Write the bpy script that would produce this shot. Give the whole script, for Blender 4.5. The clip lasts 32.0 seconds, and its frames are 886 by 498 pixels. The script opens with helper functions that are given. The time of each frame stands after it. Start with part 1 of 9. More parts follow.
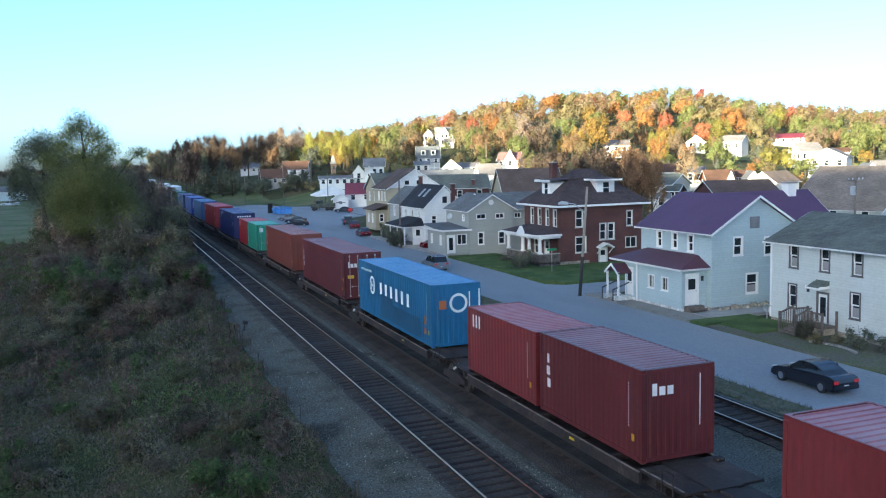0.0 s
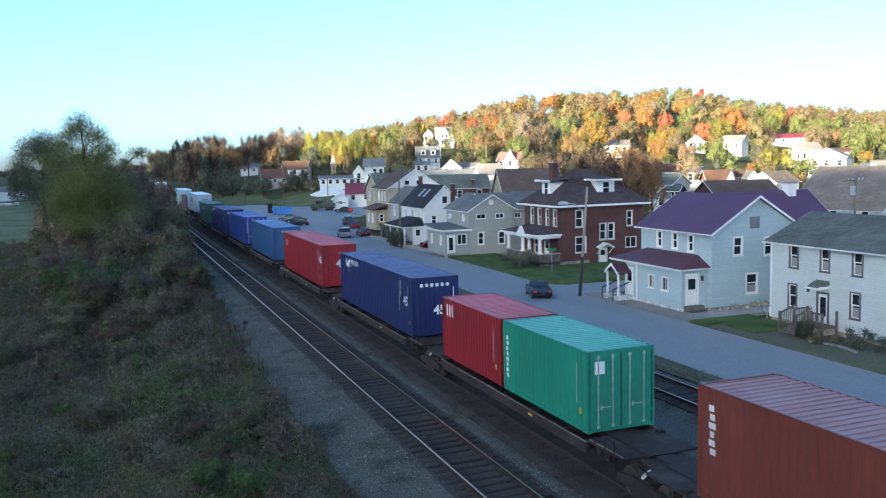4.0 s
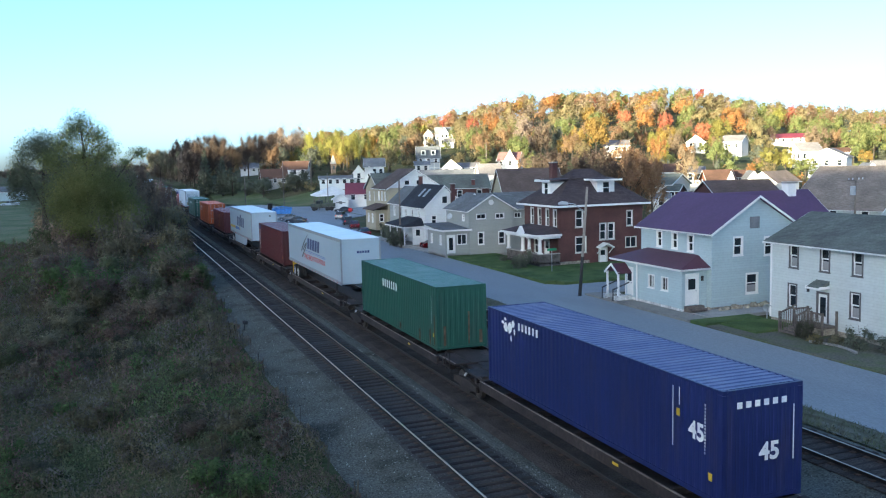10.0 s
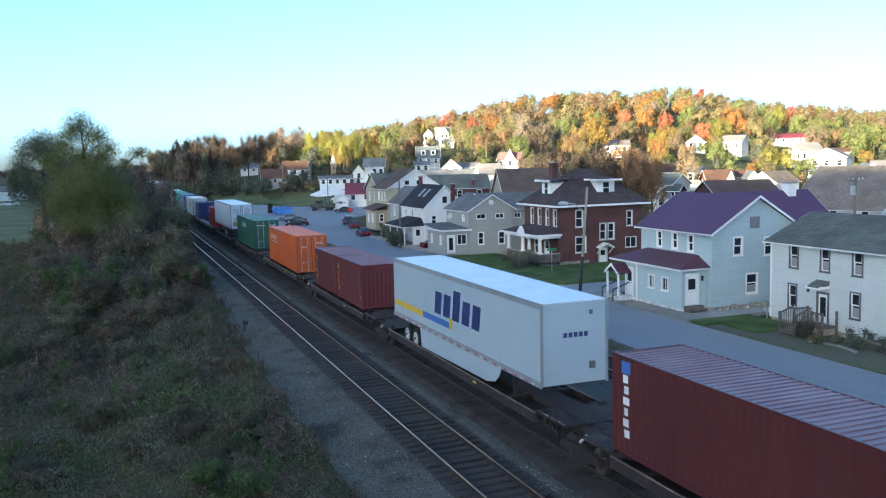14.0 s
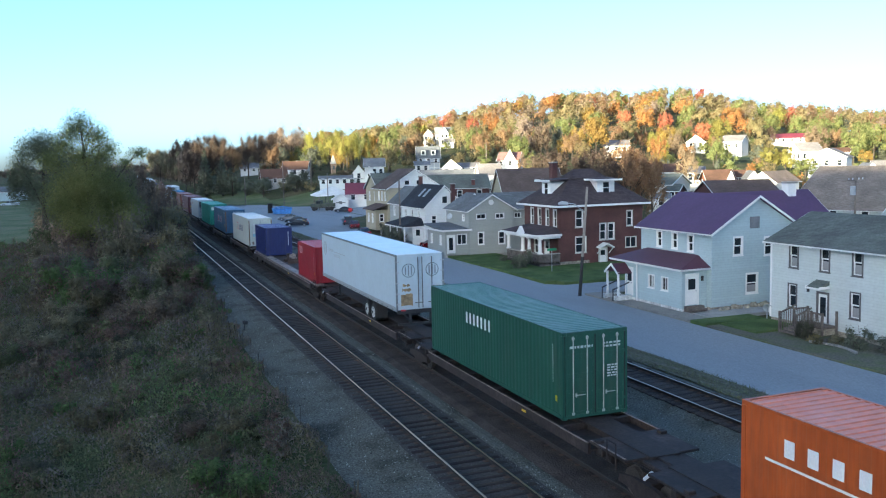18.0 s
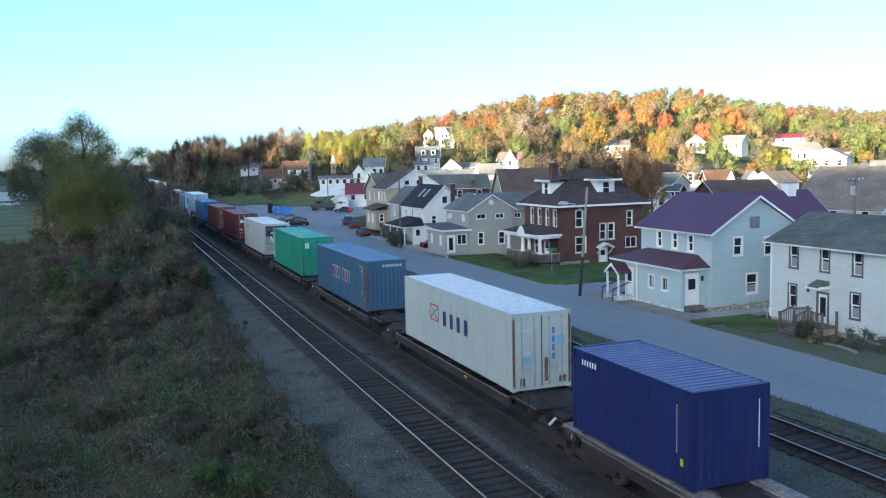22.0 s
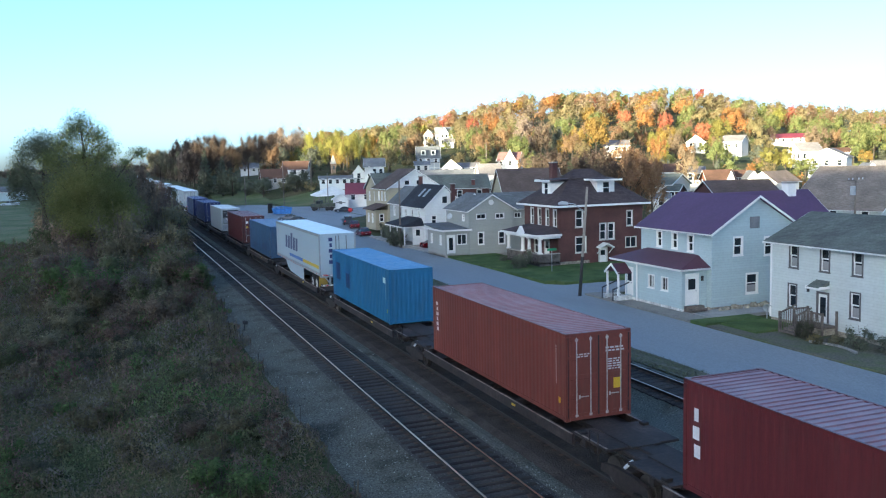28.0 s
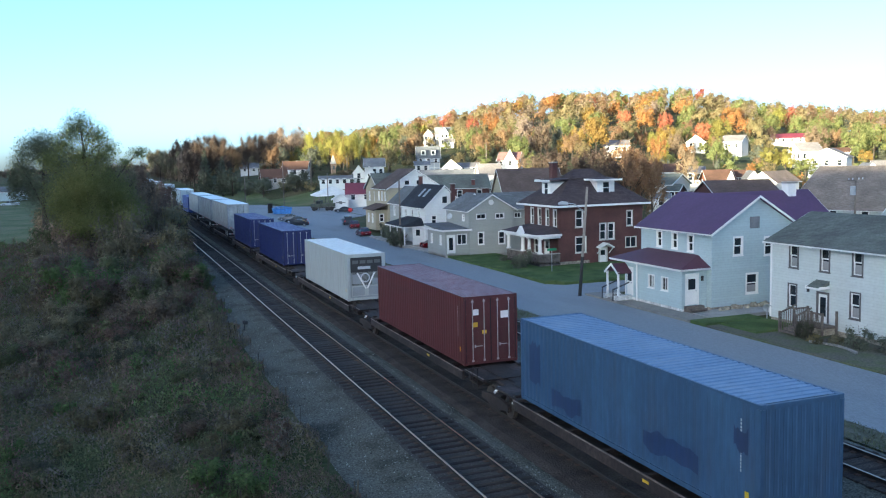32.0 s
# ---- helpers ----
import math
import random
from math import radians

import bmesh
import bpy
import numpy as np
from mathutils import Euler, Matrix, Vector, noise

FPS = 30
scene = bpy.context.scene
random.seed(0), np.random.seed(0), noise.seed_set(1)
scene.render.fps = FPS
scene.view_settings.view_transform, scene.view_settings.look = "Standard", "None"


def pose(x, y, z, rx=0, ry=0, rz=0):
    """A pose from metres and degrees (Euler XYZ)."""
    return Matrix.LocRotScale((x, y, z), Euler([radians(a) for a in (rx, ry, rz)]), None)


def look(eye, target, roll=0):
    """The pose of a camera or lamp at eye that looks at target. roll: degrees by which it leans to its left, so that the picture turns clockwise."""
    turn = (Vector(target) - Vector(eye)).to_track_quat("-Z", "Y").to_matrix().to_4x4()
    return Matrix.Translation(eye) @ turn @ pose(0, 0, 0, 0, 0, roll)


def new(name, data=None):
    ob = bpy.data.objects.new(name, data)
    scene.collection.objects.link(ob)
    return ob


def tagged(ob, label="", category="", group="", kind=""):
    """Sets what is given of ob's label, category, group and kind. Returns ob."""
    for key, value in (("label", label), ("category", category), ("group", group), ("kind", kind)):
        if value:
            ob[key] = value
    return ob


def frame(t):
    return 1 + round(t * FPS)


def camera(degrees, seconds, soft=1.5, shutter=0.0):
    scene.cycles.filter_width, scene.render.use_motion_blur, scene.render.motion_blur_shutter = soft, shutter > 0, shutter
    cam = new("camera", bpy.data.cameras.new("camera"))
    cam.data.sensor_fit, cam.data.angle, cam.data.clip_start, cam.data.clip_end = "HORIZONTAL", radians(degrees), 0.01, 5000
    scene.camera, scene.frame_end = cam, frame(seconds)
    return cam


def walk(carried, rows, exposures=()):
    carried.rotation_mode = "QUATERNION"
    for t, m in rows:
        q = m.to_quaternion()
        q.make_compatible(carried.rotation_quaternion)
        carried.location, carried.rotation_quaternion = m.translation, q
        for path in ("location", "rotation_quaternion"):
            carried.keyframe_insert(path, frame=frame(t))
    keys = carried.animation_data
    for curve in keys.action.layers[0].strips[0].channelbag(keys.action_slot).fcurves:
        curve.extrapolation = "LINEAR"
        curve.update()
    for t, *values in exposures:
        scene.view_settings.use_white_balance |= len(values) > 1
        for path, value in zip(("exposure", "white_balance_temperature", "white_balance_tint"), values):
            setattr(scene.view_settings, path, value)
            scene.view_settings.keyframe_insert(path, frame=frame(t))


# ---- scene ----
# ---------- camera ----------
cam = camera(54.144, 32.0, soft=1.15)
EYE = (0.0, 0.0, 9.853)
YAW, PITCH, ROLL = 20.986, -5.867, -1.273
AIM = (EYE[0] + 10 * math.sin(radians(YAW)) * math.cos(radians(PITCH)),
       EYE[1] + 10 * math.cos(radians(YAW)) * math.cos(radians(PITCH)),
       EYE[2] + 10 * math.sin(radians(PITCH)))
STILL = look(EYE, AIM, ROLL)
EXPOSURE, KELVIN, TINT = 2.4, 6620, 1
walk(cam, [(0.0, STILL), (32.0, STILL)], exposures=[(0.0, EXPOSURE, KELVIN, TINT), (30.3, EXPOSURE, KELVIN, TINT), (31.0, EXPOSURE - 0.05, KELVIN - 380, TINT), (31.7, EXPOSURE, KELVIN, TINT), (32.0, EXPOSURE, KELVIN, TINT)])

# ---------- world and sun ----------
SUN_EL, SUN_AZ = 6.0, 233.0   # elevation, and compass way it stands in (0 = along the tracks, clockwise)
world = bpy.data.worlds.new("sky")
scene.world = world
world.use_nodes = True
wn = world.node_tree.nodes
sky = wn.new("ShaderNodeTexSky")
sky.sky_type = "NISHITA"
sky.sun_disc = False
sky.sun_elevation = radians(SUN_EL)
sky.sun_rotation = radians(SUN_AZ)
sky.air_density, sky.dust_density, sky.ozone_density = 0.4, 1.5, 2.0
wn["Background"].inputs["Strength"].default_value = 0.15
world.node_tree.links.new(sky.outputs[0], wn["Background"].inputs["Color"])
sun = new("sun", bpy.data.lights.new("sun", "SUN"))
sun.data.energy, sun.data.angle, sun.data.color = 4.7, radians(0.5), (1.0, 0.87, 0.66)
sun_dir = Vector((math.sin(radians(SUN_AZ)) * math.cos(radians(SUN_EL)), math.cos(radians(SUN_AZ)) * math.cos(radians(SUN_EL)), math.sin(radians(SUN_EL))))
sun.matrix_world = look(tuple(sun_dir * 500), (0, 0, 0))

# ---------- helpers ----------
def part(name, bm, material, parent, label="", kind=""):
    """Links a bmesh as one mesh object under a thing or a part; a list of them, each as its own."""
    if isinstance(bm, list):
        return [part(name, b, material, parent, label, kind) for b in bm][-1]
    me = bpy.data.meshes.new(name)
    bm.to_mesh(me)
    bm.free()
    me.materials.append(material)
    return tagged(hang(name, me, parent, label), kind=kind)


def hang(name, me, parent, label="", m=None):
    ob = new(name, me)
    ob.parent = parent
    if m is not None:
        ob.matrix_basis = m
    if label:
        ob["label"] = label
    return ob


def thing(name, label, category, m=None, group="", kind=""):
    ob = new(name)
    ob.empty_display_size = 0.2
    if m is not None:
        ob.matrix_basis = m
    return tagged(ob, label, category, group, kind)


def solid(name, bm, material, label, category="", group="", kind=""):
    me = bpy.data.meshes.new(name)
    bm.to_mesh(me)
    bm.free()
    me.materials.append(material)
    return tagged(new(name, me), label, category, group, kind)


def raw(name, verts, faces, material):
    me = bpy.data.meshes.new(name)
    me.from_pydata(verts, [], faces)
    me.materials.append(material)
    return me


def box(bm, x0, x1, y0, y1, z0, z1, bevel=0.0):
    vs = [bm.verts.new(c) for c in ((x0, y0, z0), (x1, y0, z0), (x1, y1, z0), (x0, y1, z0), (x0, y0, z1), (x1, y0, z1), (x1, y1, z1), (x0, y1, z1))]
    fs = [bm.faces.new([vs[i] for i in f]) for f in ((0, 3, 2, 1), (4, 5, 6, 7), (0, 1, 5, 4), (1, 2, 6, 5), (2, 3, 7, 6), (3, 0, 4, 7))]
    if bevel:
        es = list({e for f in fs for e in f.edges})
        bmesh.ops.bevel(bm, geom=es, offset=bevel, segments=1, affect="EDGES")
    return bm


def boxes(*bs, bevel=0.0):
    bm = bmesh.new()
    for b in bs:
        box(bm, *b, bevel=bevel)
    return bm


def prism(points, axis, a, b):
    """A closed outline swept from a to b: axis 'x' takes (y, z) points, 'y' (x, z), 'z' (x, y)."""
    bm = bmesh.new()
    put = {"x": lambda p, s: (s, p[0], p[1]), "y": lambda p, s: (p[0], s, p[1]), "z": lambda p, s: (p[0], p[1], s)}[axis]
    lo, hi = [bm.verts.new(put(p, a)) for p in points], [bm.verts.new(put(p, b)) for p in points]
    bm.faces.new(lo[::-1]), bm.faces.new(hi)
    n = len(points)
    for i in range(n):
        bm.faces.new((lo[i], lo[(i + 1) % n], hi[(i + 1) % n], hi[i]))
    bmesh.ops.recalc_face_normals(bm, faces=bm.faces)
    return bm


def rod(bm, a, b, r0, r1=None, n=8):
    """A tapered round bar from a to b."""
    a, b = Vector(a), Vector(b)
    m = (b - a).to_track_quat("Z", "Y").to_matrix().to_4x4()
    m.translation = (a + b) / 2
    bmesh.ops.create_cone(bm, cap_ends=True, segments=n, radius1=r0, radius2=r0 if r1 is None else r1, depth=(b - a).length, matrix=m)
    return bm


def slab(bm, corners, thick):
    """A roof plane: its four (or three) upper corners, and its thickness downwards."""
    up = [bm.verts.new(c) for c in corners]
    dn = [bm.verts.new((c[0], c[1], c[2] - thick)) for c in corners]
    bm.faces.new(up), bm.faces.new(dn[::-1])
    n = len(up)
    for i in range(n):
        bm.faces.new((up[i], dn[i], dn[(i + 1) % n], up[(i + 1) % n]))
    bmesh.ops.recalc_face_normals(bm, faces=bm.faces)
    return bm


# ---------- materials ----------
def surface(name, color, rough=0.7, metal=0.0, var=0.18, scale=1.5, fine=25.0, bump=0.15, dist=0.02, spread=0.0, pattern=None, second=None, patch=0.5, spec=0.5, stretch=(1, 1, 1), translucent=0.0, island=0.0, grime=0.0):
    """A procedural paint, stone or earth: colour varied at two scales, fine relief, and a pattern of joints if asked for."""
    m = bpy.data.materials.new(name)
    m.use_nodes = True
    nt = m.node_tree
    n, l = nt.nodes, nt.links
    b = n["Principled BSDF"]
    b.inputs["Roughness"].default_value, b.inputs["Metallic"].default_value = rough, metal
    b.inputs["Specular IOR Level"].default_value = spec
    tc = n.new("ShaderNodeTexCoord")
    mp = n.new("ShaderNodeMapping")
    mp.inputs["Scale"].default_value = stretch
    l.new(tc.outputs["Object"], mp.inputs["Vector"])
    big, small = n.new("ShaderNodeTexNoise"), n.new("ShaderNodeTexNoise")
    for t, s, d in ((big, scale, 4.0), (small, fine, 3.0)):
        t.inputs["Scale"].default_value, t.inputs["Detail"].default_value = s, d
        l.new(mp.outputs[0], t.inputs["Vector"])

    def mixer(kind, fac, a, c):
        x = n.new("ShaderNodeMix")
        x.data_type, x.blend_type = "RGBA", kind
        for sock, v in ((x.inputs[0], fac), (x.inputs[6], a), (x.inputs[7], c)):
            if isinstance(v, (int, float)):
                sock.default_value = v
            elif isinstance(v, tuple):
                sock.default_value = (*v, 1)
            else:
                l.new(v, sock)
        return x.outputs[2]

    def ramp(src, lo, hi):
        r = n.new("ShaderNodeMapRange")
        r.inputs["From Min"].default_value, r.inputs["From Max"].default_value = lo, hi
        l.new(src, r.inputs["Value"])
        return r.outputs[0]

    col = color
    if second:
        col = mixer("MIX", ramp(big.outputs["Fac"], patch - 0.12, patch + 0.12), color, second)
    dark = tuple(max(0.0, 1 - var * 1.5) for _ in range(3))
    light = tuple(1 + var for _ in range(3))
    col = mixer("MULTIPLY", 1.0, col, mixer("MIX", ramp(big.outputs["Fac"], 0.3, 0.7), dark, light))
    col = mixer("MULTIPLY", 1.0, col, mixer("MIX", ramp(small.outputs["Fac"], 0.3, 0.7), dark, light))
    if grime:   # rust and road dirt in streaks that run down
        mg, streak = n.new("ShaderNodeMapping"), n.new("ShaderNodeTexNoise")
        mg.inputs["Scale"].default_value = (1.6, 1.6, 0.22)
        streak.inputs["Scale"].default_value, streak.inputs["Detail"].default_value = 1.7, 6.0
        l.new(tc.outputs["Object"], mg.inputs["Vector"]), l.new(mg.outputs[0], streak.inputs["Vector"])
        stain = n.new("ShaderNodeMath")
        stain.operation = "MULTIPLY"
        stain.inputs[1].default_value = grime
        l.new(ramp(streak.outputs["Fac"], 0.52, 0.8), stain.inputs[0])
        col = mixer("MIX", stain.outputs[0], col, (0.085, 0.062, 0.05))
    height = small.outputs["Fac"]
    if pattern:
        sep = n.new("ShaderNodeSeparateXYZ")
        l.new(tc.outputs["Object"], sep.inputs[0])
        add = n.new("ShaderNodeMath")
        l.new(sep.outputs[0], add.inputs[0]), l.new(sep.outputs[1], add.inputs[1])
        comb = n.new("ShaderNodeCombineXYZ")
        l.new(add.outputs[0], comb.inputs[0]), l.new(sep.outputs[2], comb.inputs[1])
        kind, w, h, joint, depth = pattern
        br = n.new("ShaderNodeTexBrick")
        br.inputs["Scale"].default_value = 1.0
        br.inputs["Brick Width"].default_value, br.inputs["Row Height"].default_value = w, h
        br.inputs["Mortar Size"].default_value, br.inputs["Mortar Smooth"].default_value = joint, 0.3
        br.inputs["Color1"].default_value, br.inputs["Color2"].default_value = (1, 1, 1, 1), (0.95, 0.95, 0.95, 1) if kind == "board" else (0.72, 0.72, 0.72, 1)
        br.inputs["Mortar"].default_value = (depth, depth, depth, 1)
        br.offset = 0.5
        l.new(comb.outputs[0], br.inputs["Vector"])
        col = mixer("MULTIPLY", 1.0, col, br.outputs["Color"])
        inv = n.new("ShaderNodeMath")
        inv.operation = "MULTIPLY_ADD"
        inv.inputs[1].default_value = -1.5
        l.new(br.outputs["Fac"], inv.inputs[0]), l.new(small.outputs["Fac"], inv.inputs[2])
        height = inv.outputs[0]
    for amount, node, socket in ((spread, "ShaderNodeObjectInfo", "Random"), (island, "ShaderNodeNewGeometry", "Random Per Island")):
        if amount:
            src = n.new(node).outputs[socket]
            hs, val, hue = n.new("ShaderNodeHueSaturation"), n.new("ShaderNodeMath"), n.new("ShaderNodeMath")
            val.operation = hue.operation = "MULTIPLY_ADD"
            val.inputs[1].default_value, val.inputs[2].default_value = 2 * amount, 1 - amount
            hue.inputs[1].default_value, hue.inputs[2].default_value = amount * 0.1, 0.5 - amount * 0.05
            l.new(col, hs.inputs["Color"])
            l.new(src, val.inputs[0]), l.new(val.outputs[0], hs.inputs["Value"])
            l.new(src, hue.inputs[0]), l.new(hue.outputs[0], hs.inputs["Hue"])
            col = hs.outputs[0]
    l.new(col, b.inputs["Base Color"])
    if bump:
        bp = n.new("ShaderNodeBump")
        bp.inputs["Strength"].default_value, bp.inputs["Distance"].default_value = bump, dist
        l.new(height, bp.inputs["Height"]), l.new(bp.outputs[0], b.inputs["Normal"])
    if translucent:
        tr, ms = n.new("ShaderNodeBsdfTranslucent"), n.new("ShaderNodeMixShader")
        l.new(col, tr.inputs["Color"])
        ms.inputs[0].default_value = translucent
        l.new(b.outputs[0], ms.inputs[1]), l.new(tr.outputs[0], ms.inputs[2])
        l.new(ms.outputs[0], n["Material Output"].inputs["Surface"])
    return m


def glow(name, color, strength):
    m = bpy.data.materials.new(name)
    m.use_nodes = True
    b = m.node_tree.nodes["Principled BSDF"]
    b.inputs["Base Color"].default_value = b.inputs["Emission Color"].default_value = (*color, 1)
    b.inputs["Emission Strength"].default_value = strength
    return m


PAINTS = {}


def paint(name, c, rough=0.42, var=0.10, second=None, patch=0.7, grime=0.26):
    """Weathered steel paint with streaks that run down."""
    PAINTS[name] = c
    return surface(name, c, rough=rough, var=var, scale=0.9, fine=6.0, bump=0.03, dist=0.01, stretch=(1.0, 1.0, 0.25), second=second, patch=patch, grime=grime)


glass = surface("window_glass", (0.02, 0.025, 0.03), rough=0.06, var=0.1, bump=0, spec=0.6)
white_paint = surface("white_paint", (0.75, 0.75, 0.73), rough=0.5, var=0.05, bump=0.05)
black_iron = surface("black_iron", (0.03, 0.03, 0.032), rough=0.6, var=0.2)
rubber = surface("rubber", (0.02, 0.02, 0.021), rough=0.8, var=0.15)
chrome = surface("worn_steel", (0.45, 0.46, 0.48), rough=0.35, metal=0.9, var=0.15)
galvanised = surface("galvanised_steel", (0.42, 0.44, 0.46), rough=0.5, metal=0.4, var=0.15)
earth_mat = surface("grass_and_weeds", (0.09, 0.105, 0.045), rough=0.95, var=0.3, scale=0.08, fine=2.5, bump=0.6, dist=0.15, second=(0.10, 0.085, 0.05), patch=0.55, spec=0.1)
lawn_mat = surface("mown_lawn", (0.088, 0.138, 0.05), rough=0.95, var=0.22, scale=0.5, fine=18.0, bump=0.7, dist=0.05, spec=0.1, second=(0.12, 0.145, 0.055), patch=0.62)
field_mat = surface("rough_field_grass", (0.135, 0.17, 0.078), rough=0.95, var=0.2, scale=0.15, fine=6.0, bump=0.5, dist=0.08, spec=0.1, second=(0.15, 0.152, 0.085), patch=0.55)
ballast_mat = surface("crushed_stone", (0.146, 0.147, 0.115), rough=0.95, var=0.4, scale=0.6, fine=14.0, bump=1.0, dist=0.06, spec=0.2, second=(0.095, 0.098, 0.085), patch=0.55)
stone_mat = surface("loose_stone", (0.165, 0.17, 0.15), rough=0.9, var=0.2, fine=9.0, island=0.85, spec=0.2)
worn_bed_mat = surface("worn_ballast", (0.088, 0.083, 0.077), rough=0.95, var=0.3, scale=1.0, fine=14.0, bump=1.0, dist=0.06, spec=0.2, second=(0.06, 0.055, 0.05), patch=0.5)
# Brown dirt, darkened further to hold the shade under the train.
dirty_bed_mat = surface("dark_dirty_track_bed", (0.062, 0.05, 0.043), rough=0.95, var=0.3, scale=1.0, fine=14.0, bump=1.0, dist=0.06, spec=0.2)
tie_mat = surface("creosoted_timber", (0.045, 0.034, 0.028), rough=0.9, var=0.3, scale=2.0, fine=16.0, bump=0.5, dist=0.02, spread=0.35, stretch=(0.3, 3, 3), spec=0.2)
rail_mat = surface("rusty_rail_web", (0.032, 0.024, 0.02), rough=0.8, metal=0.2, var=0.2)
# Head of the train's track: shade under the train put into its colour.
shade_head_mat = surface("shade_dark_railhead", (0.07, 0.058, 0.05), rough=0.7, metal=0.3, var=0.15, bump=0.05)
siding_head_mat = surface("worn_railhead", (0.36, 0.28, 0.2), rough=0.4, metal=0.9, var=0.12, bump=0.03)
railhead_mat = surface("polished_railhead", (0.8, 0.56, 0.36), rough=0.3, metal=1.0, var=0.06, bump=0.02)
road_mat = surface("worn_asphalt", (0.285, 0.305, 0.315), rough=0.85, var=0.12, scale=0.22, fine=22.0, bump=0.35, dist=0.01, second=(0.25, 0.265, 0.272), patch=0.6, stretch=(1, 0.3, 1), spec=0.3)
dirt_path_mat = surface("trodden_dirt_path", (0.29, 0.27, 0.24), rough=0.95, var=0.2, scale=0.7, fine=12.0, bump=0.4, second=(0.24, 0.225, 0.195), patch=0.55)
concrete_mat = surface("old_concrete", (0.33, 0.32, 0.30), rough=0.9, var=0.16, scale=0.8, fine=20.0, bump=0.3, spread=0.08)
weedy_mat = surface("weedy_gravel", (0.2, 0.19, 0.155), rough=0.95, var=0.25, scale=0.7, fine=9.0, bump=0.8, dist=0.06, second=(0.115, 0.13, 0.07), patch=0.5, spec=0.1)
verge_mat = surface("dry_verge", (0.14, 0.13, 0.085), rough=0.95, var=0.3, scale=0.5, fine=9.0, bump=0.8, dist=0.08, second=(0.13, 0.12, 0.10), patch=0.58, spec=0.1)
# ---------- ground ----------
def ease(a, b, v):
    t = min(1.0, max(0.0, (v - a) / (b - a)))
    return t * t * (3 - 2 * t)


def ground_z(x, y):
    """The valley floor with the hill behind the town, and an added, unseen ridge behind the camera, shaped to cast the
    valley's shade.
    """
    d, side, lee = 0.56 * x + 0.83 * y, 0.83 * x - 0.56 * y, 0.8 * x + 0.6 * y
    rise = np.interp(d, (95, 130, 160, 250, 340, 400, 480, 560, 900), (0, 0.6, 2, 7, 14, 24, 34, 33, 28))
    shape = np.interp(side, (-400, -210, -130, -60, 20, 47, 80, 120, 300, 900), (0.12, 0.25, 0.6, 1.0, 1.0, 0.82, 0.63, 0.57, 0.5, 0.3))
    z = -0.42 + float(rise * shape) * ease(42, 78, x + max(0.0, y - 205) * 0.6)
    z -= 1.4 * ease(5.5, -4.0, x) * ease(150, 90, y)
    cross = 0.6 * x - 0.8 * y
    # Crest raised and lowered by cross to set where the ridge's shade ends.
    return z + (61.0 + 1.4 * math.sin(cross * 0.047) + -2.5 * ease(-75, -55, cross) + 16.5 * (ease(-114, -159, cross) - 0.6 * ease(-190, -211, cross)) + 14 * ease(-230, -285, cross) + 9 * ease(-258, -288, cross) - 7 * (ease(-118, -131, cross) - ease(-154, -168, cross))) * ease(-110, -300, lee)


# The street and the town lie in the valley below the railway. They are drawn in a plan fitted to the camera's view at
# railway level;
# SET enlarges it about the camera's eye, which leaves that view unchanged, to near true size, lower and farther off;
# between siding and street the bank slopes down.
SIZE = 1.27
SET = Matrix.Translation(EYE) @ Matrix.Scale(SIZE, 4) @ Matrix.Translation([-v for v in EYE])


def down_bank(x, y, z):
    """A point of the ground, moved along its camera ray from railway level to street level as it passes the foot of the
    bank.
    """
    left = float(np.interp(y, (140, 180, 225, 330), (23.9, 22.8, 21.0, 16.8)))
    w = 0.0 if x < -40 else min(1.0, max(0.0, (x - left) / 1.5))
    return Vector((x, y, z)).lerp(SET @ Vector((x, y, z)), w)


def span(stops):
    out = []
    for (a, step), (b, _) in zip(stops, stops[1:]):
        out += list(np.arange(a, b, step))
    return out + [stops[-1][0]]


xs = span([(-3000, 500), (-700, 30), (-140, 10), (-20, 2), (14, 0.5), (27, 3), (60, 6), (200, 14), (620, 80), (1000, 400), (3000, 1)])
ys = span([(-3000, 500), (-600, 25), (-60, 6), (0, 3), (140, 6), (300, 14), (650, 80), (1000, 400), (3400, 1)])
verts = [down_bank(x, y, ground_z(x, y)) for y in ys for x in xs]
nx = len(xs)
faces = [(j * nx + i, j * nx + i + 1, (j + 1) * nx + i + 1, (j + 1) * nx + i) for j in range(len(ys) - 1) for i in range(nx - 1)]
ground = tagged(new("ground", raw("ground", verts, faces, earth_mat)), "rough grass and weeds of a valley floor rising to a wooded hill", "ground", kind="structure")
for f in ground.data.polygons:
    f.use_smooth = True


def sheet(name, outline, z, thick, material, label, category="", kind="structure"):
    return solid(name, prism(outline, "z", z - thick, z), material, label, category, kind=kind)


# street beside the tracks, the side street, and the open lot at the far end
ROAD_Z = -0.30
sheet("road", [(25.4, -60), (32.4, -60), (32.4, 55.6), (33.0, 55.9), (75, 55.9), (75, 60.4), (33.6, 60.6), (32.4, 61.8), (33.6, 114), (37.4, 140), (38.5, 152), (45.0, 158), (45.0, 200), (39, 204), (36, 216), (28, 250), (20, 330), (17.5, 330), (22.6, 225), (24.2, 180), (25.4, 140)], ROAD_Z, 0.3, road_mat, "pale grey worn asphalt street beside the railway", "road")


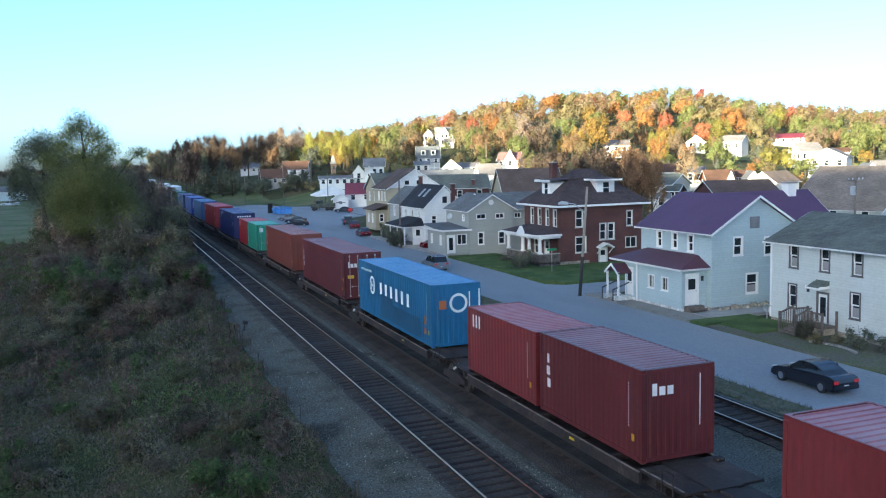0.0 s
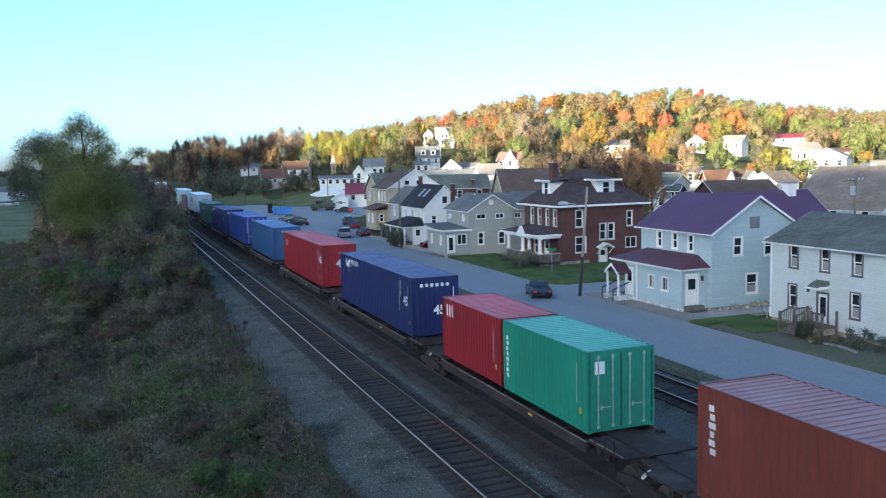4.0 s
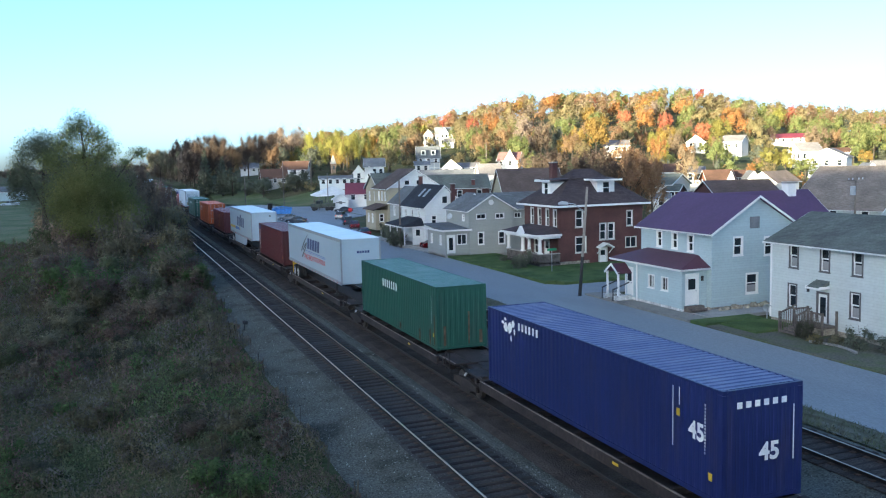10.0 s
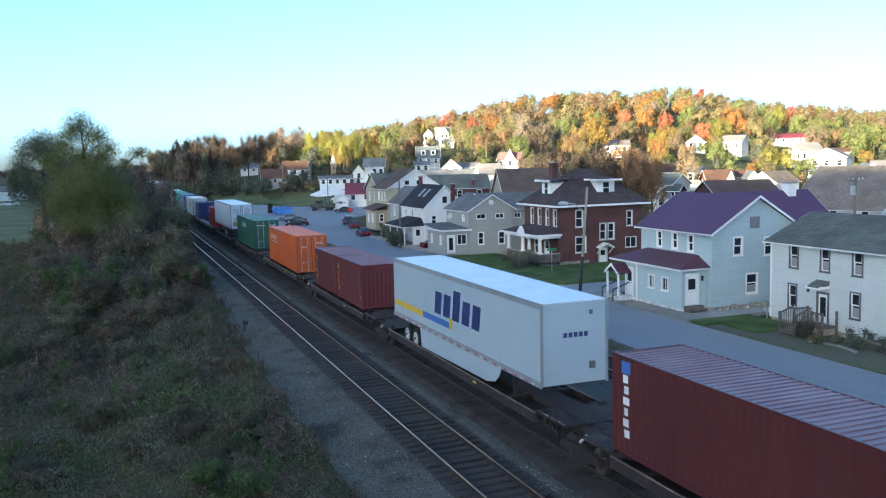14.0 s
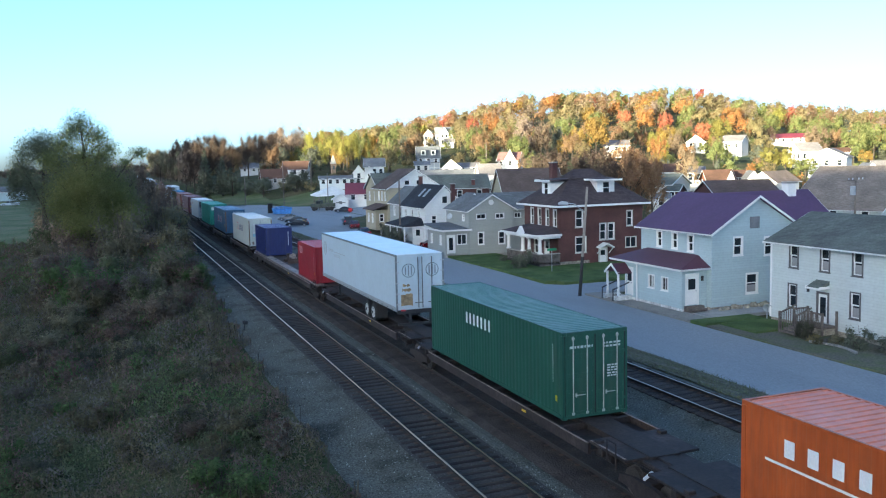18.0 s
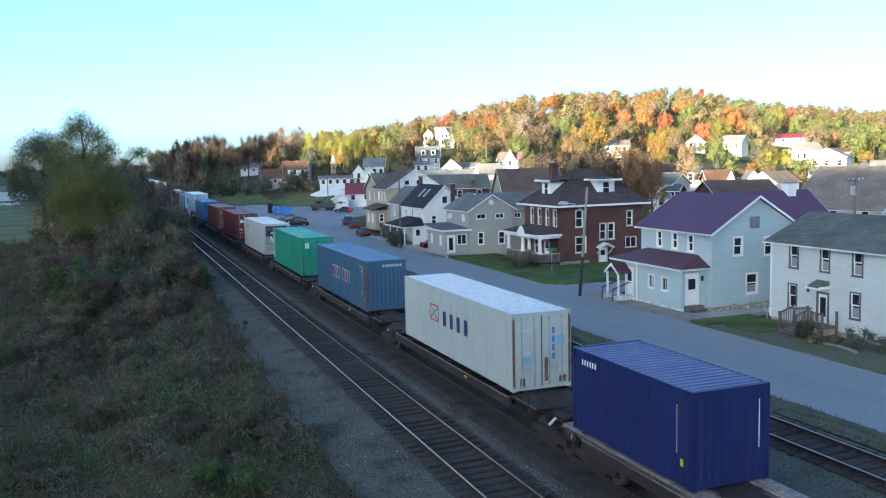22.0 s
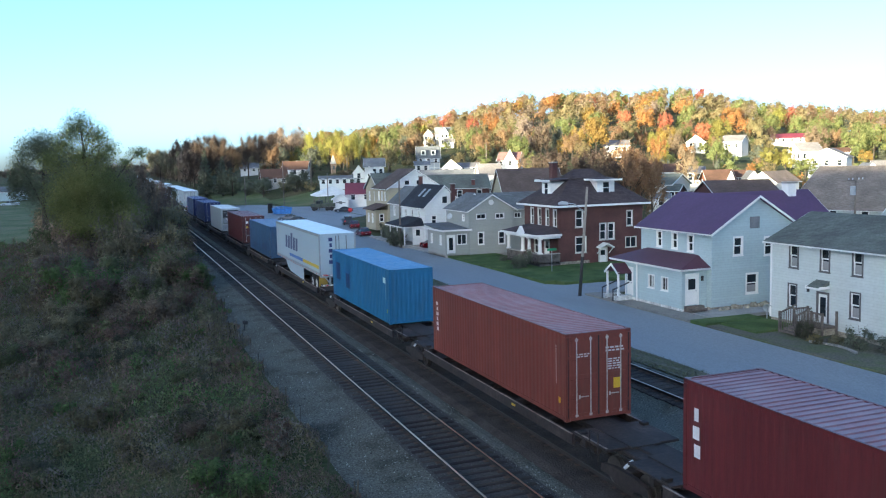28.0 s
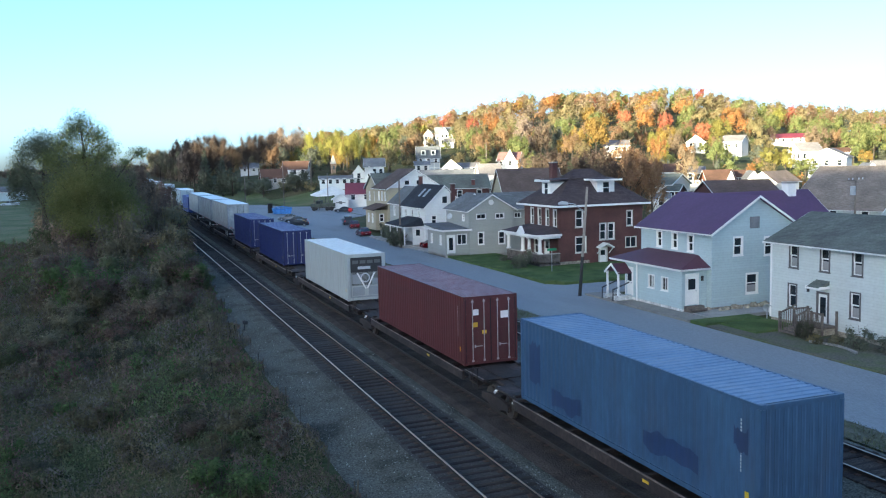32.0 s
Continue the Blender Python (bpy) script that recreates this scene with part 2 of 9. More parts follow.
def draped(name, xa, xb, ya, yb, step, lift, material, label, category):
    """A sheet laid over the ground, a little above it."""
    nx, ny = int((xb - xa) / step) + 1, int((yb - ya) / step) + 1
    v = [(xa + i * step, ya + j * step, ground_z(xa + i * step, ya + j * step) + lift) for j in range(ny) for i in range(nx)]
    f = [(j * nx + i, j * nx + i + 1, (j + 1) * nx + i + 1, (j + 1) * nx + i) for j in range(ny - 1) for i in range(nx - 1)]
    return tagged(new(name, raw(name, v, f, material)), label, category, kind="structure")


draped("lot", 45.0, 62.0, 140.0, 200.0, 2.0, 0.16, road_mat, "asphalt forecourt around the filling station", "road")
draped("field", 39.0, 75.0, 204.0, 226.0, 2.0, 0.12, field_mat, "green mown field beyond the street", "lawn")
draped("field", 27.0, 39.0, 218.0, 262.0, 2.0, 0.12, field_mat, "green mown field beyond the street", "lawn")
draped("field", -60.0, -8.0, 100.0, 300.0, 4.0, 0.35, field_mat, "green field across the tracks", "lawn")
draped("field", 176.0, 200.0, 205.0, 226.0, 3.0, 0.14, field_mat, "sunlit lawn below a hillside house", "lawn")
for i, (y0, y1) in enumerate(((43.2, 55.4), (84, 112))):
    sheet("pavement", [(32.4, y0), (34.0, y0), (34.0, y1), (32.4, y1)], -0.16, 0.2, concrete_mat if i else dirt_path_mat, "cracked concrete pavement along the street" if i else "trodden dirt path between the street and a house", "pavement")
vx, vy = [23.9, 24.3, 24.8, 25.2, 25.45], list(range(-60, 141, 4))
tagged(new("verge", raw("verge", [down_bank(x, y, -0.27 + 0.03 * math.sin(x * 9 + y)) for y in vy for x in vx], [(j * 5 + i, j * 5 + i + 1, j * 5 + i + 6, j * 5 + i + 5) for j in range(len(vy) - 1) for i in range(4)], verge_mat)), "dry grass bank sloping from the siding down to the street", "verge", kind="structure")
for name, x0, x1, y0, y1 in (("lawn", 32.45, 36.8, 41.6, 43.0), ("lawn", 33.4, 36.8, 38.4, 41.4), ("lawn", 33.6, 60.0, 60.7, 66.1), ("lawn", 32.6, 60.0, 66.2, 70.9), ("lawn", 32.6, 33.55, 62.0, 66.1), ("lawn", 32.6, 38.0, 71.0, 83.6), ("lawn", 34.0, 60.0, 93.0, 112.0)):
    sheet(name, [(x0, y0), (x1, y0), (x1, y1), (x0, y1)], -0.11, 0.3, lawn_mat, "short green lawn in front of the houses", "lawn")
sheet("garden_bed", [(32.45, -20), (36.8, -20), (36.8, 38.38), (33.38, 38.38), (33.38, 41.5), (32.45, 41.5)], -0.22, 0.2, weedy_mat, "weedy gravel along the street edge", "soil")
sheet("driveway", [(34.0, 43.0), (46.0, 43.0), (46.0, 45.2), (34.0, 45.2)], -0.10, 0.2, concrete_mat, "gravelly concrete path between two houses", "driveway")

# ---------- tracks ----------
def bed(name, outline, y0, y1, material, label):
    return solid(name, prism(outline, "y", y0, y1), material, label, "ballast", kind="structure")


bed("ballast_shoulder", [(5.2, -0.75), (6.6, -0.42), (8.9, -0.16), (12.3, -0.16), (12.8, -0.27), (13.2, -0.17), (16.1, -0.17), (17.4, -0.36), (20.0, -0.36), (20.7, -0.2), (23.4, -0.2), (24.2, -0.40), (24.2, -1.2), (5.2, -1.2)], -60, 420, ballast_mat, "grey crushed stone ballast under three railway tracks")
bed("track_bed", [(12.55, -0.262), (13.0, -0.132), (16.2, -0.132), (16.45, -0.24), (16.2, -0.3), (13.1, -0.3)], -60, 420, dirty_bed_mat, "dirty ballast under the train, darkened for its shade")
bed("track_bed", [(9.1, -0.152), (11.98, -0.152), (11.98, -0.3), (9.1, -0.3)], -60, 420, worn_bed_mat, "brownish worn ballast between the ties")
bed("track_bed", [(20.75, -0.155), (23.3, -0.155), (23.3, -0.3), (20.75, -0.3)], -60, 172, dirty_bed_mat, "dark brown old ballast of the siding")

RAIL = [(-0.075, -0.17), (0.075, -0.17), (0.075, -0.155), (0.012, -0.13), (0.012, -0.05), (0.036, -0.04), (0.036, -0.008), (-0.036, -0.008), (-0.036, -0.04), (-0.012, -0.05), (-0.012, -0.13), (-0.075, -0.155)]
tie_me = bpy.data.meshes.new("tie")
tb = boxes((-1.3, 1.3, -0.115, 0.115, -0.30, -0.135), bevel=0.015)
tb.to_mesh(tie_me)
tb.free()
tie_me.materials.append(tie_mat)
plate_mat = surface("rusty_tie_plate", (0.075, 0.042, 0.028), rough=0.9, var=0.25)


def track(center, y0, y1, near0, near1, label, head=None):
    t = thing("railway_track", label, "railway track", pose(center, 0, 0), kind="structure")
    for sx in (-0.7525, 0.7525):
        r = part("rail", prism([(sx + a, b) for a, b in RAIL], "y", y0, y1), rail_mat, t)
        part("railhead", boxes((sx - 0.034, sx + 0.034, y0, y1, -0.008, 0.0)), head or railhead_mat, r, "bright worn top of the rail")
    y, k, far, rng = y0, 0, bmesh.new(), random.Random(int(center * 10))
    while y < y1:
        sk, dz, dx = rng.uniform(-1.2, 1.2), rng.uniform(-0.02, 0.01), rng.uniform(-0.06, 0.06)
        if near0 < y < near1:
            hang("tie", tie_me, t, m=pose(dx, y, dz, 0, 0, sk))
        else:
            box(far, -1.3 + dx, 1.3 + dx, y - 0.115, y + 0.115, -0.3, -0.135 + dz)
        y += 0.54
    part("far_ties", far, tie_mat, t)["kind"] = "stuff"
    pl = bmesh.new()
    y = max(y0, 10)
    while y < 70:
        for sx in (-0.7525, 0.7525):
            box(pl, sx - 0.17, sx + 0.17, y - 0.09, y + 0.09, -0.15, -0.128)
        y += 0.54
    part("tie_plates", pl, plate_mat, t)["kind"] = "stuff"


track(10.54, -40, 400, 14, 150, "railway track with bright rails on dark timber ties")
track(14.60, -40, 420, 20, 60, "railway track under the freight train", shade_head_mat)
track(22.02, -40, 172, 16, 78, "rusty siding track beside the street", siding_head_mat)

# loose stones on the shoulder
rng = np.random.default_rng(5)
sv, sf = [], []
for _ in range(20000):
    y = 14 + 70 * rng.random() ** 1.6
    x = rng.uniform(5.6, 13.0) if rng.random() < 0.75 else rng.uniform(16.2, 20.6)
    if 9.3 < x < 11.8 and rng.random() < 0.85:
        continue
    z0 = float(np.interp(x, (5.2, 6.6, 8.9, 12.3, 12.8, 13.2, 16.1, 17.4, 20.0, 20.7), (-0.75, -0.42, -0.16, -0.16, -0.27, -0.17, -0.17, -0.36, -0.36, -0.2)))
    s = rng.uniform(0.016, 0.034) if rng.random() < 0.97 else rng.uniform(0.04, 0.06)
    o = len(sv)
    a = rng.random() * 6.28
    for k in range(4):
        sv.append((x + s * math.cos(a + k * 1.57) * rng.uniform(0.7, 1.3), y + s * math.sin(a + k * 1.57) * rng.uniform(0.7, 1.3), z0 - 0.01))
    sv.append((x + rng.uniform(-0.01, 0.01), y + rng.uniform(-0.01, 0.01), z0 + s * rng.uniform(0.8, 1.3)))
    sf += [(o, o + 1, o + 4), (o + 1, o + 2, o + 4), (o + 2, o + 3, o + 4), (o + 3, o, o + 4)]
tagged(new("loose_stones", raw("loose_stones", sv, sf, stone_mat)), "pale loose stones scattered over the ballast", "stones", kind="stuff")
# ---------- the train ----------
SPEED, DECK, TRAIN_X = 15.782, 1.31, 14.60
movers = []   # (thing, place along the train, height of its base)


def aboard(ob, s, z):
    ob.matrix_basis = pose(TRAIN_X, s, z)
    movers.append((ob, s, z))
    return ob


def corrugated(length, height, pitch, depth, thick=0.02):
    """Verts and faces of a ribbed sheet, u along the length, ribs upright; (u, out, v)."""
    n = max(1, round(length / pitch))
    p = length / n
    prof = [(0.0, 0.0)]
    for i in range(n):
        o = i * p
        prof += [(o + 0.25 * p, 0.0), (o + 0.38 * p, -depth), (o + 0.75 * p, -depth), (o + 0.88 * p, 0.0)]
    prof.append((length, 0.0))
    return [(u, w, v) for v in (0.0, height) for u, w in prof], [(i, i + 1, len(prof) + i + 1, len(prof) + i) for i in range(len(prof) - 1)]


def ribbed(name, length, height, pitch, depth, to, material):
    v, f = corrugated(length, height, pitch, depth)
    return raw(name, [to(*c) for c in v], f, material)


MESHES = {}


def shared(key, make):
    if key not in MESHES:
        MESHES[key] = make()
    return MESHES[key]


def baked(name, bm, material):
    me = bpy.data.meshes.new(name)
    bm.to_mesh(me)
    bm.free()
    me.materials.append(material)
    return me


def letters(y0, y1, z0, z1, n, gap=0.22, slant=0.0, x=-1.222, tall=None):
    """A row of plain bars on the flank, one for each character of a name, running from y0 (left) to y1."""
    out = []
    w = (y1 - y0) / n
    for i in range(n):
        bm = bmesh.new()
        a, b = y0 + i * w + w * gap / 2, y0 + (i + 1) * w - w * gap / 2
        h = z1 if tall is None or i != tall else z1 + 0.3 * (z1 - z0)
        bm.faces.new([bm.verts.new((x, a + u * (b - a) + slant * v * (h - z0), z0 + v * (h - z0))) for u, v in ((0.2, 0), (0.78, 0), (0.78, 1), (0.2, 1))])
        out.append(bm)
    return out


def upright(y, z0, z1, n, w=0.22, x=-1.222, joined=False):
    """A name written downwards on the flank, as plain bars."""
    out = [bmesh.new()]
    h = (z1 - z0) / n
    for i in range(n):
        bm = out[0] if joined or not i else bmesh.new()
        if bm is not out[0]:
            out.append(bm)
        za, zb = z0 + i * h + 0.14 * h, z0 + (i + 1) * h - 0.14 * h
        p, q = (y, y + w) if joined else (y + 0.12 * w * (i % 3), y + w * (1 - 0.18 * ((i + 1) % 2)))
        bm.faces.new([bm.verts.new((x, yy, zz)) for yy, zz in ((q, za), (p, za), (p, zb), (q, zb))])
    return out[0] if joined else out


def wording(text, size, m, material, parent, name="lettering", label=""):
    cu = bpy.data.curves.new(name, "FONT")
    cu.body, cu.size, cu.align_x, cu.offset = text, size, "CENTER", 0.034 * size
    tmp = bpy.data.objects.new(name, cu)
    me = bpy.data.meshes.new_from_object(tmp)
    bpy.data.objects.remove(tmp)
    me.materials.append(material)
    return hang(name, me, parent, label, m)


FLANK = Matrix(((0, 0, -1, 0), (-1, 0, 0, 0), (0, 1, 0, 0), (0, 0, 0, 1)))   # writing that reads on the left flank
NOSE = Matrix(((1, 0, 0, 0), (0, 0, -1, 0), (0, 1, 0, 0), (0, 0, 0, 1)))     # writing that reads on the near end


def on_flank(y, z, x=-1.224):
    return Matrix.Translation((x, y, z)) @ FLANK


def on_end(x, z, y=-0.006):
    return Matrix.Translation((x, y, z)) @ NOSE


mark_white = surface("white_marking", (0.78, 0.78, 0.76), rough=0.5, var=0.06, bump=0)
mark_pale = surface("worn_white_marking", (0.55, 0.55, 0.54), rough=0.6, var=0.12, bump=0)
mark_yellow = surface("yellow_marking", (0.65, 0.42, 0.03), rough=0.5, var=0.08, bump=0)
mark_ochre = surface("dirty_yellow_rubber", (0.3, 0.2, 0.03), rough=0.7, var=0.2)
mark_teal = surface("pale_blue_marking", (0.2, 0.4, 0.5), rough=0.6, var=0.1, bump=0)
mark_red = surface("red_marking", (0.55, 0.03, 0.04), rough=0.5, var=0.06, bump=0)
mark_navy = surface("navy_marking", (0.02, 0.035, 0.13), rough=0.45, var=0.06, bump=0)
mark_grey = surface("grey_marking", (0.10, 0.105, 0.105), rough=0.5, var=0.06, bump=0)
mark_blue = surface("blue_marking", (0.05, 0.16, 0.45), rough=0.5, var=0.06, bump=0)
mark_faint = surface("lightened_marking", (0.5, 0.52, 0.54), rough=0.6, var=0.06, bump=0)
mark_orange = surface("orange_marking", (0.42, 0.12, 0.04), rough=0.6, var=0.1, bump=0)


def quads(*rects, x=-1.223, end=False):
    """Flat painted patches on the flank (y0, y1, z0, z1) or on the near end (x0, x1, z0, z1)."""
    out = []
    for a, b, z0, z1 in rects:
        bm = bmesh.new()
        out.append(bm)
        if end:
            bm.faces.new([bm.verts.new(c) for c in ((a, -0.005, z0), (b, -0.005, z0), (b, -0.005, z1), (a, -0.005, z1))])
        else:
            bm.faces.new([bm.verts.new(c) for c in ((x, b, z0), (x, a, z0), (x, a, z1), (x, b, z1))])
    return out


def rows_of_writing(x0, x1, z0, z1, n):
    """Lines of small writing on the near end, as plain bars."""
    out, h, r = bmesh.new(), (z1 - z0) / n, random.Random(int((x0 + z0) * 100))
    for k in range(n):
        x, z = x0, z0 + k * h
        while x < x1 - 0.04:
            w = min(r.uniform(0.05, 0.16), x1 - x)
            out.faces.new([out.verts.new(c) for c in ((x, -0.006, z), (x + w, -0.006, z), (x + w, -0.006, z + h * 0.55), (x, -0.006, z + h * 0.55))])
            x += w + 0.04
    return out


def blot(y0, y1, z0, z1, seed, x=-1.2235):
    """A repainted patch with an uneven brushed outline on the flank."""
    r, bm = random.Random(seed), bmesh.new()
    edge = [(y0 + (y1 - y0) * k / 7, z0 + r.uniform(-0.12, 0.1)) for k in range(8)] + [(y1 - (y1 - y0) * k / 7, z1 + r.uniform(-0.12, 0.1)) for k in range(8)]
    bm.faces.new([bm.verts.new((x, y, z)) for y, z in edge])
    return bm


def blot_end(x0, x1, z0, z1, seed, y=-0.006):
    """A stain with an uneven outline on the near end."""
    r, bm = random.Random(seed), bmesh.new()
    edge = [(x0 + (x1 - x0) * k / 6, z0 + r.uniform(-0.04, 0.03)) for k in range(7)] + [(x1 - (x1 - x0) * k / 6, z1 + r.uniform(-0.05, 0.04)) for k in range(7)]
    bm.faces.new([bm.verts.new((x, y, z)) for x, z in edge])
    return bm


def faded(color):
    """The same paint lightened for a container's roof: sky light put into the colour, over some fading."""
    if color.name not in LIGHTENED:
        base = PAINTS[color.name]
        LIGHTENED[color.name] = surface("lightened_" + color.name, tuple(min(0.75, 1.6 * v + 0.05) for v in base), rough=0.42, var=0.1, scale=0.7, fine=5.0, bump=0.03, second=tuple(min(0.7, 1.2 * v + 0.09) for v in base), patch=0.56, spec=0.55)
    return LIGHTENED[color.name]


LIGHTENED = {}


def container(s, length, height, color, label, doors=False, smooth=False, codes=True, bars=None):
    """A steel freight container: frame, ribbed flanks, roof and ends, or bar-locked doors on the near end."""
    c = thing("shipping_container", label, "shipping container", group="containers on the train")
    key = (color.name, length, round(height, 2))
    w, L, H = 1.219, length, height
    post = shared(("post", color.name, key[2]), lambda: baked("corner_post", boxes((-0.08, 0.0, 0.0, 0.13, 0.12, H - 0.12)), color))
    post_r = shared(("postr", color.name, key[2]), lambda: baked("corner_post", boxes((0.0, 0.08, 0.0, 0.13, 0.12, H - 0.12)), color))
    for me, x in ((post, -w + 0.08), (post_r, w - 0.08)):
        for y in (0.0, L - 0.13):
            hang("corner_post", me, c, m=pose(x, y, 0))
    cast = shared(("cast", color.name), lambda: baked("corner_casting", boxes((-0.081, 0.081, -0.003, 0.178, -0.003, 0.118), bevel=0.012), color))
    for x in (-w + 0.08, w - 0.08):
        for y in (0.0, L - 0.175):
            for z in (0.0, H - 0.115) if codes else ():
                hang("corner_casting", cast, c, m=pose(x, y, z))
    top = shared(("top", color.name, L), lambda: baked("top_rail", boxes((-0.03, 0.03, 0.17, L - 0.17, -0.06, 0.0)), color))
    low = shared(("low", color.name, L), lambda: baked("bottom_rail", boxes((-0.03, 0.03, 0.17, L - 0.17, 0.02, 0.16)), color))
    cross = shared(("cross", color.name), lambda: baked("end_rail", boxes((-w + 0.16, w - 0.16, 0.0, 0.07, 0, 0.11)), color))
    for x in (-w + 0.032, w - 0.032):
        hang("top_rail", top, c, m=pose(x, 0, H - 0.004))
        hang("bottom_rail", low, c, m=pose(x, 0, 0))
    for y in (0.0, L - 0.07):
        for z in (0.03, H - 0.115):
            hang("end_rail", cross, c, m=pose(0, y, z))
    if smooth:
        side = shared(("side",) + key, lambda: baked("side_panel", boxes((-0.012, 0.012, 0.1, L - 0.1, 0.12, H - 0.05)), color))
    else:
        side = shared(("side",) + key, lambda: ribbed("side_panel", L - 0.26, H - 0.2, 0.278, 0.006, lambda u, o, v: (-o, 0.13 + u, 0.15 + v), color))
    hang("side_panel", side, c, m=pose(-w + 0.012, 0, 0))
    hang("side_panel", side, c, m=pose(w - 0.012, 0, 0, 0, 0, 180) @ pose(0, -L, 0))
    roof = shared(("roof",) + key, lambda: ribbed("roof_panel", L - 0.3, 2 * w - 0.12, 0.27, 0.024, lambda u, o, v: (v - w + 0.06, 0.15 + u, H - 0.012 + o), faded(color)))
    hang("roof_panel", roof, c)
    back = shared(("end",) + key, lambda: ribbed("end_panel", 2 * w - 0.16, H - 0.22, 0.26, 0.011, lambda u, o, v: (u - w + 0.08, -o, 0.12 + v), color))
    hang("end_panel", back, c, m=pose(0, L - 0.01, 0, 0, 0, 180))
    if doors:
        leaf = shared(("leaf",) + key, lambda: door_leaf(w, H, color))
        for x in (-w + 0.09, 0.004):
            d = hang("door", leaf, c, m=pose(x, 0.02, 0.12))
            rods = bars or bar_paint
            bar = shared(("bar", key[2], rods.name), lambda: baked("locking_bar", rod(bmesh.new(), (0, 0, 0.02), (0, 0, H - 0.26), 0.02, n=6), rods))
            hd = shared(("door_handle", rods.name), lambda: baked("door_handle", boxes((0.0, 0.36, -0.05, -0.032, 0.0, 0.03), (0.0, 0.05, -0.05, -0.02, -0.05, 0.08)), rods))
            cam_lock = shared(("cam_lock", rods.name), lambda: baked("cam_lock", boxes((-0.05, 0.05, -0.055, -0.015, -0.04, 0.05), bevel=0.01), rods))
            for bx in (0.3, 0.82):
                b = hang("locking_bar", bar, d, "pale locking bar" if bars is None else "", pose(bx, -0.035, 0))
                for z in (0.06, H - 0.34):
                    hang("cam_lock", cam_lock, d, m=pose(bx, 0, z))
            for bx, z in ((0.38, 0.66),):
                hang("door_handle", hd, d, m=pose(bx, 0, z))
            hinge = shared(("hinge", color.name), lambda: baked("hinge", boxes((-0.05, 0.06, -0.02, 0.0, -0.05, 0.05)), color))
            for z in (0.4, 2.0):
                hang("hinge", hinge, d, m=pose(0.0 if x < -0.5 else w - 0.1, 0, z))
        gk = shared(("gasket", key[2]), lambda: baked("door_gasket", boxes((-0.016, 0.016, 0.0, 0.03, 0.13, H - 0.13), (-w + 0.075, -w + 0.1, 0.0, 0.03, 0.13, H - 0.13), (w - 0.1, w - 0.075, 0.0, 0.03, 0.13, H - 0.13)), rubber))
        hang("door_gasket", gk, c, "black rubber door seal")
    else:
        hang("end_panel", back, c, m=pose(0, 0.012, 0))
    if codes:
        part("code_mark", upright(0.62, H - 1.75, H - 0.45, 15, 0.05, joined=True), mark_pale, c, "small white code in a column")["kind"] = "stuff"
        part("warning_patch", quads((0.36, 0.50, 0.55, 0.75)), mark_yellow, c, "yellow warning patch")
    return aboard(c, s, DECK)


bar_paint = surface("dull_galvanised_bar", (0.38, 0.38, 0.37), rough=0.6, metal=0.2, var=0.2)


bar_jade = surface("pale_jade_bar", (0.06, 0.3, 0.22), rough=0.6, var=0.15)


def door_leaf(w, H, color):
    bm = bmesh.new()
    W, hh = w - 0.095, H - 0.24
    box(bm, 0, W, 0.0, 0.04, 0, hh)
    for k in range(4):
        z = 0.12 + k * (hh - 0.1) / 4
        box(bm, 0.08, W - 0.08, -0.014, 0.0, z, z + (hh - 0.1) / 4 - 0.14, bevel=0.006)
    return baked("door", bm, color)


car_brown = surface("rail_car_brown", (0.026, 0.018, 0.016), rough=0.85, var=0.3, scale=1.2, fine=9.0, bump=0.15)
car_deck = surface("rail_car_deck", (0.03, 0.02, 0.018), rough=0.85, var=0.35, scale=0.8, fine=7.0, bump=0.2, second=(0.048, 0.034, 0.03), patch=0.62)
flat_deck = surface("worn_flat_deck", (0.085, 0.062, 0.055), rough=0.85, var=0.35, scale=0.8, fine=7.0, bump=0.2, second=(0.11, 0.09, 0.085), patch=0.55)
hitch_rust = surface("rusty_hitch_steel", (0.06, 0.04, 0.034), rough=0.85, var=0.3)
pale_rail = surface("worn_pale_rail", (0.27, 0.22, 0.195), rough=0.7, var=0.3, scale=1.5, fine=8.0)
worn_edge = surface("scuffed_steel_edge", (0.3, 0.235, 0.195), rough=0.7, var=0.35, scale=0.5, fine=4.0, second=(0.1, 0.072, 0.06), patch=0.55)
wheel_steel = surface("wheel_steel", (0.09, 0.075, 0.065), rough=0.6, metal=0.5, var=0.2)


def wheel_mesh():
    bm = bmesh.new()
    rod(bm, (-0.065, 0, 0), (0.065, 0, 0), 0.42, 0.425, n=20)
    rod(bm, (0.06, 0, 0), (0.09, 0, 0), 0.45, n=20)
    rod(bm, (-0.10, 0, 0), (-0.06, 0, 0), 0.12, n=12)
    return baked("wheel", bm, wheel_steel)


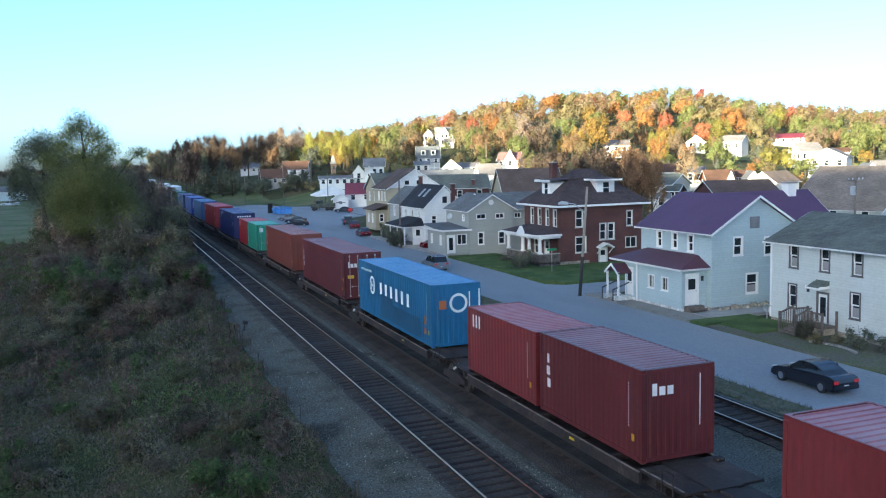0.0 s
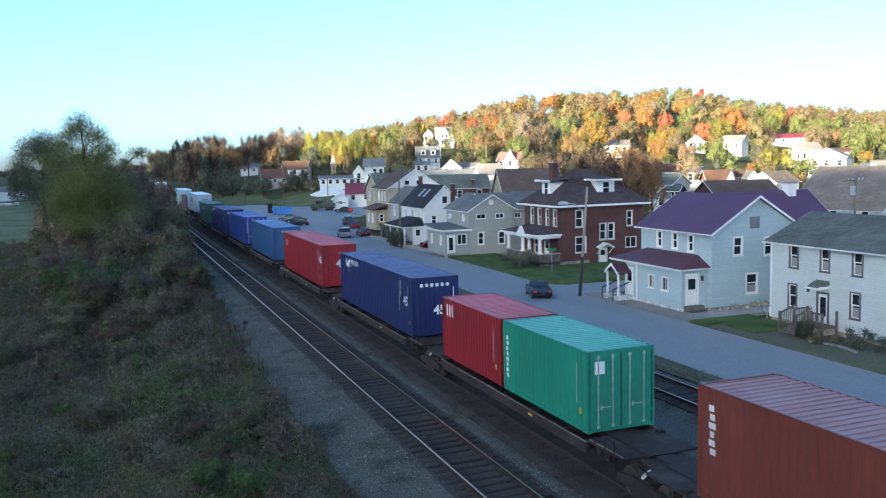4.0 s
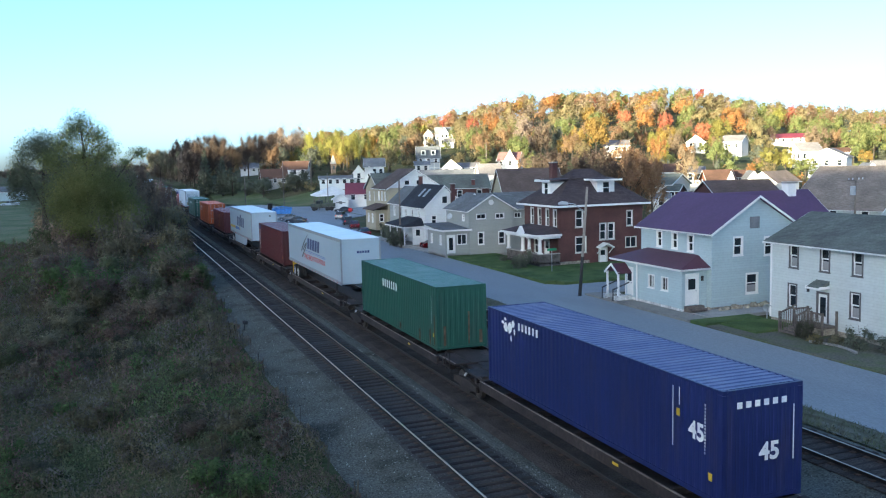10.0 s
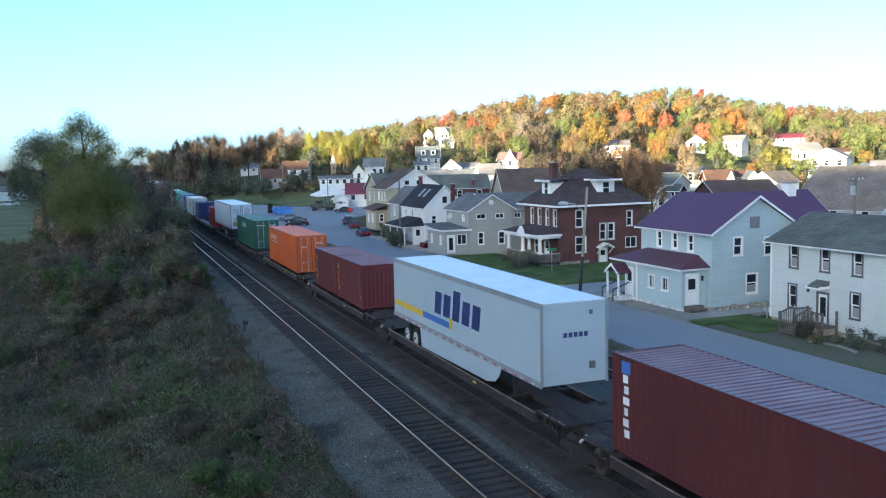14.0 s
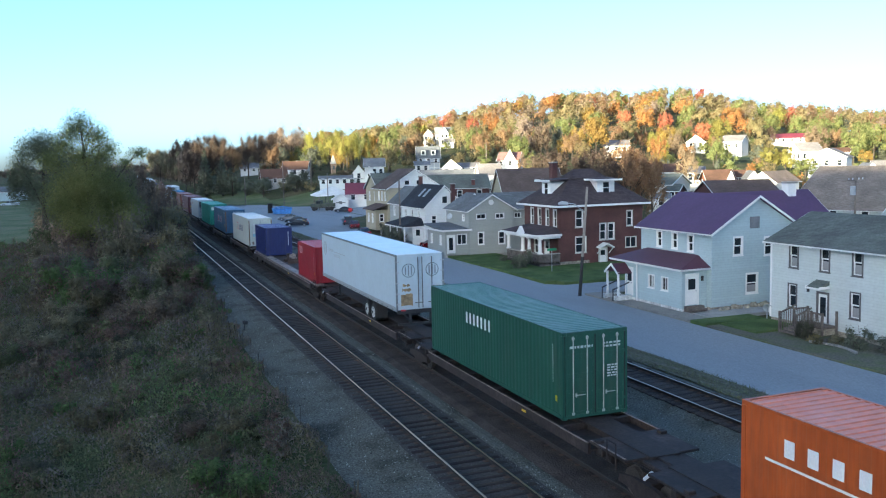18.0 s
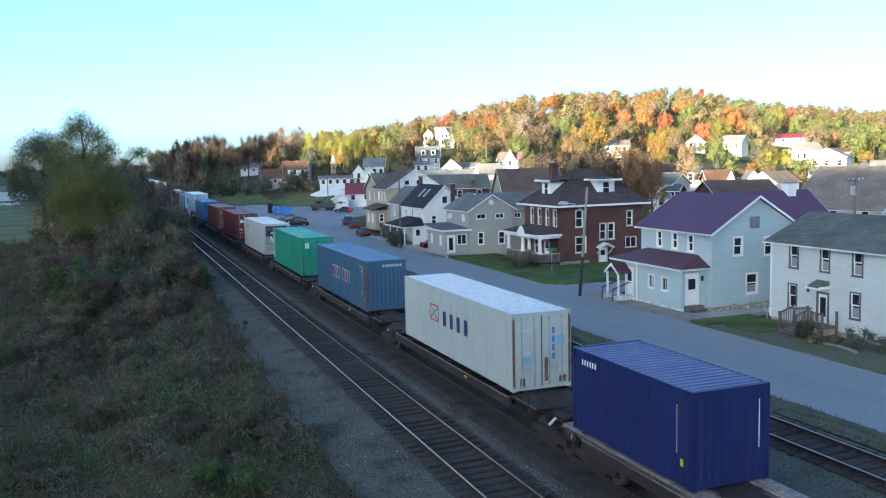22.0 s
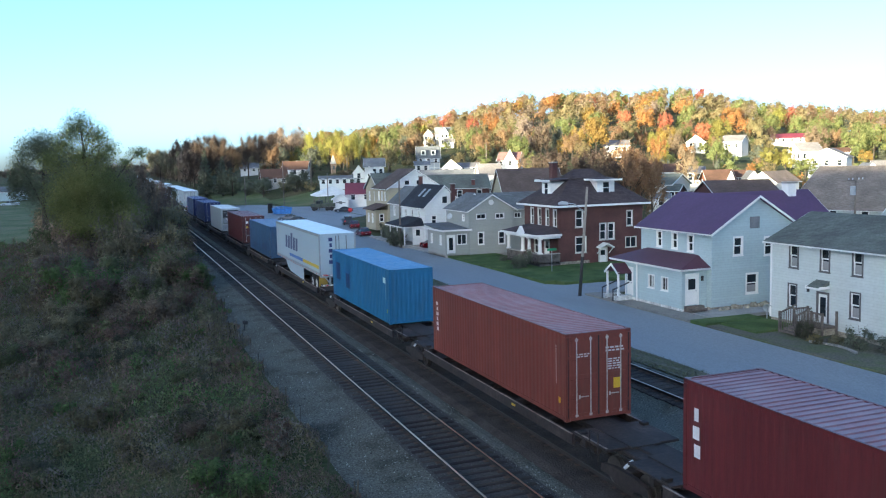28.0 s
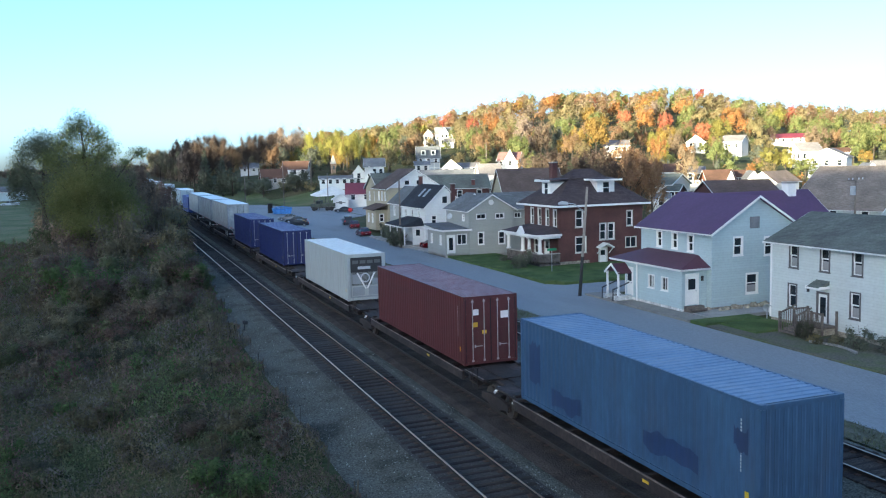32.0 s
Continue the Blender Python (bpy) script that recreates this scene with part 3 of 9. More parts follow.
def bogie(parent, y):
    b = hang("bogie", shared("bogie", lambda: baked("bogie", boxes((-0.95, 0.95, -0.22, 0.22, 0.42, 0.72), (-0.35, 0.35, -0.35, 0.35, 0.7, 0.86), bevel=0.03), car_brown)), parent, m=pose(0, y, 0))
    frame_me = shared("side_frame", lambda: baked("side_frame", prism([(-1.25, 0.35), (-0.65, 0.32), (-0.45, 0.2), (0.45, 0.2), (0.65, 0.32), (1.25, 0.35), (1.2, 0.58), (0.5, 0.68), (-0.5, 0.68), (-1.2, 0.58)], "x", -0.07, 0.07), car_brown))
    for x in (-1.0, 1.0):
        hang("side_frame", frame_me, b, m=pose(x, 0, 0))
    wm = shared("wheel", wheel_mesh)
    am = shared("axle", lambda: baked("axle", rod(bmesh.new(), (-1.0, 0, 0), (1.0, 0, 0), 0.08, n=10), wheel_steel))
    for yy in (-0.86, 0.86):
        hang("axle", am, b, m=pose(0, yy, 0.43))
        hang("wheel", wm, b, m=pose(-0.7525, yy, 0.43))
        hang("wheel", wm, b, m=pose(0.7525, yy, 0.43, 0, 0, 180))


def rail_car(s0, s1, last=False, flat=False):
    """One platform of an intermodal car, from joint to joint, with the bogie under its near joint."""
    L = s1 - s0
    c = thing("rail_car", "low brown intermodal rail car with a spine and side sills" if not flat else "long worn brown flat car with a trailer hitch on its deck", "rail car", group="cars of the train")
    part("spine", boxes((-0.33, 0.33, 0.4, L - 0.4, 0.70, 1.20), (-0.5, 0.5, 0.4, L - 0.4, 1.17, 1.23)), car_brown, c)
    if flat:
        part("deck", boxes((-1.28, 1.28, 0.9, L - 0.9, 1.12, 1.22)), flat_deck, c, "scuffed brown deck plates")
        for x in (-1.0, 1.0):
            part("guide_rail", boxes((x - 0.28, x + 0.28, 1.0, L - 1.0, 1.22, 1.28)), pale_rail, c, "worn pale side plate")
        for y in np.arange(3.0, L - 2.0, 3.1):
            part("deck_rib", boxes((-0.7, 0.7, y - 0.05, y + 0.05, 1.22, 1.25)), car_deck, c)
    else:
        for a, b in ((0.55, 2.6), (L - 2.6, L - 0.55)):
            part("end_platform", boxes((-1.28, 1.28, a, b, 1.12, 1.20), bevel=0.01), car_deck, c, "scuffed brown end plate")
    for x in (-1.36, 1.36):
        sill = part("side_sill", boxes((x - 0.05, x + 0.05, 2.4, L - 2.4, 0.82, 1.165)), car_deck, c)
        part("sill_flange", boxes((x - 0.075, x - 0.015, 2.4, L - 2.4, 1.165, 1.19)), worn_edge, sill, "worn pale top edge of the sill")
    n = 7 if s0 < 660 else 3
    for i in range(n):
        y = 1.8 + i * (L - 3.6) / (n - 1)
        part("cross_bearer", boxes((-1.34, 1.34, y - 0.1, y + 0.1, 0.95, 1.16)), car_brown, c)
    # Plate added to every car to keep the shade under its load solid.
    part("floor_plate", boxes((-1.3, 1.3, 2.4, L - 2.4, 0.9, 0.94)), car_brown, c, "dark floor plate closing the gap under the load")
    for y in (2.2, L - 2.2):
        for x in (-1.13, 1.13):
            part("container_lock", boxes((x - 0.12, x + 0.12, y - 0.12, y + 0.12, 1.2, 1.30), bevel=0.02), car_brown, c)
    part("coupler", boxes((-0.14, 0.14, -0.45, 0.5, 0.74, 1.0), (-0.24, 0.24, -0.15, 0.15, 0.7, 1.05), bevel=0.03), wheel_steel, c)
    part("brake_hose", rod(rod(bmesh.new(), (0.45, 0.5, 0.85), (0.4, 0.2, 0.55), 0.025), (0.4, 0.2, 0.55), (0.42, -0.3, 0.62), 0.025), rubber, c)
    # Pale rods hold the bright glints at the joint in their colour.
    part("hose_end", rod(bmesh.new(), (-0.98, -0.35, 1.12), (-1.12, -0.15, 0.86), 0.05, n=8), mark_faint, c, "air hose end with a glint in its pale colour")
    part("hose_end", rod(bmesh.new(), (-0.75, -1.2, 0.95), (-0.8, -1.1, 0.62), 0.05, n=8), mark_faint, c, "air hose end with a glint in its pale colour")
    part("joint_casting", boxes((-0.75, 0.75, -0.5, 0.55, 1.0, 1.14), (-0.3, 0.3, -1.0, 1.0, 1.1, 1.2), bevel=0.04), car_brown, c)
    part("brake_cylinder", rod(bmesh.new(), (-0.95, 1.6, 0.85), (-0.95, 2.5, 0.85), 0.16, n=12), car_brown, c)
    part("brake_rod", rod(bmesh.new(), (-0.95, 2.5, 0.85), (-0.85, L - 2.0, 0.8), 0.03, n=6), car_brown, c)
    part("tread_plate", boxes((-1.27, -1.2, 0.62, 2.5, 1.205, 1.215)), worn_edge, c, "scuffed walkway plate")
    part("grab_iron", boxes((-1.38, -1.35, 0.9, 0.93, 0.75, 1.6), (-1.38, -1.35, 1.38, 1.41, 0.75, 1.6), (-1.38, -1.35, 0.9, 1.41, 1.57, 1.6)), car_brown, c)
    part("reflector", boxes((-1.425, -1.41, L * 0.35, L * 0.35 + 0.3, 0.98, 1.06)), mark_yellow, c, "yellow reflector strip")
    bogie(c, 0.0 if not flat else 2.6)
    if flat or last:
        bogie(c, L - 2.6 if flat else L)
    if flat:
        y = 15.35
        ring = rod(bmesh.new(), (0.0, y + 0.02, 1.86), (0.0, y + 0.16, 1.86), 0.24, n=20)
        h = part("trailer_hitch", boxes((-0.48, -0.36, y, y + 0.22, 1.22, 2.1), (0.36, 0.48, y, y + 0.22, 1.22, 2.1), (-0.55, -0.3, y - 0.03, y + 0.26, 2.04, 2.12), (0.3, 0.55, y - 0.03, y + 0.26, 2.04, 2.12), (-0.36, 0.36, y + 0.06, y + 0.12, 1.22, 1.66)), hitch_rust, c, "upright rusty trailer hitch")
        part("hitch_ring", ring, pale_rail, h, "worn pale coupling plate")
        part("brace", rod(rod(bmesh.new(), (-0.42, y + 0.15, 2.0), (-0.3, y + 1.9, 1.3), 0.08), (0.42, y + 0.15, 2.0), (0.3, y + 1.9, 1.3), 0.08), hitch_rust, h)
        part("brace_foot", boxes((-0.5, 0.5, y + 1.6, y + 2.2, 1.24, 1.5), bevel=0.06), hitch_rust, h)
        part("hitch_base", boxes((-0.62, 0.62, y - 0.5, y + 2.6, 1.22, 1.245)), hitch_rust, c, "rust-brown base plate")
        part("winch_box", boxes((1.05, 1.35, y - 1.6, y - 1.3, 1.28, 1.55), bevel=0.05), black_iron, c, "small dark winch box")
        for yy in (8.2, 18.6):
            part("tie_down", boxes((-1.0, -0.84, yy, yy + 0.5, 1.28, 1.31), bevel=0.01), black_iron, c)
    return aboard(c, s0, 0.0)


# Roof whiter, skins grey-blue: sky light and shade put into the colours.
trailer_roof = surface("skylit_white_trailer_roof", (0.68, 0.74, 0.72), rough=0.35, var=0.05, scale=0.7, fine=4.0, bump=0.03)
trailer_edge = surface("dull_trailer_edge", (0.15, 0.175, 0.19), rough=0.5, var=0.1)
trailer_white = surface("shade_toned_white_skin", (0.355, 0.44, 0.49), rough=0.35, var=0.018, scale=0.7, fine=4.0, bump=0.03, dist=0.01)
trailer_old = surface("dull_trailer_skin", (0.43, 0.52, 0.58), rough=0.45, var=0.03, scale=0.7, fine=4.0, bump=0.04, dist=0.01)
trailer_alu = surface("trailer_rail", (0.30, 0.32, 0.34), rough=0.45, metal=0.3, var=0.1)
hub_white = surface("white_wheel_disc", (0.5, 0.5, 0.48), rough=0.5, var=0.08)


def tyre_mesh():
    bm = bmesh.new()
    rod(bm, (-0.13, 0, 0), (0.13, 0, 0), 0.50, n=24)
    bmesh.ops.bevel(bm, geom=[e for e in bm.edges if abs(e.verts[0].co.x - e.verts[1].co.x) < 1e-4], offset=0.04, segments=2, affect="EDGES")
    return baked("tyre", bm, rubber)


def rim_mesh():
    bm = bmesh.new()
    rod(bm, (-0.145, 0, 0), (-0.12, 0, 0), 0.30, 0.30, n=20)
    rod(bm, (-0.17, 0, 0), (-0.12, 0, 0), 0.09, n=12)
    for k in range(8):
        a = k * math.pi / 4
        rod(bm, (-0.16, 0.16 * math.cos(a), 0.16 * math.sin(a)), (-0.14, 0.16 * math.cos(a), 0.16 * math.sin(a)), 0.02, n=6)
    for f in bm.faces:
        f.material_index = 0
    for k in range(8):
        a = (k + 0.5) * math.pi / 4
        n = len(bm.faces)
        rod(bm, (-0.149, 0.225 * math.cos(a), 0.225 * math.sin(a)), (-0.14, 0.225 * math.cos(a), 0.225 * math.sin(a)), 0.035, n=8)
        bm.faces.ensure_lookup_table()
        for f in bm.faces[n:]:
            f.material_index = 1
    rod_from = len(bm.faces)
    rod(bm, (-0.2, 0, 0), (-0.17, 0, 0), 0.07, n=10)
    bm.faces.ensure_lookup_table()
    for f in bm.faces[rod_from:]:
        f.material_index = 1
    me = baked("rim", bm, hub_white)
    me.materials.append(black_iron)
    return me


def trailer(s, skin, label, rear_near, base=1.0, skirt=False, length=16.15, flap=None, edge=None, axle=1.25):
    """A highway box trailer on its own wheels, riding on the rail car."""
    c = thing("box_trailer", label, "trailer", group="trailers on the train")
    L, w, z0, z1 = length, 1.295, 1.22, 4.08
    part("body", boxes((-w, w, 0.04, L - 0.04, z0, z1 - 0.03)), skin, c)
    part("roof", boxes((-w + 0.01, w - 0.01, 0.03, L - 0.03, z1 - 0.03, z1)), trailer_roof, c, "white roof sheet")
    for x in (-w, w):
        part("top_rail", boxes((x - 0.02, x + 0.02, 0.0, L, z1 - 0.19 + (0.1 if edge else 0.0), z1 + 0.01)), edge or trailer_alu, c)
        part("bottom_rail", boxes((x - 0.022, x + 0.022, 0.0, L, z0 - 0.05, z0 + 0.17)), trailer_alu, c)
        for m, first in ((mark_grey, 0.5),) if edge else ((mark_pale, 0.5), (mark_red, 0.95)) if x < 0 else ():
            part("reflector_strip", boxes(*[((x - 0.026, x + 0.026, y, y + 0.2, z0 - 0.02, z0 + 0.04)) for y in np.arange(first, L - 0.6, 0.9)]), m, c, "row of reflector dashes")["kind"] = "stuff"
    for x in (-w + 0.03, w - 0.03):
        part("end_post", boxes((x - 0.045, x + 0.045, -0.01, 0.06, z0, z1)), edge or trailer_alu, c)
    part("underframe", boxes((-0.5, -0.35, 0.5, L - 0.5, z0 - 0.2, z0), (0.35, 0.5, 0.5, L - 0.5, z0 - 0.2, z0)), black_iron, c)
    ax = (axle, axle + 1.25) if rear_near else (L - 3.15, L - 1.9)
    ty, ri = shared("tyre", tyre_mesh), shared("rim", rim_mesh)
    for y in ax:
        part("axle", rod(bmesh.new(), (-1.1, y, 0.5), (1.1, y, 0.5), 0.07), black_iron, c)
        for x, turn in ((-1.13, 0), (1.13, 180)):
            for dx in (0.0, 0.33):
                t = hang("tyre", ty, c, m=pose(x + (dx if x < 0 else -dx), y, 0.5, 0, 0, turn))
                if dx == 0.0:
                    hang("rim", ri, t, "white wheel disc")
    gy = L - 2.9 if rear_near else 2.9
    for x in (-0.9, 0.9):
        part("landing_leg", boxes((x - 0.06, x + 0.06, gy - 0.06, gy + 0.06, 0.25, z0), (x - 0.13, x + 0.13, gy - 0.13, gy + 0.13, 0.2, 0.25)), black_iron, c)
    if rear_near:
        for a, b in ((-w + 0.08, -0.01), (0.01, w - 0.08)):
            d = part("door", boxes((a, b, 0.0, 0.04, z0 + 0.08, z1 - 0.12), bevel=0.006), skin, c)
            for bx in ((b - 0.1,) if a < -0.5 else (a + 0.1, a + 0.62)):
                part("locking_bar", rod(bmesh.new(), (bx, -0.03, z0 + 0.1), (bx, -0.03, z1 - 0.15), 0.024, n=6), mark_grey, d, "dark locking bar")
                part("bar_handle", boxes((bx - 0.22, bx + 0.03, -0.06, -0.03, z0 + 0.34, z0 + 0.38)), mark_grey, d)
            for hz in np.linspace(z0 + 0.3, z1 - 0.4, 5):
                xx = a if a < -0.5 else b
                part("hinge", boxes((xx - 0.09, xx + 0.09, -0.02, 0.0, hz, hz + 0.05)), galvanised, d)
        bump = part("bumper", boxes((-1.2, 1.2, 0.05, 0.15, 0.42, 0.54), (-0.62, -0.5, 0.05, 0.15, 0.5, z0), (0.5, 0.62, 0.05, 0.15, 0.5, z0), (-1.25, 1.25, 0.0, 0.2, z0 - 0.18, z0 + 0.02)), black_iron if edge else trailer_alu, c, "steel under-run guard")
        part("brace", rod(rod(bmesh.new(), (-0.55, 0.1, 0.55), (-0.95, 0.1, z0 - 0.1), 0.04), (0.55, 0.1, 0.55), (0.95, 0.1, z0 - 0.1), 0.04), black_iron if edge else trailer_alu, bump)
        if edge is None:
            for m, first in ((mark_white, 0), (mark_red, 1)):
                part("reflectors", boxes(*[(-1.15 + k * 0.29, -1.0 + k * 0.29, -0.012 if z > 1 else 0.038, 0.0 if z > 1 else 0.05, z, z + 0.06) for k in range(first, 8, 2) for z in (0.45, z0 - 0.06)]), m, bump, "row of reflectors")["kind"] = "stuff"
        for x in (-0.95, 0.95):
            part("mud_flap", boxes((x - 0.3, x + 0.3, axle - 0.7, axle - 0.67, 0.25, z0)), flap or rubber, c)
            part("tail_light", boxes((x - 0.12, x + 0.12, -0.02, 0.02, z0 - 0.03, z0 + 0.04)), mark_red, c, "red tail light")
    else:
        part("end_panel", boxes((-w + 0.08, w - 0.08, 0.0, 0.04, z0 + 0.02, z1 - 0.05), bevel=0.006), skin, c)
    if skirt:
        a, b = (3.9, L - 4.0) if rear_near else (4.0, L - 3.9)
        edge_line = [(5.4, z0), (b, z0), (b - 0.25, 0.95), (b - 0.8, 0.62), (b - 1.7, 0.40), (5.4, 0.24)] if rear_near else [(3.2, z0), (b, z0), (b - 0.2, 0.3), (4.6, 0.4), (3.8, 0.55), (3.4, 0.85)]
        part("side_skirt", prism(edge_line, "x", -w - 0.012, -w + 0.012), trailer_white, c, "white aerodynamic side skirt")
    return aboard(c, s, base)


# paints of the containers
P_MAROON = paint("maroon_paint", (0.105, 0.018, 0.02), second=(0.125, 0.024, 0.025))
P_REDBR = paint("red_brown_paint", (0.085, 0.020, 0.020), second=(0.1, 0.026, 0.024))
P_BROWN = paint("orange_brown_paint", (0.155, 0.038, 0.027), second=(0.18, 0.047, 0.033))
P_RED = paint("bright_red_paint", (0.25, 0.011, 0.019), second=(0.27, 0.018, 0.025), patch=0.75)
P_OLDRED = paint("lightened_red_paint", (0.175, 0.026, 0.028), second=(0.155, 0.03, 0.03))
P_NAVY = paint("navy_paint", (0.010, 0.018, 0.095), second=(0.014, 0.022, 0.115), patch=0.75)
P_BLUE = paint("royal_blue_paint", (0.02, 0.05, 0.22), second=(0.026, 0.06, 0.25), patch=0.75)
P_MIDBLUE = paint("mid_blue_paint", (0.026, 0.085, 0.205), second=(0.034, 0.1, 0.23))
P_SKY = paint("bright_blue_paint", (0.012, 0.118, 0.25), second=(0.022, 0.14, 0.28), patch=0.72)
P_DULL = paint("dull_blue_paint", (0.038, 0.088, 0.165), second=(0.045, 0.105, 0.18))
P_PATCH = paint("dark_teal_repaint", (0.014, 0.075, 0.15))
P_WORN = paint("worn_steel_blue_paint", (0.034, 0.095, 0.165), second=(0.042, 0.108, 0.18))
P_STEEL = paint("steel_blue_paint", (0.032, 0.105, 0.215), second=(0.042, 0.125, 0.24))
P_GREEN = paint("dark_green_paint", (0.014, 0.075, 0.052), second=(0.022, 0.085, 0.058))
P_JADE = paint("jade_green_paint", (0.016, 0.22, 0.15), second=(0.025, 0.25, 0.17), patch=0.75)
P_ORANGE = paint("orange_paint", (0.42, 0.085, 0.02), second=(0.46, 0.11, 0.035), patch=0.72)
P_WHITE = paint("dirty_white_paint", (0.40, 0.43, 0.425), var=0.06, second=(0.33, 0.345, 0.33), patch=0.62, grime=0.22)
P_PALE = paint("pale_grey_green_paint", (0.42, 0.47, 0.44), var=0.05, second=(0.39, 0.43, 0.4), patch=0.66, grime=0.18)
HC = 2.896
# the load, from the head of the stretch to its tail
container(2.3, 12.192, HC, P_OLDRED, "faded red steel shipping container on a rail car")
c = container(19.85, 6.058, 2.66, P_MAROON, "short dark maroon shipping container with a small white name")
part("lettering", upright(5.3, 0.85, 2.1, 3, 0.26), mark_white, c, "white upright name as plain shapes")
part("lettering", quads((-0.88, -0.72, 1.9, 2.25), (-0.65, -0.45, 1.9, 2.15), (-0.38, -0.18, 1.9, 2.15), end=True), mark_white, c, "small white name as plain shapes")
part("stripe", quads((0.7, 0.74, 0.9, 2.4), end=True), mark_white, c)
c = container(26.2, 6.058, 2.59, P_OLDRED, "short faded red shipping container with a white name")
part("lettering", letters(5.6, 4.7, 1.85, 2.35, 3), mark_white, c, "white name as plain shapes")
c = container(36.5, 12.192, HC, P_SKY, "bright blue shipping container with white lettering and a round emblem")
part("lettering", letters(8.3, 2.9, 1.4, 2.05, 6, gap=0.3), mark_white, c, "white company name as plain shapes")
part("lettering", quads((9.2, 9.32, 1.46, 1.98), (9.58, 9.7, 1.46, 1.98), (9.32, 9.58, 1.67, 1.77), x=-1.227), mark_white, c)
part("lettering", quads(*[(11.5 - 0.15 * k, 11.6 - 0.15 * k, 2.4, 2.52) for k in range(14)]), mark_white, c, "small white line of writing as plain bars")["kind"] = "stuff"
e = bmesh.new()
bmesh.ops.create_circle(e, cap_ends=True, segments=24, radius=0.5, matrix=Matrix.Translation((-1.223, 9.45, 1.72)) @ FLANK)
part("emblem", e, mark_white, c, "round white emblem")
e = bmesh.new()
bmesh.ops.create_circle(e, cap_ends=True, segments=24, radius=0.37, matrix=Matrix.Translation((-1.225, 9.45, 1.72)) @ FLANK)
part("emblem", e, P_SKY, c)
e = bmesh.new()
bmesh.ops.create_circle(e, cap_ends=True, segments=24, radius=0.45, matrix=on_end(0.1, 2.0))
part("emblem", e, mark_white, c, "round white emblem on the end")
e = bmesh.new()
bmesh.ops.create_circle(e, cap_ends=True, segments=24, radius=0.33, matrix=on_end(0.1, 2.0, -0.009))
part("emblem", e, P_SKY, c)
part("lettering", quads((-0.08, 0.0, 1.78, 2.22), (0.2, 0.28, 1.78, 2.22), (0.0, 0.2, 1.96, 2.04), end=True), mark_white, c)
part("patch", quads((1.55, 5.9, 0.2, 1.12), (5.9, 7.9, 0.2, 1.45)), P_PATCH, c, "darker repainted patches")
part("patch", quads((0.75, 1.05, 0.95, 1.35), (0.75, 1.05, 0.5, 0.8)), mark_orange, c, "faded orange patch")
part("stripe", quads((0.62, 0.68, 0.7, 2.5), end=True), mark_white, c, "white code in a column")
part("stripe", quads((1.1, 1.18, 1.0, 2.6), end=True), mark_white, c, "white reflective strip")
part("patch", quads((-0.85, -0.5, 1.75, 2.15), end=True), mark_orange, c, "faded orange label")
c = container(52.2, 12.192, HC, P_MAROON, "dark maroon shipping container with bar-locked doors", doors=True)
part("lettering", upright(11.6, 0.9, 2.2, 3, 0.28), mark_white, c, "white upright name as plain shapes")
part("lettering", quads((-0.92, -0.84, 1.98, 2.34), (-0.78, -0.6, 1.98, 2.22), (-0.54, -0.36, 1.98, 2.22), end=True), mark_white, c, "white name as plain shapes")
part("patch", quads((-0.98, -0.58, 1.3, 1.5), end=True), mark_yellow, c)
part("patch", quads((0.12, 0.34, 1.1, 1.36)), mark_yellow, c)
part("lettering", [rows_of_writing(0.3, 0.95, 1.95, 2.45, 5), rows_of_writing(0.25, 0.6, 1.0, 1.8, 7)], mark_faint, c, "lines of small white writing as plain bars", "stuff")
c = container(68.35, 12.192, HC, P_BROWN, "orange-brown steel shipping container")
part("lettering", upright(11.5, 1.2, 2.5, 6, 0.26), mark_white, c, "white upright name as plain shapes")
part("patch", quads((0.75, 1.0, 0.5, 0.85), end=True), mark_yellow, c)
c = container(85.9, 6.058, 2.59, P_JADE, "short jade green shipping container with doors", doors=True)
part("lettering", upright(5.6, 0.5, 2.1, 8, 0.2), mark_white, c, "white upright name as plain shapes")
part("patch", quads((-0.95, -0.6, 1.85, 2.25), end=True), mark_white, c, "white label")
c = container(92.2, 6.058, 2.59, P_RED, "short red shipping container with a white name")
part("lettering", letters(5.6, 4.7, 1.85, 2.35, 3), mark_white, c, "white name as plain shapes")


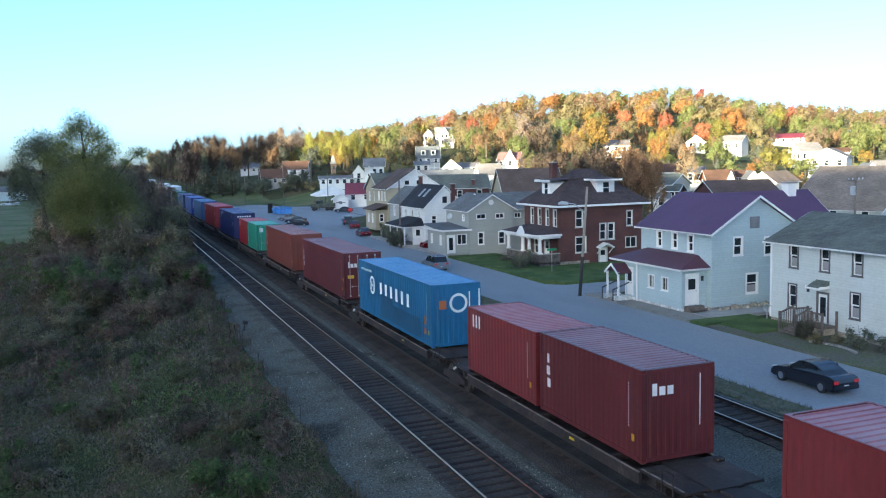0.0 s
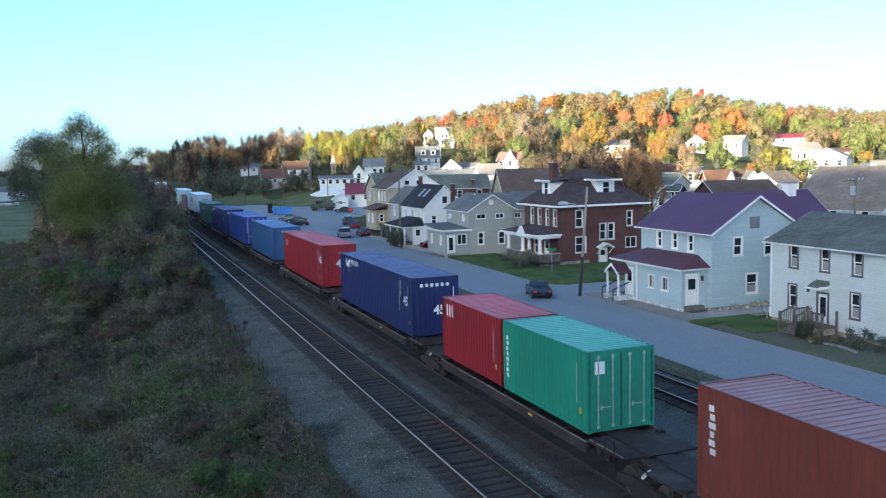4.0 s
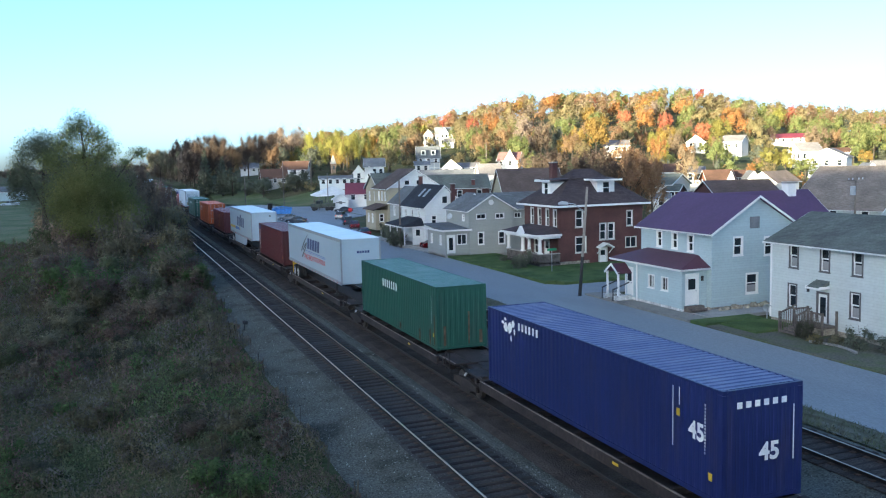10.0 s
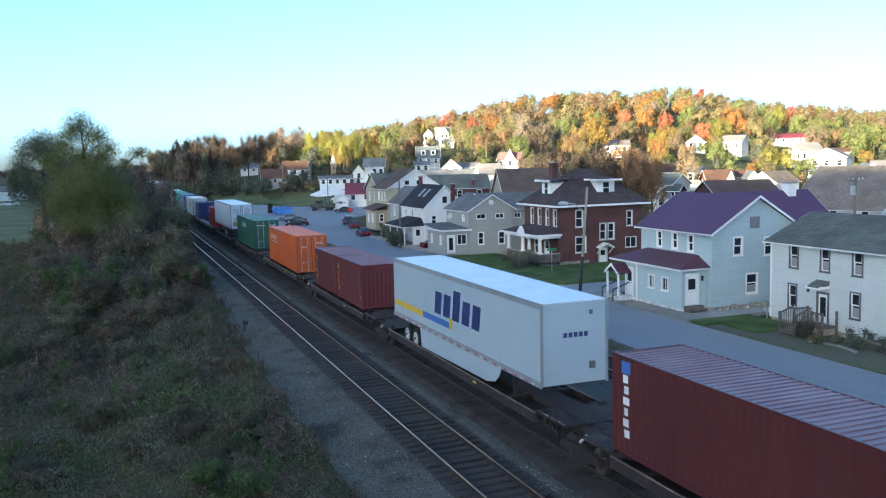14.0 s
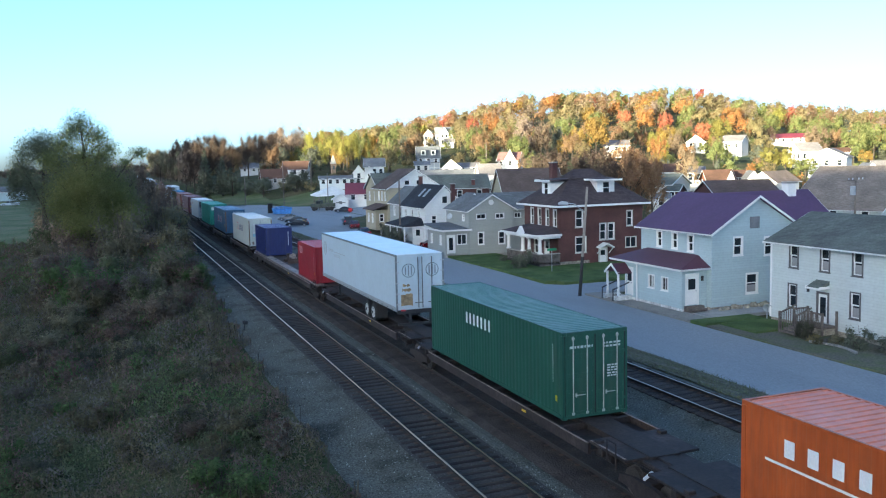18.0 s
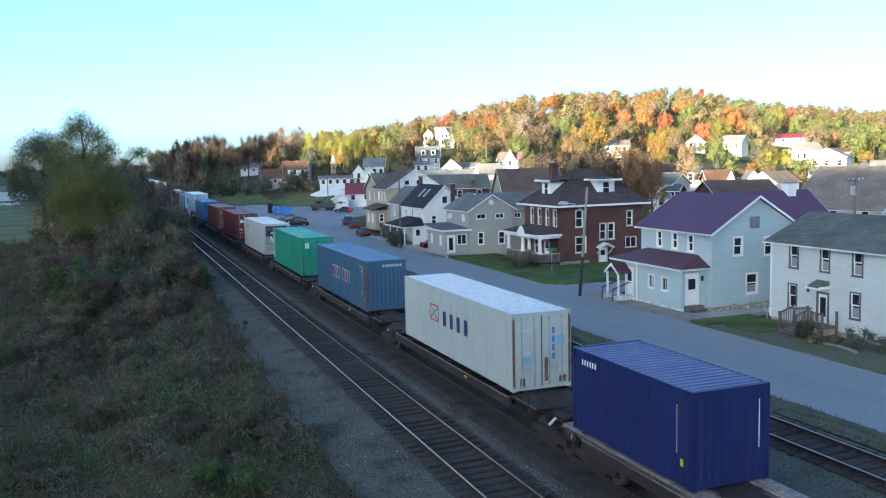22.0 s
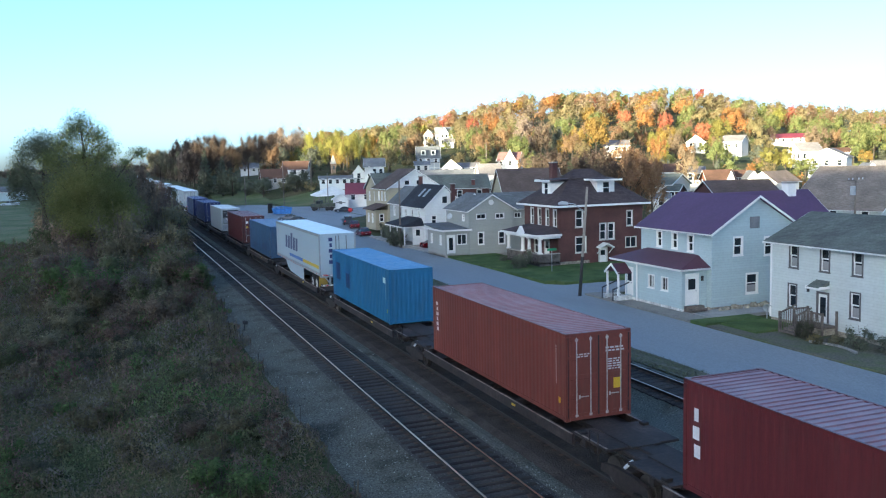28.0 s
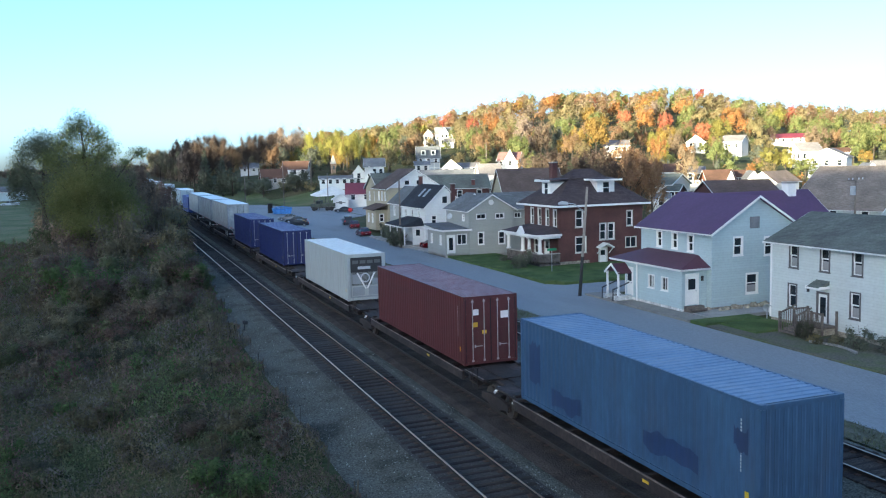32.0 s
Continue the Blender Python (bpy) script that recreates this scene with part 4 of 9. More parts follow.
def big_navy(s):
    c = container(s, 13.716, HC, P_NAVY, "long navy blue shipping container with white numbers")
    part("lettering", letters(11.15, 9.5, 2.42, 2.69, 6, gap=0.1), mark_white, c, "white company name as plain shapes")
    e, r = bmesh.new(), random.Random(4)
    for y, z, w, h in ((12.35, 2.52, 0.3, 0.2), (12.1, 2.36, 0.44, 0.4), (11.78, 2.4, 0.46, 0.5), (11.5, 2.56, 0.3, 0.36), (11.66, 2.02, 0.16, 0.34), (11.38, 2.3, 0.2, 0.3), (12.12, 2.66, 0.24, 0.14)):
        e.faces.new([e.verts.new((-1.223 - 0.001 * len(e.faces), y - w * r.uniform(0.3, 0.52) * math.cos(k), z + h * r.uniform(0.3, 0.52) * math.sin(k))) for k in (0.3, 1.3, 2.3, 3.4, 4.5, 5.5)])
    part("emblem", e, mark_white, c, "white rearing emblem as a plain shape")
    part("patch", quads((1.66, 1.8, 1.85, 2.05)), mark_yellow, c)
    wording("45", 0.62, on_flank(0.98, 1.45), mark_white, c, label="white number 45")
    wording("45", 0.62, on_end(0.2, 1.05), mark_white, c, label="white number 45")
    part("lettering", quads(*[(-0.8 + k * 0.27, -0.64 + k * 0.27, 2.42, 2.58) for k in range(6)], end=True), mark_white, c, "white company name as plain shapes")
    part("stripe", quads((1.93, 1.97, 1.0, 2.6), (1.66, 1.7, 2.15, 2.62)), mark_white, c)
    part("stripe", quads((0.92, 0.96, 0.95, 2.35), end=True), mark_white, c)


big_navy(102.35)
c = container(121.2, 13.716, HC, P_RED, "long bright red shipping container with white numbers", smooth=True)
part("lettering", letters(12.9, 11.9, 1.9, 2.4, 3), mark_white, c, "white name as plain shapes")
wording("45", 0.72, on_flank(0.46, 1.63), mark_white, c, label="white number 45")
wording("45", 0.72, on_end(0.12, 1.35), mark_white, c, label="white number 45")
part("stripe", quads((1.25, 1.29, 1.16, 2.46), (1.0, 1.04, 2.08, 2.44)), mark_white, c)
part("stripe", quads((0.82, 0.87, 1.0, 2.28), end=True), mark_white, c)
part("patch", quads((1.0, 1.2, 0.42, 0.8)), mark_yellow, c)
part("patch", quads((0.48, 0.7, 0.27, 0.62), (0.02, 0.2, 2.2, 2.36), end=True), mark_yellow, c)
c = container(139.85, 12.192, HC, P_MIDBLUE, "mid blue weathered shipping container with ribbed ends")
part("lettering", quads(*[(-0.5 + k * 0.17, -0.39 + k * 0.17, 2.45, 2.6) for k in range(9)], end=True), mark_faint, c)
c = container(157.3, 12.192, HC, P_BLUE, "royal blue shipping container with bar-locked doors", doors=True)
part("lettering", upright(11.4, 0.7, 2.65, 8, 0.26), mark_white, c, "white upright name as plain shapes")
part("lettering", [rows_of_writing(-0.95, -0.82, 1.2, 2.4, 7), rows_of_writing(0.35, 0.95, 2.1, 2.45, 4), rows_of_writing(0.4, 0.7, 1.45, 1.95, 6)], mark_faint, c, "lines of small white writing as plain bars", "stuff")
big_navy(174.3)
c = container(193.7, 12.192, HC, P_GREEN, "dark green rust-streaked shipping container with a white name")
part("lettering", letters(8.2, 5.6, 1.95, 2.35, 7), mark_white, c, "white company name as plain shapes")

rust = surface("rust_stain", (0.16, 0.09, 0.06), rough=0.9, var=0.3, fine=5.0)
for k, (y, z0, z1) in enumerate(((0.25, 0.2, 1.6), (0.8, 0.15, 0.9), (2.2, 0.15, 0.6), (5.1, 0.15, 0.5))):
    part("rust_streak", blot(y, y + 0.12 + 0.05 * k, z0, z1, 20 + k), rust, c, "brown rust streak")
part("rust_streak", quads((-0.9, -0.78, 0.2, 1.1), (0.3, 0.38, 0.2, 1.7), (0.85, 1.0, 0.2, 0.8), end=True), rust, c, "brown rust streak")

SWOOSH = "white box trailer with a dark blue name and grey swoosh"
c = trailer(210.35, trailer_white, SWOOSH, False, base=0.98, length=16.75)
part("lettering", letters(9.9, 5.95, 2.66, 3.44, 5, gap=-0.36, slant=-0.3, x=-1.298), mark_navy, c, "dark blue slanted name as plain shapes")
wording("TRADE SHOW", 0.49, on_flank(9.38, 1.88, -1.3), mark_red, c, label="red words on the flank")
part("lettering", quads(*[(7.55 - k * 0.29, 7.72 - k * 0.29, 1.93, 2.27) for k in range(12)], x=-1.298), mark_red, c, "red telephone number as plain bars")
for k, pts in enumerate(([(12.0, 2.38), (11.15, 2.96), (10.27, 3.41), (9.45, 3.74), (10.01, 3.42), (10.66, 3.04), (11.85, 2.22)], [(11.45, 2.36), (10.66, 2.92), (9.94, 3.12), (9.88, 3.0), (10.52, 2.72)], [(9.9, 3.01), (10.06, 2.8), (11.42, 1.88), (11.83, 1.9), (10.86, 2.48)])):
    b = bmesh.new()
    b.faces.new([b.verts.new((-1.298 - 0.003 * k, y, z)) for y, z in pts])
    bmesh.ops.triangulate(b, faces=b.faces[:], ngon_method="EAR_CLIP")
    part("emblem", b, mark_grey, c, "grey swoosh shape")
for x in (-0.98, 0.98):
    part("mud_flap", boxes((x - 0.3, x + 0.3, 15.5, 15.53, 0.3, 1.2)), mark_yellow, c, "yellow mud flap")
part("stripe", quads((4.2, 10.1, 2.38, 2.41), x=-1.298), mark_blue, c)
part("stripe", quads((4.2, 11.7, 2.47, 2.51), x=-1.298), mark_blue, c)
part("lettering", quads(*[(-0.25 + k * 0.17, -0.12 + k * 0.17, 3.15, 3.3) for k in range(5)], end=True), mark_navy, c, "small dark name as plain shapes")
c = container(230.1, 12.192, HC, P_REDBR, "red-brown steel shipping container with an upright white name")
part("lettering", upright(11.3, 0.5, 2.4, 6, 0.32), mark_white, c, "white upright name as plain shapes")
part("patch", quads((11.25, 11.7, 2.4, 2.75)), mark_blue, c, "small blue and white emblem")


def striped(s, rear_near):
    c = trailer(s, trailer_white, "white box trailer with blue and yellow stripes", rear_near, base=0.88, skirt=True, flap=mark_ochre)
    a, b = (12.3, 7.3) if rear_near else (10.4, 5.1)
    part("lettering", letters(a, b, 2.2, 3.2, 5, gap=-0.3, slant=-0.2, x=-1.298, tall=2), mark_navy, c, "dark blue name as plain shapes")
    if rear_near:
        part("stripe", quads((5.6, 10.6, 1.62, 1.86), x=-1.298), mark_blue, c, "blue stripe")
        part("stripe", quads((0.3, 5.6, 1.62, 1.86), x=-1.298), mark_yellow, c, "yellow stripe")
        part("lettering", quads(*[(-0.62 + 0.06 * (k % 2), -0.34 - 0.05 * (k % 2), 1.98 + k * 0.39, 2.24 + k * 0.39) for k in range(5)], end=True), mark_navy, c, "dark upright name as plain shapes")
    else:
        part("stripe", quads((8.5, 11.8, 1.76, 2.04), x=-1.298), mark_blue, c, "blue stripe")
        part("stripe", quads((11.8, 15.9, 1.76, 2.04), (8.1, 8.5, 1.76, 2.25), x=-1.298), mark_yellow, c, "yellow stripe")
        part("lettering", quads(*[(-0.45 + k * 0.2, -0.3 + k * 0.2, 2.85, 3.02) for k in range(5)], end=True), mark_navy, c, "small dark name as plain shapes")
        part("vent", quads((0.55, 0.7, 3.6, 3.75), (0.55, 0.8, 1.7, 1.95), end=True), mark_grey, c)
    return c


striped(246.6, False)
for s in (269.0, 275.1):
    c = container(s, 6.058, 2.59, P_MAROON, "short dark maroon shipping container with a yellow upright name")
    part("lettering", upright(5.35, 0.4, 2.2, 4, 0.3), mark_yellow, c, "yellow upright name as plain shapes")
c = container(287.7, 12.192, HC, P_ORANGE, "orange shipping container with bar-locked doors", doors=True)
part("lettering", letters(11.0, 8.3, 1.95, 2.35, 4), mark_white, c, "white name as plain shapes")
part("stripe", quads((8.2, 11.4, 1.72, 1.78)), mark_white, c)
part("lettering", [rows_of_writing(0.35, 0.95, 2.2, 2.4, 2), rows_of_writing(0.35, 0.7, 1.6, 2.0, 5), rows_of_writing(-0.85, -0.4, 1.95, 2.1, 2)], mark_faint, c, "lines of small white writing as plain bars", "stuff")
c = container(308.4, 12.192, HC, P_GREEN, "dark green shipping container with a white name and doors", doors=True)
part("lettering", letters(8.2, 5.6, 1.9, 2.35, 7), mark_white, c, "white company name as plain shapes")
part("lettering", [rows_of_writing(-0.95, -0.1, 2.35, 2.5, 1), rows_of_writing(0.3, 0.95, 2.3, 2.52, 2), rows_of_writing(0.45, 0.85, 1.3, 1.75, 5)], mark_faint, c, "lines of small white writing as plain bars", "stuff")
c = trailer(325.5, trailer_old, "plain dull white box trailer with stained doors", True, base=1.05, edge=trailer_edge, axle=4.35)
ghost_dark = surface("lightened_door_print", (0.2, 0.24, 0.27), rough=0.6, var=0.15, bump=0)
ghost = surface("ghost_of_lettering", (0.36, 0.39, 0.41), rough=0.6, var=0.1, bump=0)
for x in (-0.62, 0.66):
    for r, y, m in ((0.36, -0.006, ghost_dark), (0.31, -0.009, trailer_old)):
        e = bmesh.new()
        bmesh.ops.create_circle(e, cap_ends=True, segments=24, radius=r, matrix=on_end(x, 3.25, y))
        part("emblem", e, m, c, "faint ring emblem")
    part("emblem", boxes(*[(x + k - 0.035, x + k + 0.035, -0.013, -0.011, 3.25 - v, 3.25 + v) for k, v in ((-0.16, 0.22), (0.0, 0.27), (0.16, 0.22))]), ghost_dark, c, "faint bars of an emblem")
part("lettering", letters(14.3, 12.95, 3.03, 3.22, 9, x=-1.298), ghost, c, "faded name as plain bars")
part("lettering", letters(12.9, 11.3, 2.78, 2.96, 10, x=-1.298), ghost, c, "faded name as plain bars")
part("stripe", quads((10.0, 12.9, 3.06, 3.1), x=-1.298), ghost, c, "faded thin stripe")
e = bmesh.new()
bmesh.ops.create_circle(e, cap_ends=True, segments=28, radius=0.46, matrix=Matrix.Translation((-1.298, 15.2, 3.13)) @ FLANK)
part("emblem", e, ghost, c, "faded round emblem")
for k in range(3):
    e = bmesh.new()
    box(e, -1.302, -1.299, 14.98 + k * 0.18, 15.06 + k * 0.18, 2.75, 3.5)
    part("bar", e, trailer_old, c)
tan_stain = surface("tan_stain", (0.30, 0.22, 0.13), rough=0.9, var=0.3, fine=5.0)
part("stain", [blot_end(-1.05, -0.42, 1.45, 2.05, 5), blot_end(-0.98, -0.5, 2.2, 2.34, 8), blot_end(-0.95, -0.55, 2.45, 2.56, 9), blot_end(0.62, 1.08, 1.3, 2.4, 6)], tan_stain, c, "rusty brown stains")
c = container(344.15, 6.058, 2.59, P_RED, "short bright red shipping container on a flat car")
part("lettering", letters(5.4, 4.3, 1.75, 2.3, 3), mark_white, c, "white name as plain shapes")
c = container(364.82, 6.058, 2.59, P_NAVY, "short navy blue shipping container on a flat car")
part("lettering", letters(5.5, 4.6, 2.15, 2.32, 6), mark_white, c, "white name as plain shapes")
part("stripe", quads((0.85, 0.89, 0.9, 2.2), end=True), mark_white, c)
c = container(375.3, 12.192, HC, P_PALE, "pale grey shipping container with a dark blue name and rusty doors", doors=True)
part("lettering", letters(7.2, 4.0, 1.3, 1.95, 4), mark_navy, c, "dark blue name as plain shapes")
part("emblem", quads((7.5, 8.6, 1.35, 2.1), x=-1.223), mark_red, c, "red square emblem")
part("emblem", quads((7.57, 8.53, 1.42, 2.03), x=-1.225), P_PALE, c)
for za, zb in ((1.42, 2.03), (2.03, 1.42)):
    b = bmesh.new()
    b.faces.new([b.verts.new((-1.227, y, z)) for y, z in ((8.53, za), (8.53, za + 0.07), (7.57, zb), (7.57, zb - 0.07))])
    part("emblem", b, mark_grey, c, "crossed bars of an emblem")
part("lettering", quads(*[(0.42, 0.54, 1.1 + k * 0.32, 1.34 + k * 0.32) for k in range(4)], end=True), mark_blue, c, "upright blue name as plain bars")
part("stain", [blot_end(-1.2, -1.1, 0.2, 2.7, 11), blot_end(1.1, 1.2, 0.2, 2.7, 12), blot_end(-0.9, -0.7, 0.15, 0.5, 13), blot_end(0.1, 0.25, 0.3, 1.2, 14), blot_end(0.7, 1.0, 0.2, 0.45, 15)], rust, c, "brown rust along the door frame")
part("patch", [blot_end(-0.8, -0.4, 1.0, 1.3, 16), blot_end(0.6, 0.95, 1.6, 2.0, 17)], mark_teal, c, "faded pale blue patch")
part("patch", quads((-0.8, -0.5, 1.35, 1.5), (-0.85, -0.4, 2.2, 2.3), (0.7, 1.0, 0.6, 0.8), end=True), mark_faint, c)
c = container(394.5, 12.192, HC, P_WORN, "steel blue shipping container with a bold white-edged name")
for y, w, m in ((8.05, 0.62, mark_navy), (7.28, 0.56, mark_red), (6.55, 0.5, mark_navy), (5.4, 0.52, mark_navy), (4.66, 0.56, mark_red), (3.82, 0.24, mark_navy)):
    for k, (x, fill, e) in enumerate(((-1.223, mark_white, 0.0), (-1.227, m, 0.055))):
        b = bmesh.new()
        b.faces.new([b.verts.new((x, y - v * 0.2 - u, 1.2 + v * 0.76)) for u, v in ((e, e), (w - e, e), (w - e, 1 - e), (e, 1 - e))])
        part("lettering", b, fill, c, "white edge of a bold letter" if k == 0 else "bold letter as a plain shape")
part("lettering", quads(*[(1.2 - k * 0.16, 1.3 - k * 0.16, 2.42, 2.56) for k in range(6)], (0.5, 0.95, 2.2, 2.3), (0.6, 0.8, 2.0, 2.1)), mark_faint, c, "small white code as plain bars")
part("patch", quads((0.75, 1.0, 0.85, 1.12)), mark_yellow, c, "yellow label")
part("stain", [blot(0.02, 0.14, 0.3, 2.7, 31), blot_end(-1.2, -1.08, 0.2, 2.7, 32)], rust, c, "brown rust on the corner post")
part("lettering", quads(*[(-0.2 + k * 0.15, -0.1 + k * 0.15, 2.5, 2.65) for k in range(8)], end=True), mark_faint, c)
c = container(411.9, 12.192, HC, P_JADE, "jade green shipping container with bar-locked doors", doors=True, bars=bar_jade)
part("panel", quads((11.35, 11.8, 0.4, 2.6)), mark_white, c, "white upright panel")
part("lettering", upright(11.45, 0.6, 2.4, 8, 0.24, -1.226), mark_navy, c, "dark upright name as plain shapes")
part("patch", quads((-0.95, -0.65, 2.1, 2.5), end=True), mark_white, c, "white label")


vent_metal = surface("grimy_unit_metal", (0.16, 0.165, 0.16), rough=0.6, var=0.4, scale=4.0, fine=14.0)


def reefer(s, label):
    """A white insulated container with its cooling unit on the near end."""
    c = container(s, 12.192, HC, P_WHITE, label, smooth=True)
    u = part("cooling_unit", boxes((-1.0, 1.0, -0.004, 0.05, 1.75, 2.68), bevel=0.01), black_iron, c, "black cooling unit grille")
    for x in (-0.7, -0.23, 0.23, 0.7):
        part("fan_cover", boxes((x - 0.18, x + 0.18, -0.03, 0.0, 2.3, 2.5)), mark_grey, u)
    part("maker_plate", boxes((-0.55, 0.25, -0.025, 0.0, 1.95, 2.12)), mark_faint, u, "pale plate")
    part("frame", boxes((-1.05, -0.98, -0.03, 0.02, 0.2, 1.75), (0.98, 1.05, -0.03, 0.02, 0.2, 1.75), (-1.0, 1.0, -0.03, 0.02, 0.2, 0.28)), trailer_alu, c)
    part("recess", boxes((-0.95, 0.95, -0.012, 0.02, 0.95, 1.74)), vent_metal, c, "grey machinery recess")
    for a, b, z0, z1 in ((-0.92, -0.35, 1.05, 1.65), (0.35, 0.92, 0.98, 1.35), (-0.9, -0.15, 0.32, 0.85), (0.1, 0.9, 0.32, 0.85)):
        part("service_panel", boxes((a, b, -0.04, -0.012, z0, z1), bevel=0.012), trailer_alu, c, "grey service panel")
    f = bmesh.new()
    rod(f, (-0.1, -0.06, 1.42), (-0.1, -0.01, 1.42), 0.3, n=20)
    fan = part("compressor_cover", f, mark_faint, c, "round pale fan cover")
    part("fan", rod(bmesh.new(), (-0.1, -0.065, 1.42), (-0.1, -0.058, 1.42), 0.22, n=18), vent_metal, fan)
    part("pipe", rod(rod(bmesh.new(), (-0.6, -0.07, 1.72), (-0.08, -0.07, 0.75), 0.05), (0.5, -0.07, 1.72), (0.02, -0.07, 0.75), 0.05), mark_white, c)
    return c


c = reefer(429.1, "white refrigerated shipping container with a black cooling unit")
part("lettering", letters(11.2, 9.0, 1.95, 2.35, 4), mark_orange, c, "faded red name as plain shapes")
c = container(447.7, 12.192, HC, P_MAROON, "dark maroon shipping container with white doors marks", doors=True)
part("lettering", upright(11.5, 0.9, 2.3, 3, 0.3), mark_white, c, "white upright name as plain shapes")
part("lettering", quads((-0.75, -0.5, 1.9, 2.25), (-0.45, -0.25, 1.9, 2.1), (-0.2, 0.0, 1.9, 2.1), end=True), mark_white, c, "white name as plain shapes")
part("lettering", [rows_of_writing(0.45, 0.95, 1.9, 2.35, 5), rows_of_writing(0.4, 0.9, 1.2, 1.5, 4)], mark_faint, c, "lines of small white writing as plain bars", "stuff")
part("patch", quads((-0.9, -0.5, 1.05, 1.25), end=True), mark_yellow, c)
c = container(466.0, 12.192, HC, P_BROWN, "orange-brown shipping container with bar-locked doors", doors=True)
part("lettering", upright(11.5, 0.95, 2.3, 6, 0.28), mark_white, c, "white upright name as plain shapes")
part("patch", quads((0.55, 0.85, 0.95, 1.3), end=True), mark_yellow, c, "yellow patch")
part("lettering", [rows_of_writing(0.35, 0.8, 1.6, 2.0, 5), rows_of_writing(0.25, 0.95, 2.2, 2.4, 2), rows_of_writing(-0.85, -0.35, 2.1, 2.25, 2)], mark_faint, c, "lines of small white writing as plain bars", "stuff")
c = container(484.75, 12.192, HC, P_SKY, "bright blue shipping container with dark repaint patches")
part("patch", quads((10.2, 11.2, 1.15, 2.2), (8.0, 8.9, 0.85, 1.75)), P_NAVY, c, "darker blue repaint patches")
part("lettering", quads((0.6, 1.1, 2.1, 2.4)), mark_white, c)
striped(500.4, True)
P_BLUEPATCH = paint("dark_blue_repaint", (0.018, 0.04, 0.105))
c = container(520.2, 12.192, HC, P_DULL, "dull blue shipping container with dark repaint patches")
part("patch", [blot(10.7, 11.5, 0.8, 2.2, 1), blot(8.0, 9.9, 0.35, 0.9, 2), blot(2.2, 4.6, 0.6, 1.1, 3), blot(0.4, 0.9, 1.7, 2.2, 4)], P_BLUEPATCH, c, "dark repaint patches")
c = container(537.7, 12.192, HC, P_REDBR, "red-brown shipping container with doors and small labels", doors=True)
part("patch", quads((-0.85, -0.6, 1.6, 1.8), (-0.4, -0.2, 1.3, 1.45), end=True), mark_yellow, c)
part("lettering", quads((-0.8, -0.55, 2.1, 2.35), (0.45, 0.8, 1.9, 2.2), end=True), mark_white, c)
reefer(556.4, "white refrigerated shipping container with its unit on the end")
for s, col, lab in ((577.4, P_NAVY, "navy blue shipping container"), (595.0, P_NAVY, "navy blue shipping container")):
    container(s, 12.192, HC, col, lab + " with bar-locked doors", doors=True)
trailer_dull = surface("weathered_trailer_skin", (0.36, 0.39, 0.39), rough=0.5, var=0.16, scale=0.7, fine=3.0, bump=0.04)
for k in range(3):
    trailer(612.4 + k * 18.4, trailer_dull, "plain white box trailer on a rail car", True, base=0.98)
for k in range(15):
    s = 668.5 + k * 17.4
    if k % 3 == 1:
        trailer(s - 1.5, trailer_white, "plain white box trailer on a rail car", True, base=0.98)
    else:
        container(s, 12.192, HC, (P_BLUE, P_REDBR, P_WHITE, P_BROWN, P_STEEL)[k % 5], "steel shipping container far along the train", codes=False)

# the cars under it, joint to joint
joints = (-1.1, 17.3, 34.3, 50.7, 66.6, 83.25, 100.45, 118.9, 137.5, 154.5, 171.9, 190.9, 208.1, 228.2, 244.5, 265.9, 284.5, 304.1, 323.0, 342.7)
for a, b in zip(joints, joints[1:]):
    rail_car(a, b)
rail_car(342.9, 372.4, flat=True)
joints = (372.8, 391.0, 409.3, 426.6, 444.5, 462.9, 481.4, 498.5, 518.4, 535.1, 553.2, 573.0, 592.3, 610.0, 629.6, 648.0, 666.0)
for a, b in zip(joints, joints[1:]):
    rail_car(a, b)
for k in range(15):
    rail_car(666.0 + k * 17.4, 683.4 + k * 17.4, last=k == 14)
# ---------- houses ----------
def siding(name, c, rough=0.6):
    return surface(name, c, rough=rough, var=0.04, scale=0.5, fine=5.0, bump=0.4, dist=0.015, pattern=("board", 7.3, 0.16, 0.012, 0.87), spec=0.3)


blue_siding = siding("pale_blue_siding", (0.40, 0.50, 0.525))
white_siding = siding("white_siding", (0.53, 0.572, 0.56))
bright_siding = siding("bright_white_siding", (0.7, 0.72, 0.71))
grey_siding = siding("grey_siding", (0.35, 0.36, 0.335))
tan_siding = siding("tan_siding", (0.38, 0.335, 0.24))
cream_siding = siding("cream_siding", (0.5, 0.47, 0.4))
sash_cream = surface("cream_sash_paint", (0.5, 0.5, 0.45), rough=0.6, var=0.08)
dark_rubble = surface("dark_rubble_stone", (0.11, 0.095, 0.085), rough=0.95, var=0.3, scale=2.5, fine=9.0, bump=0.7, dist=0.05)
brick_mat = surface("red_brick", (0.112, 0.047, 0.042), rough=0.9, var=0.2, scale=0.5, fine=14.0, bump=0.4, dist=0.01, pattern=("brick", 0.175, 0.06, 0.008, 0.9))
stone_base = surface("rubble_foundation", (0.33, 0.29, 0.23), rough=0.9, var=0.3, scale=2.5, fine=9.0, bump=0.7, dist=0.05)
white_base = surface("whitewashed_foundation", (0.6, 0.6, 0.57), rough=0.9, var=0.22, scale=3.0, fine=9.0, bump=0.6, dist=0.04)


def shingles(name, c):
    return surface(name, c, rough=0.9, var=0.16, scale=0.35, fine=10.0, bump=0.35, dist=0.02, pattern=("shingle", 0.35, 0.12, 0.008, 0.75), spec=0.2)


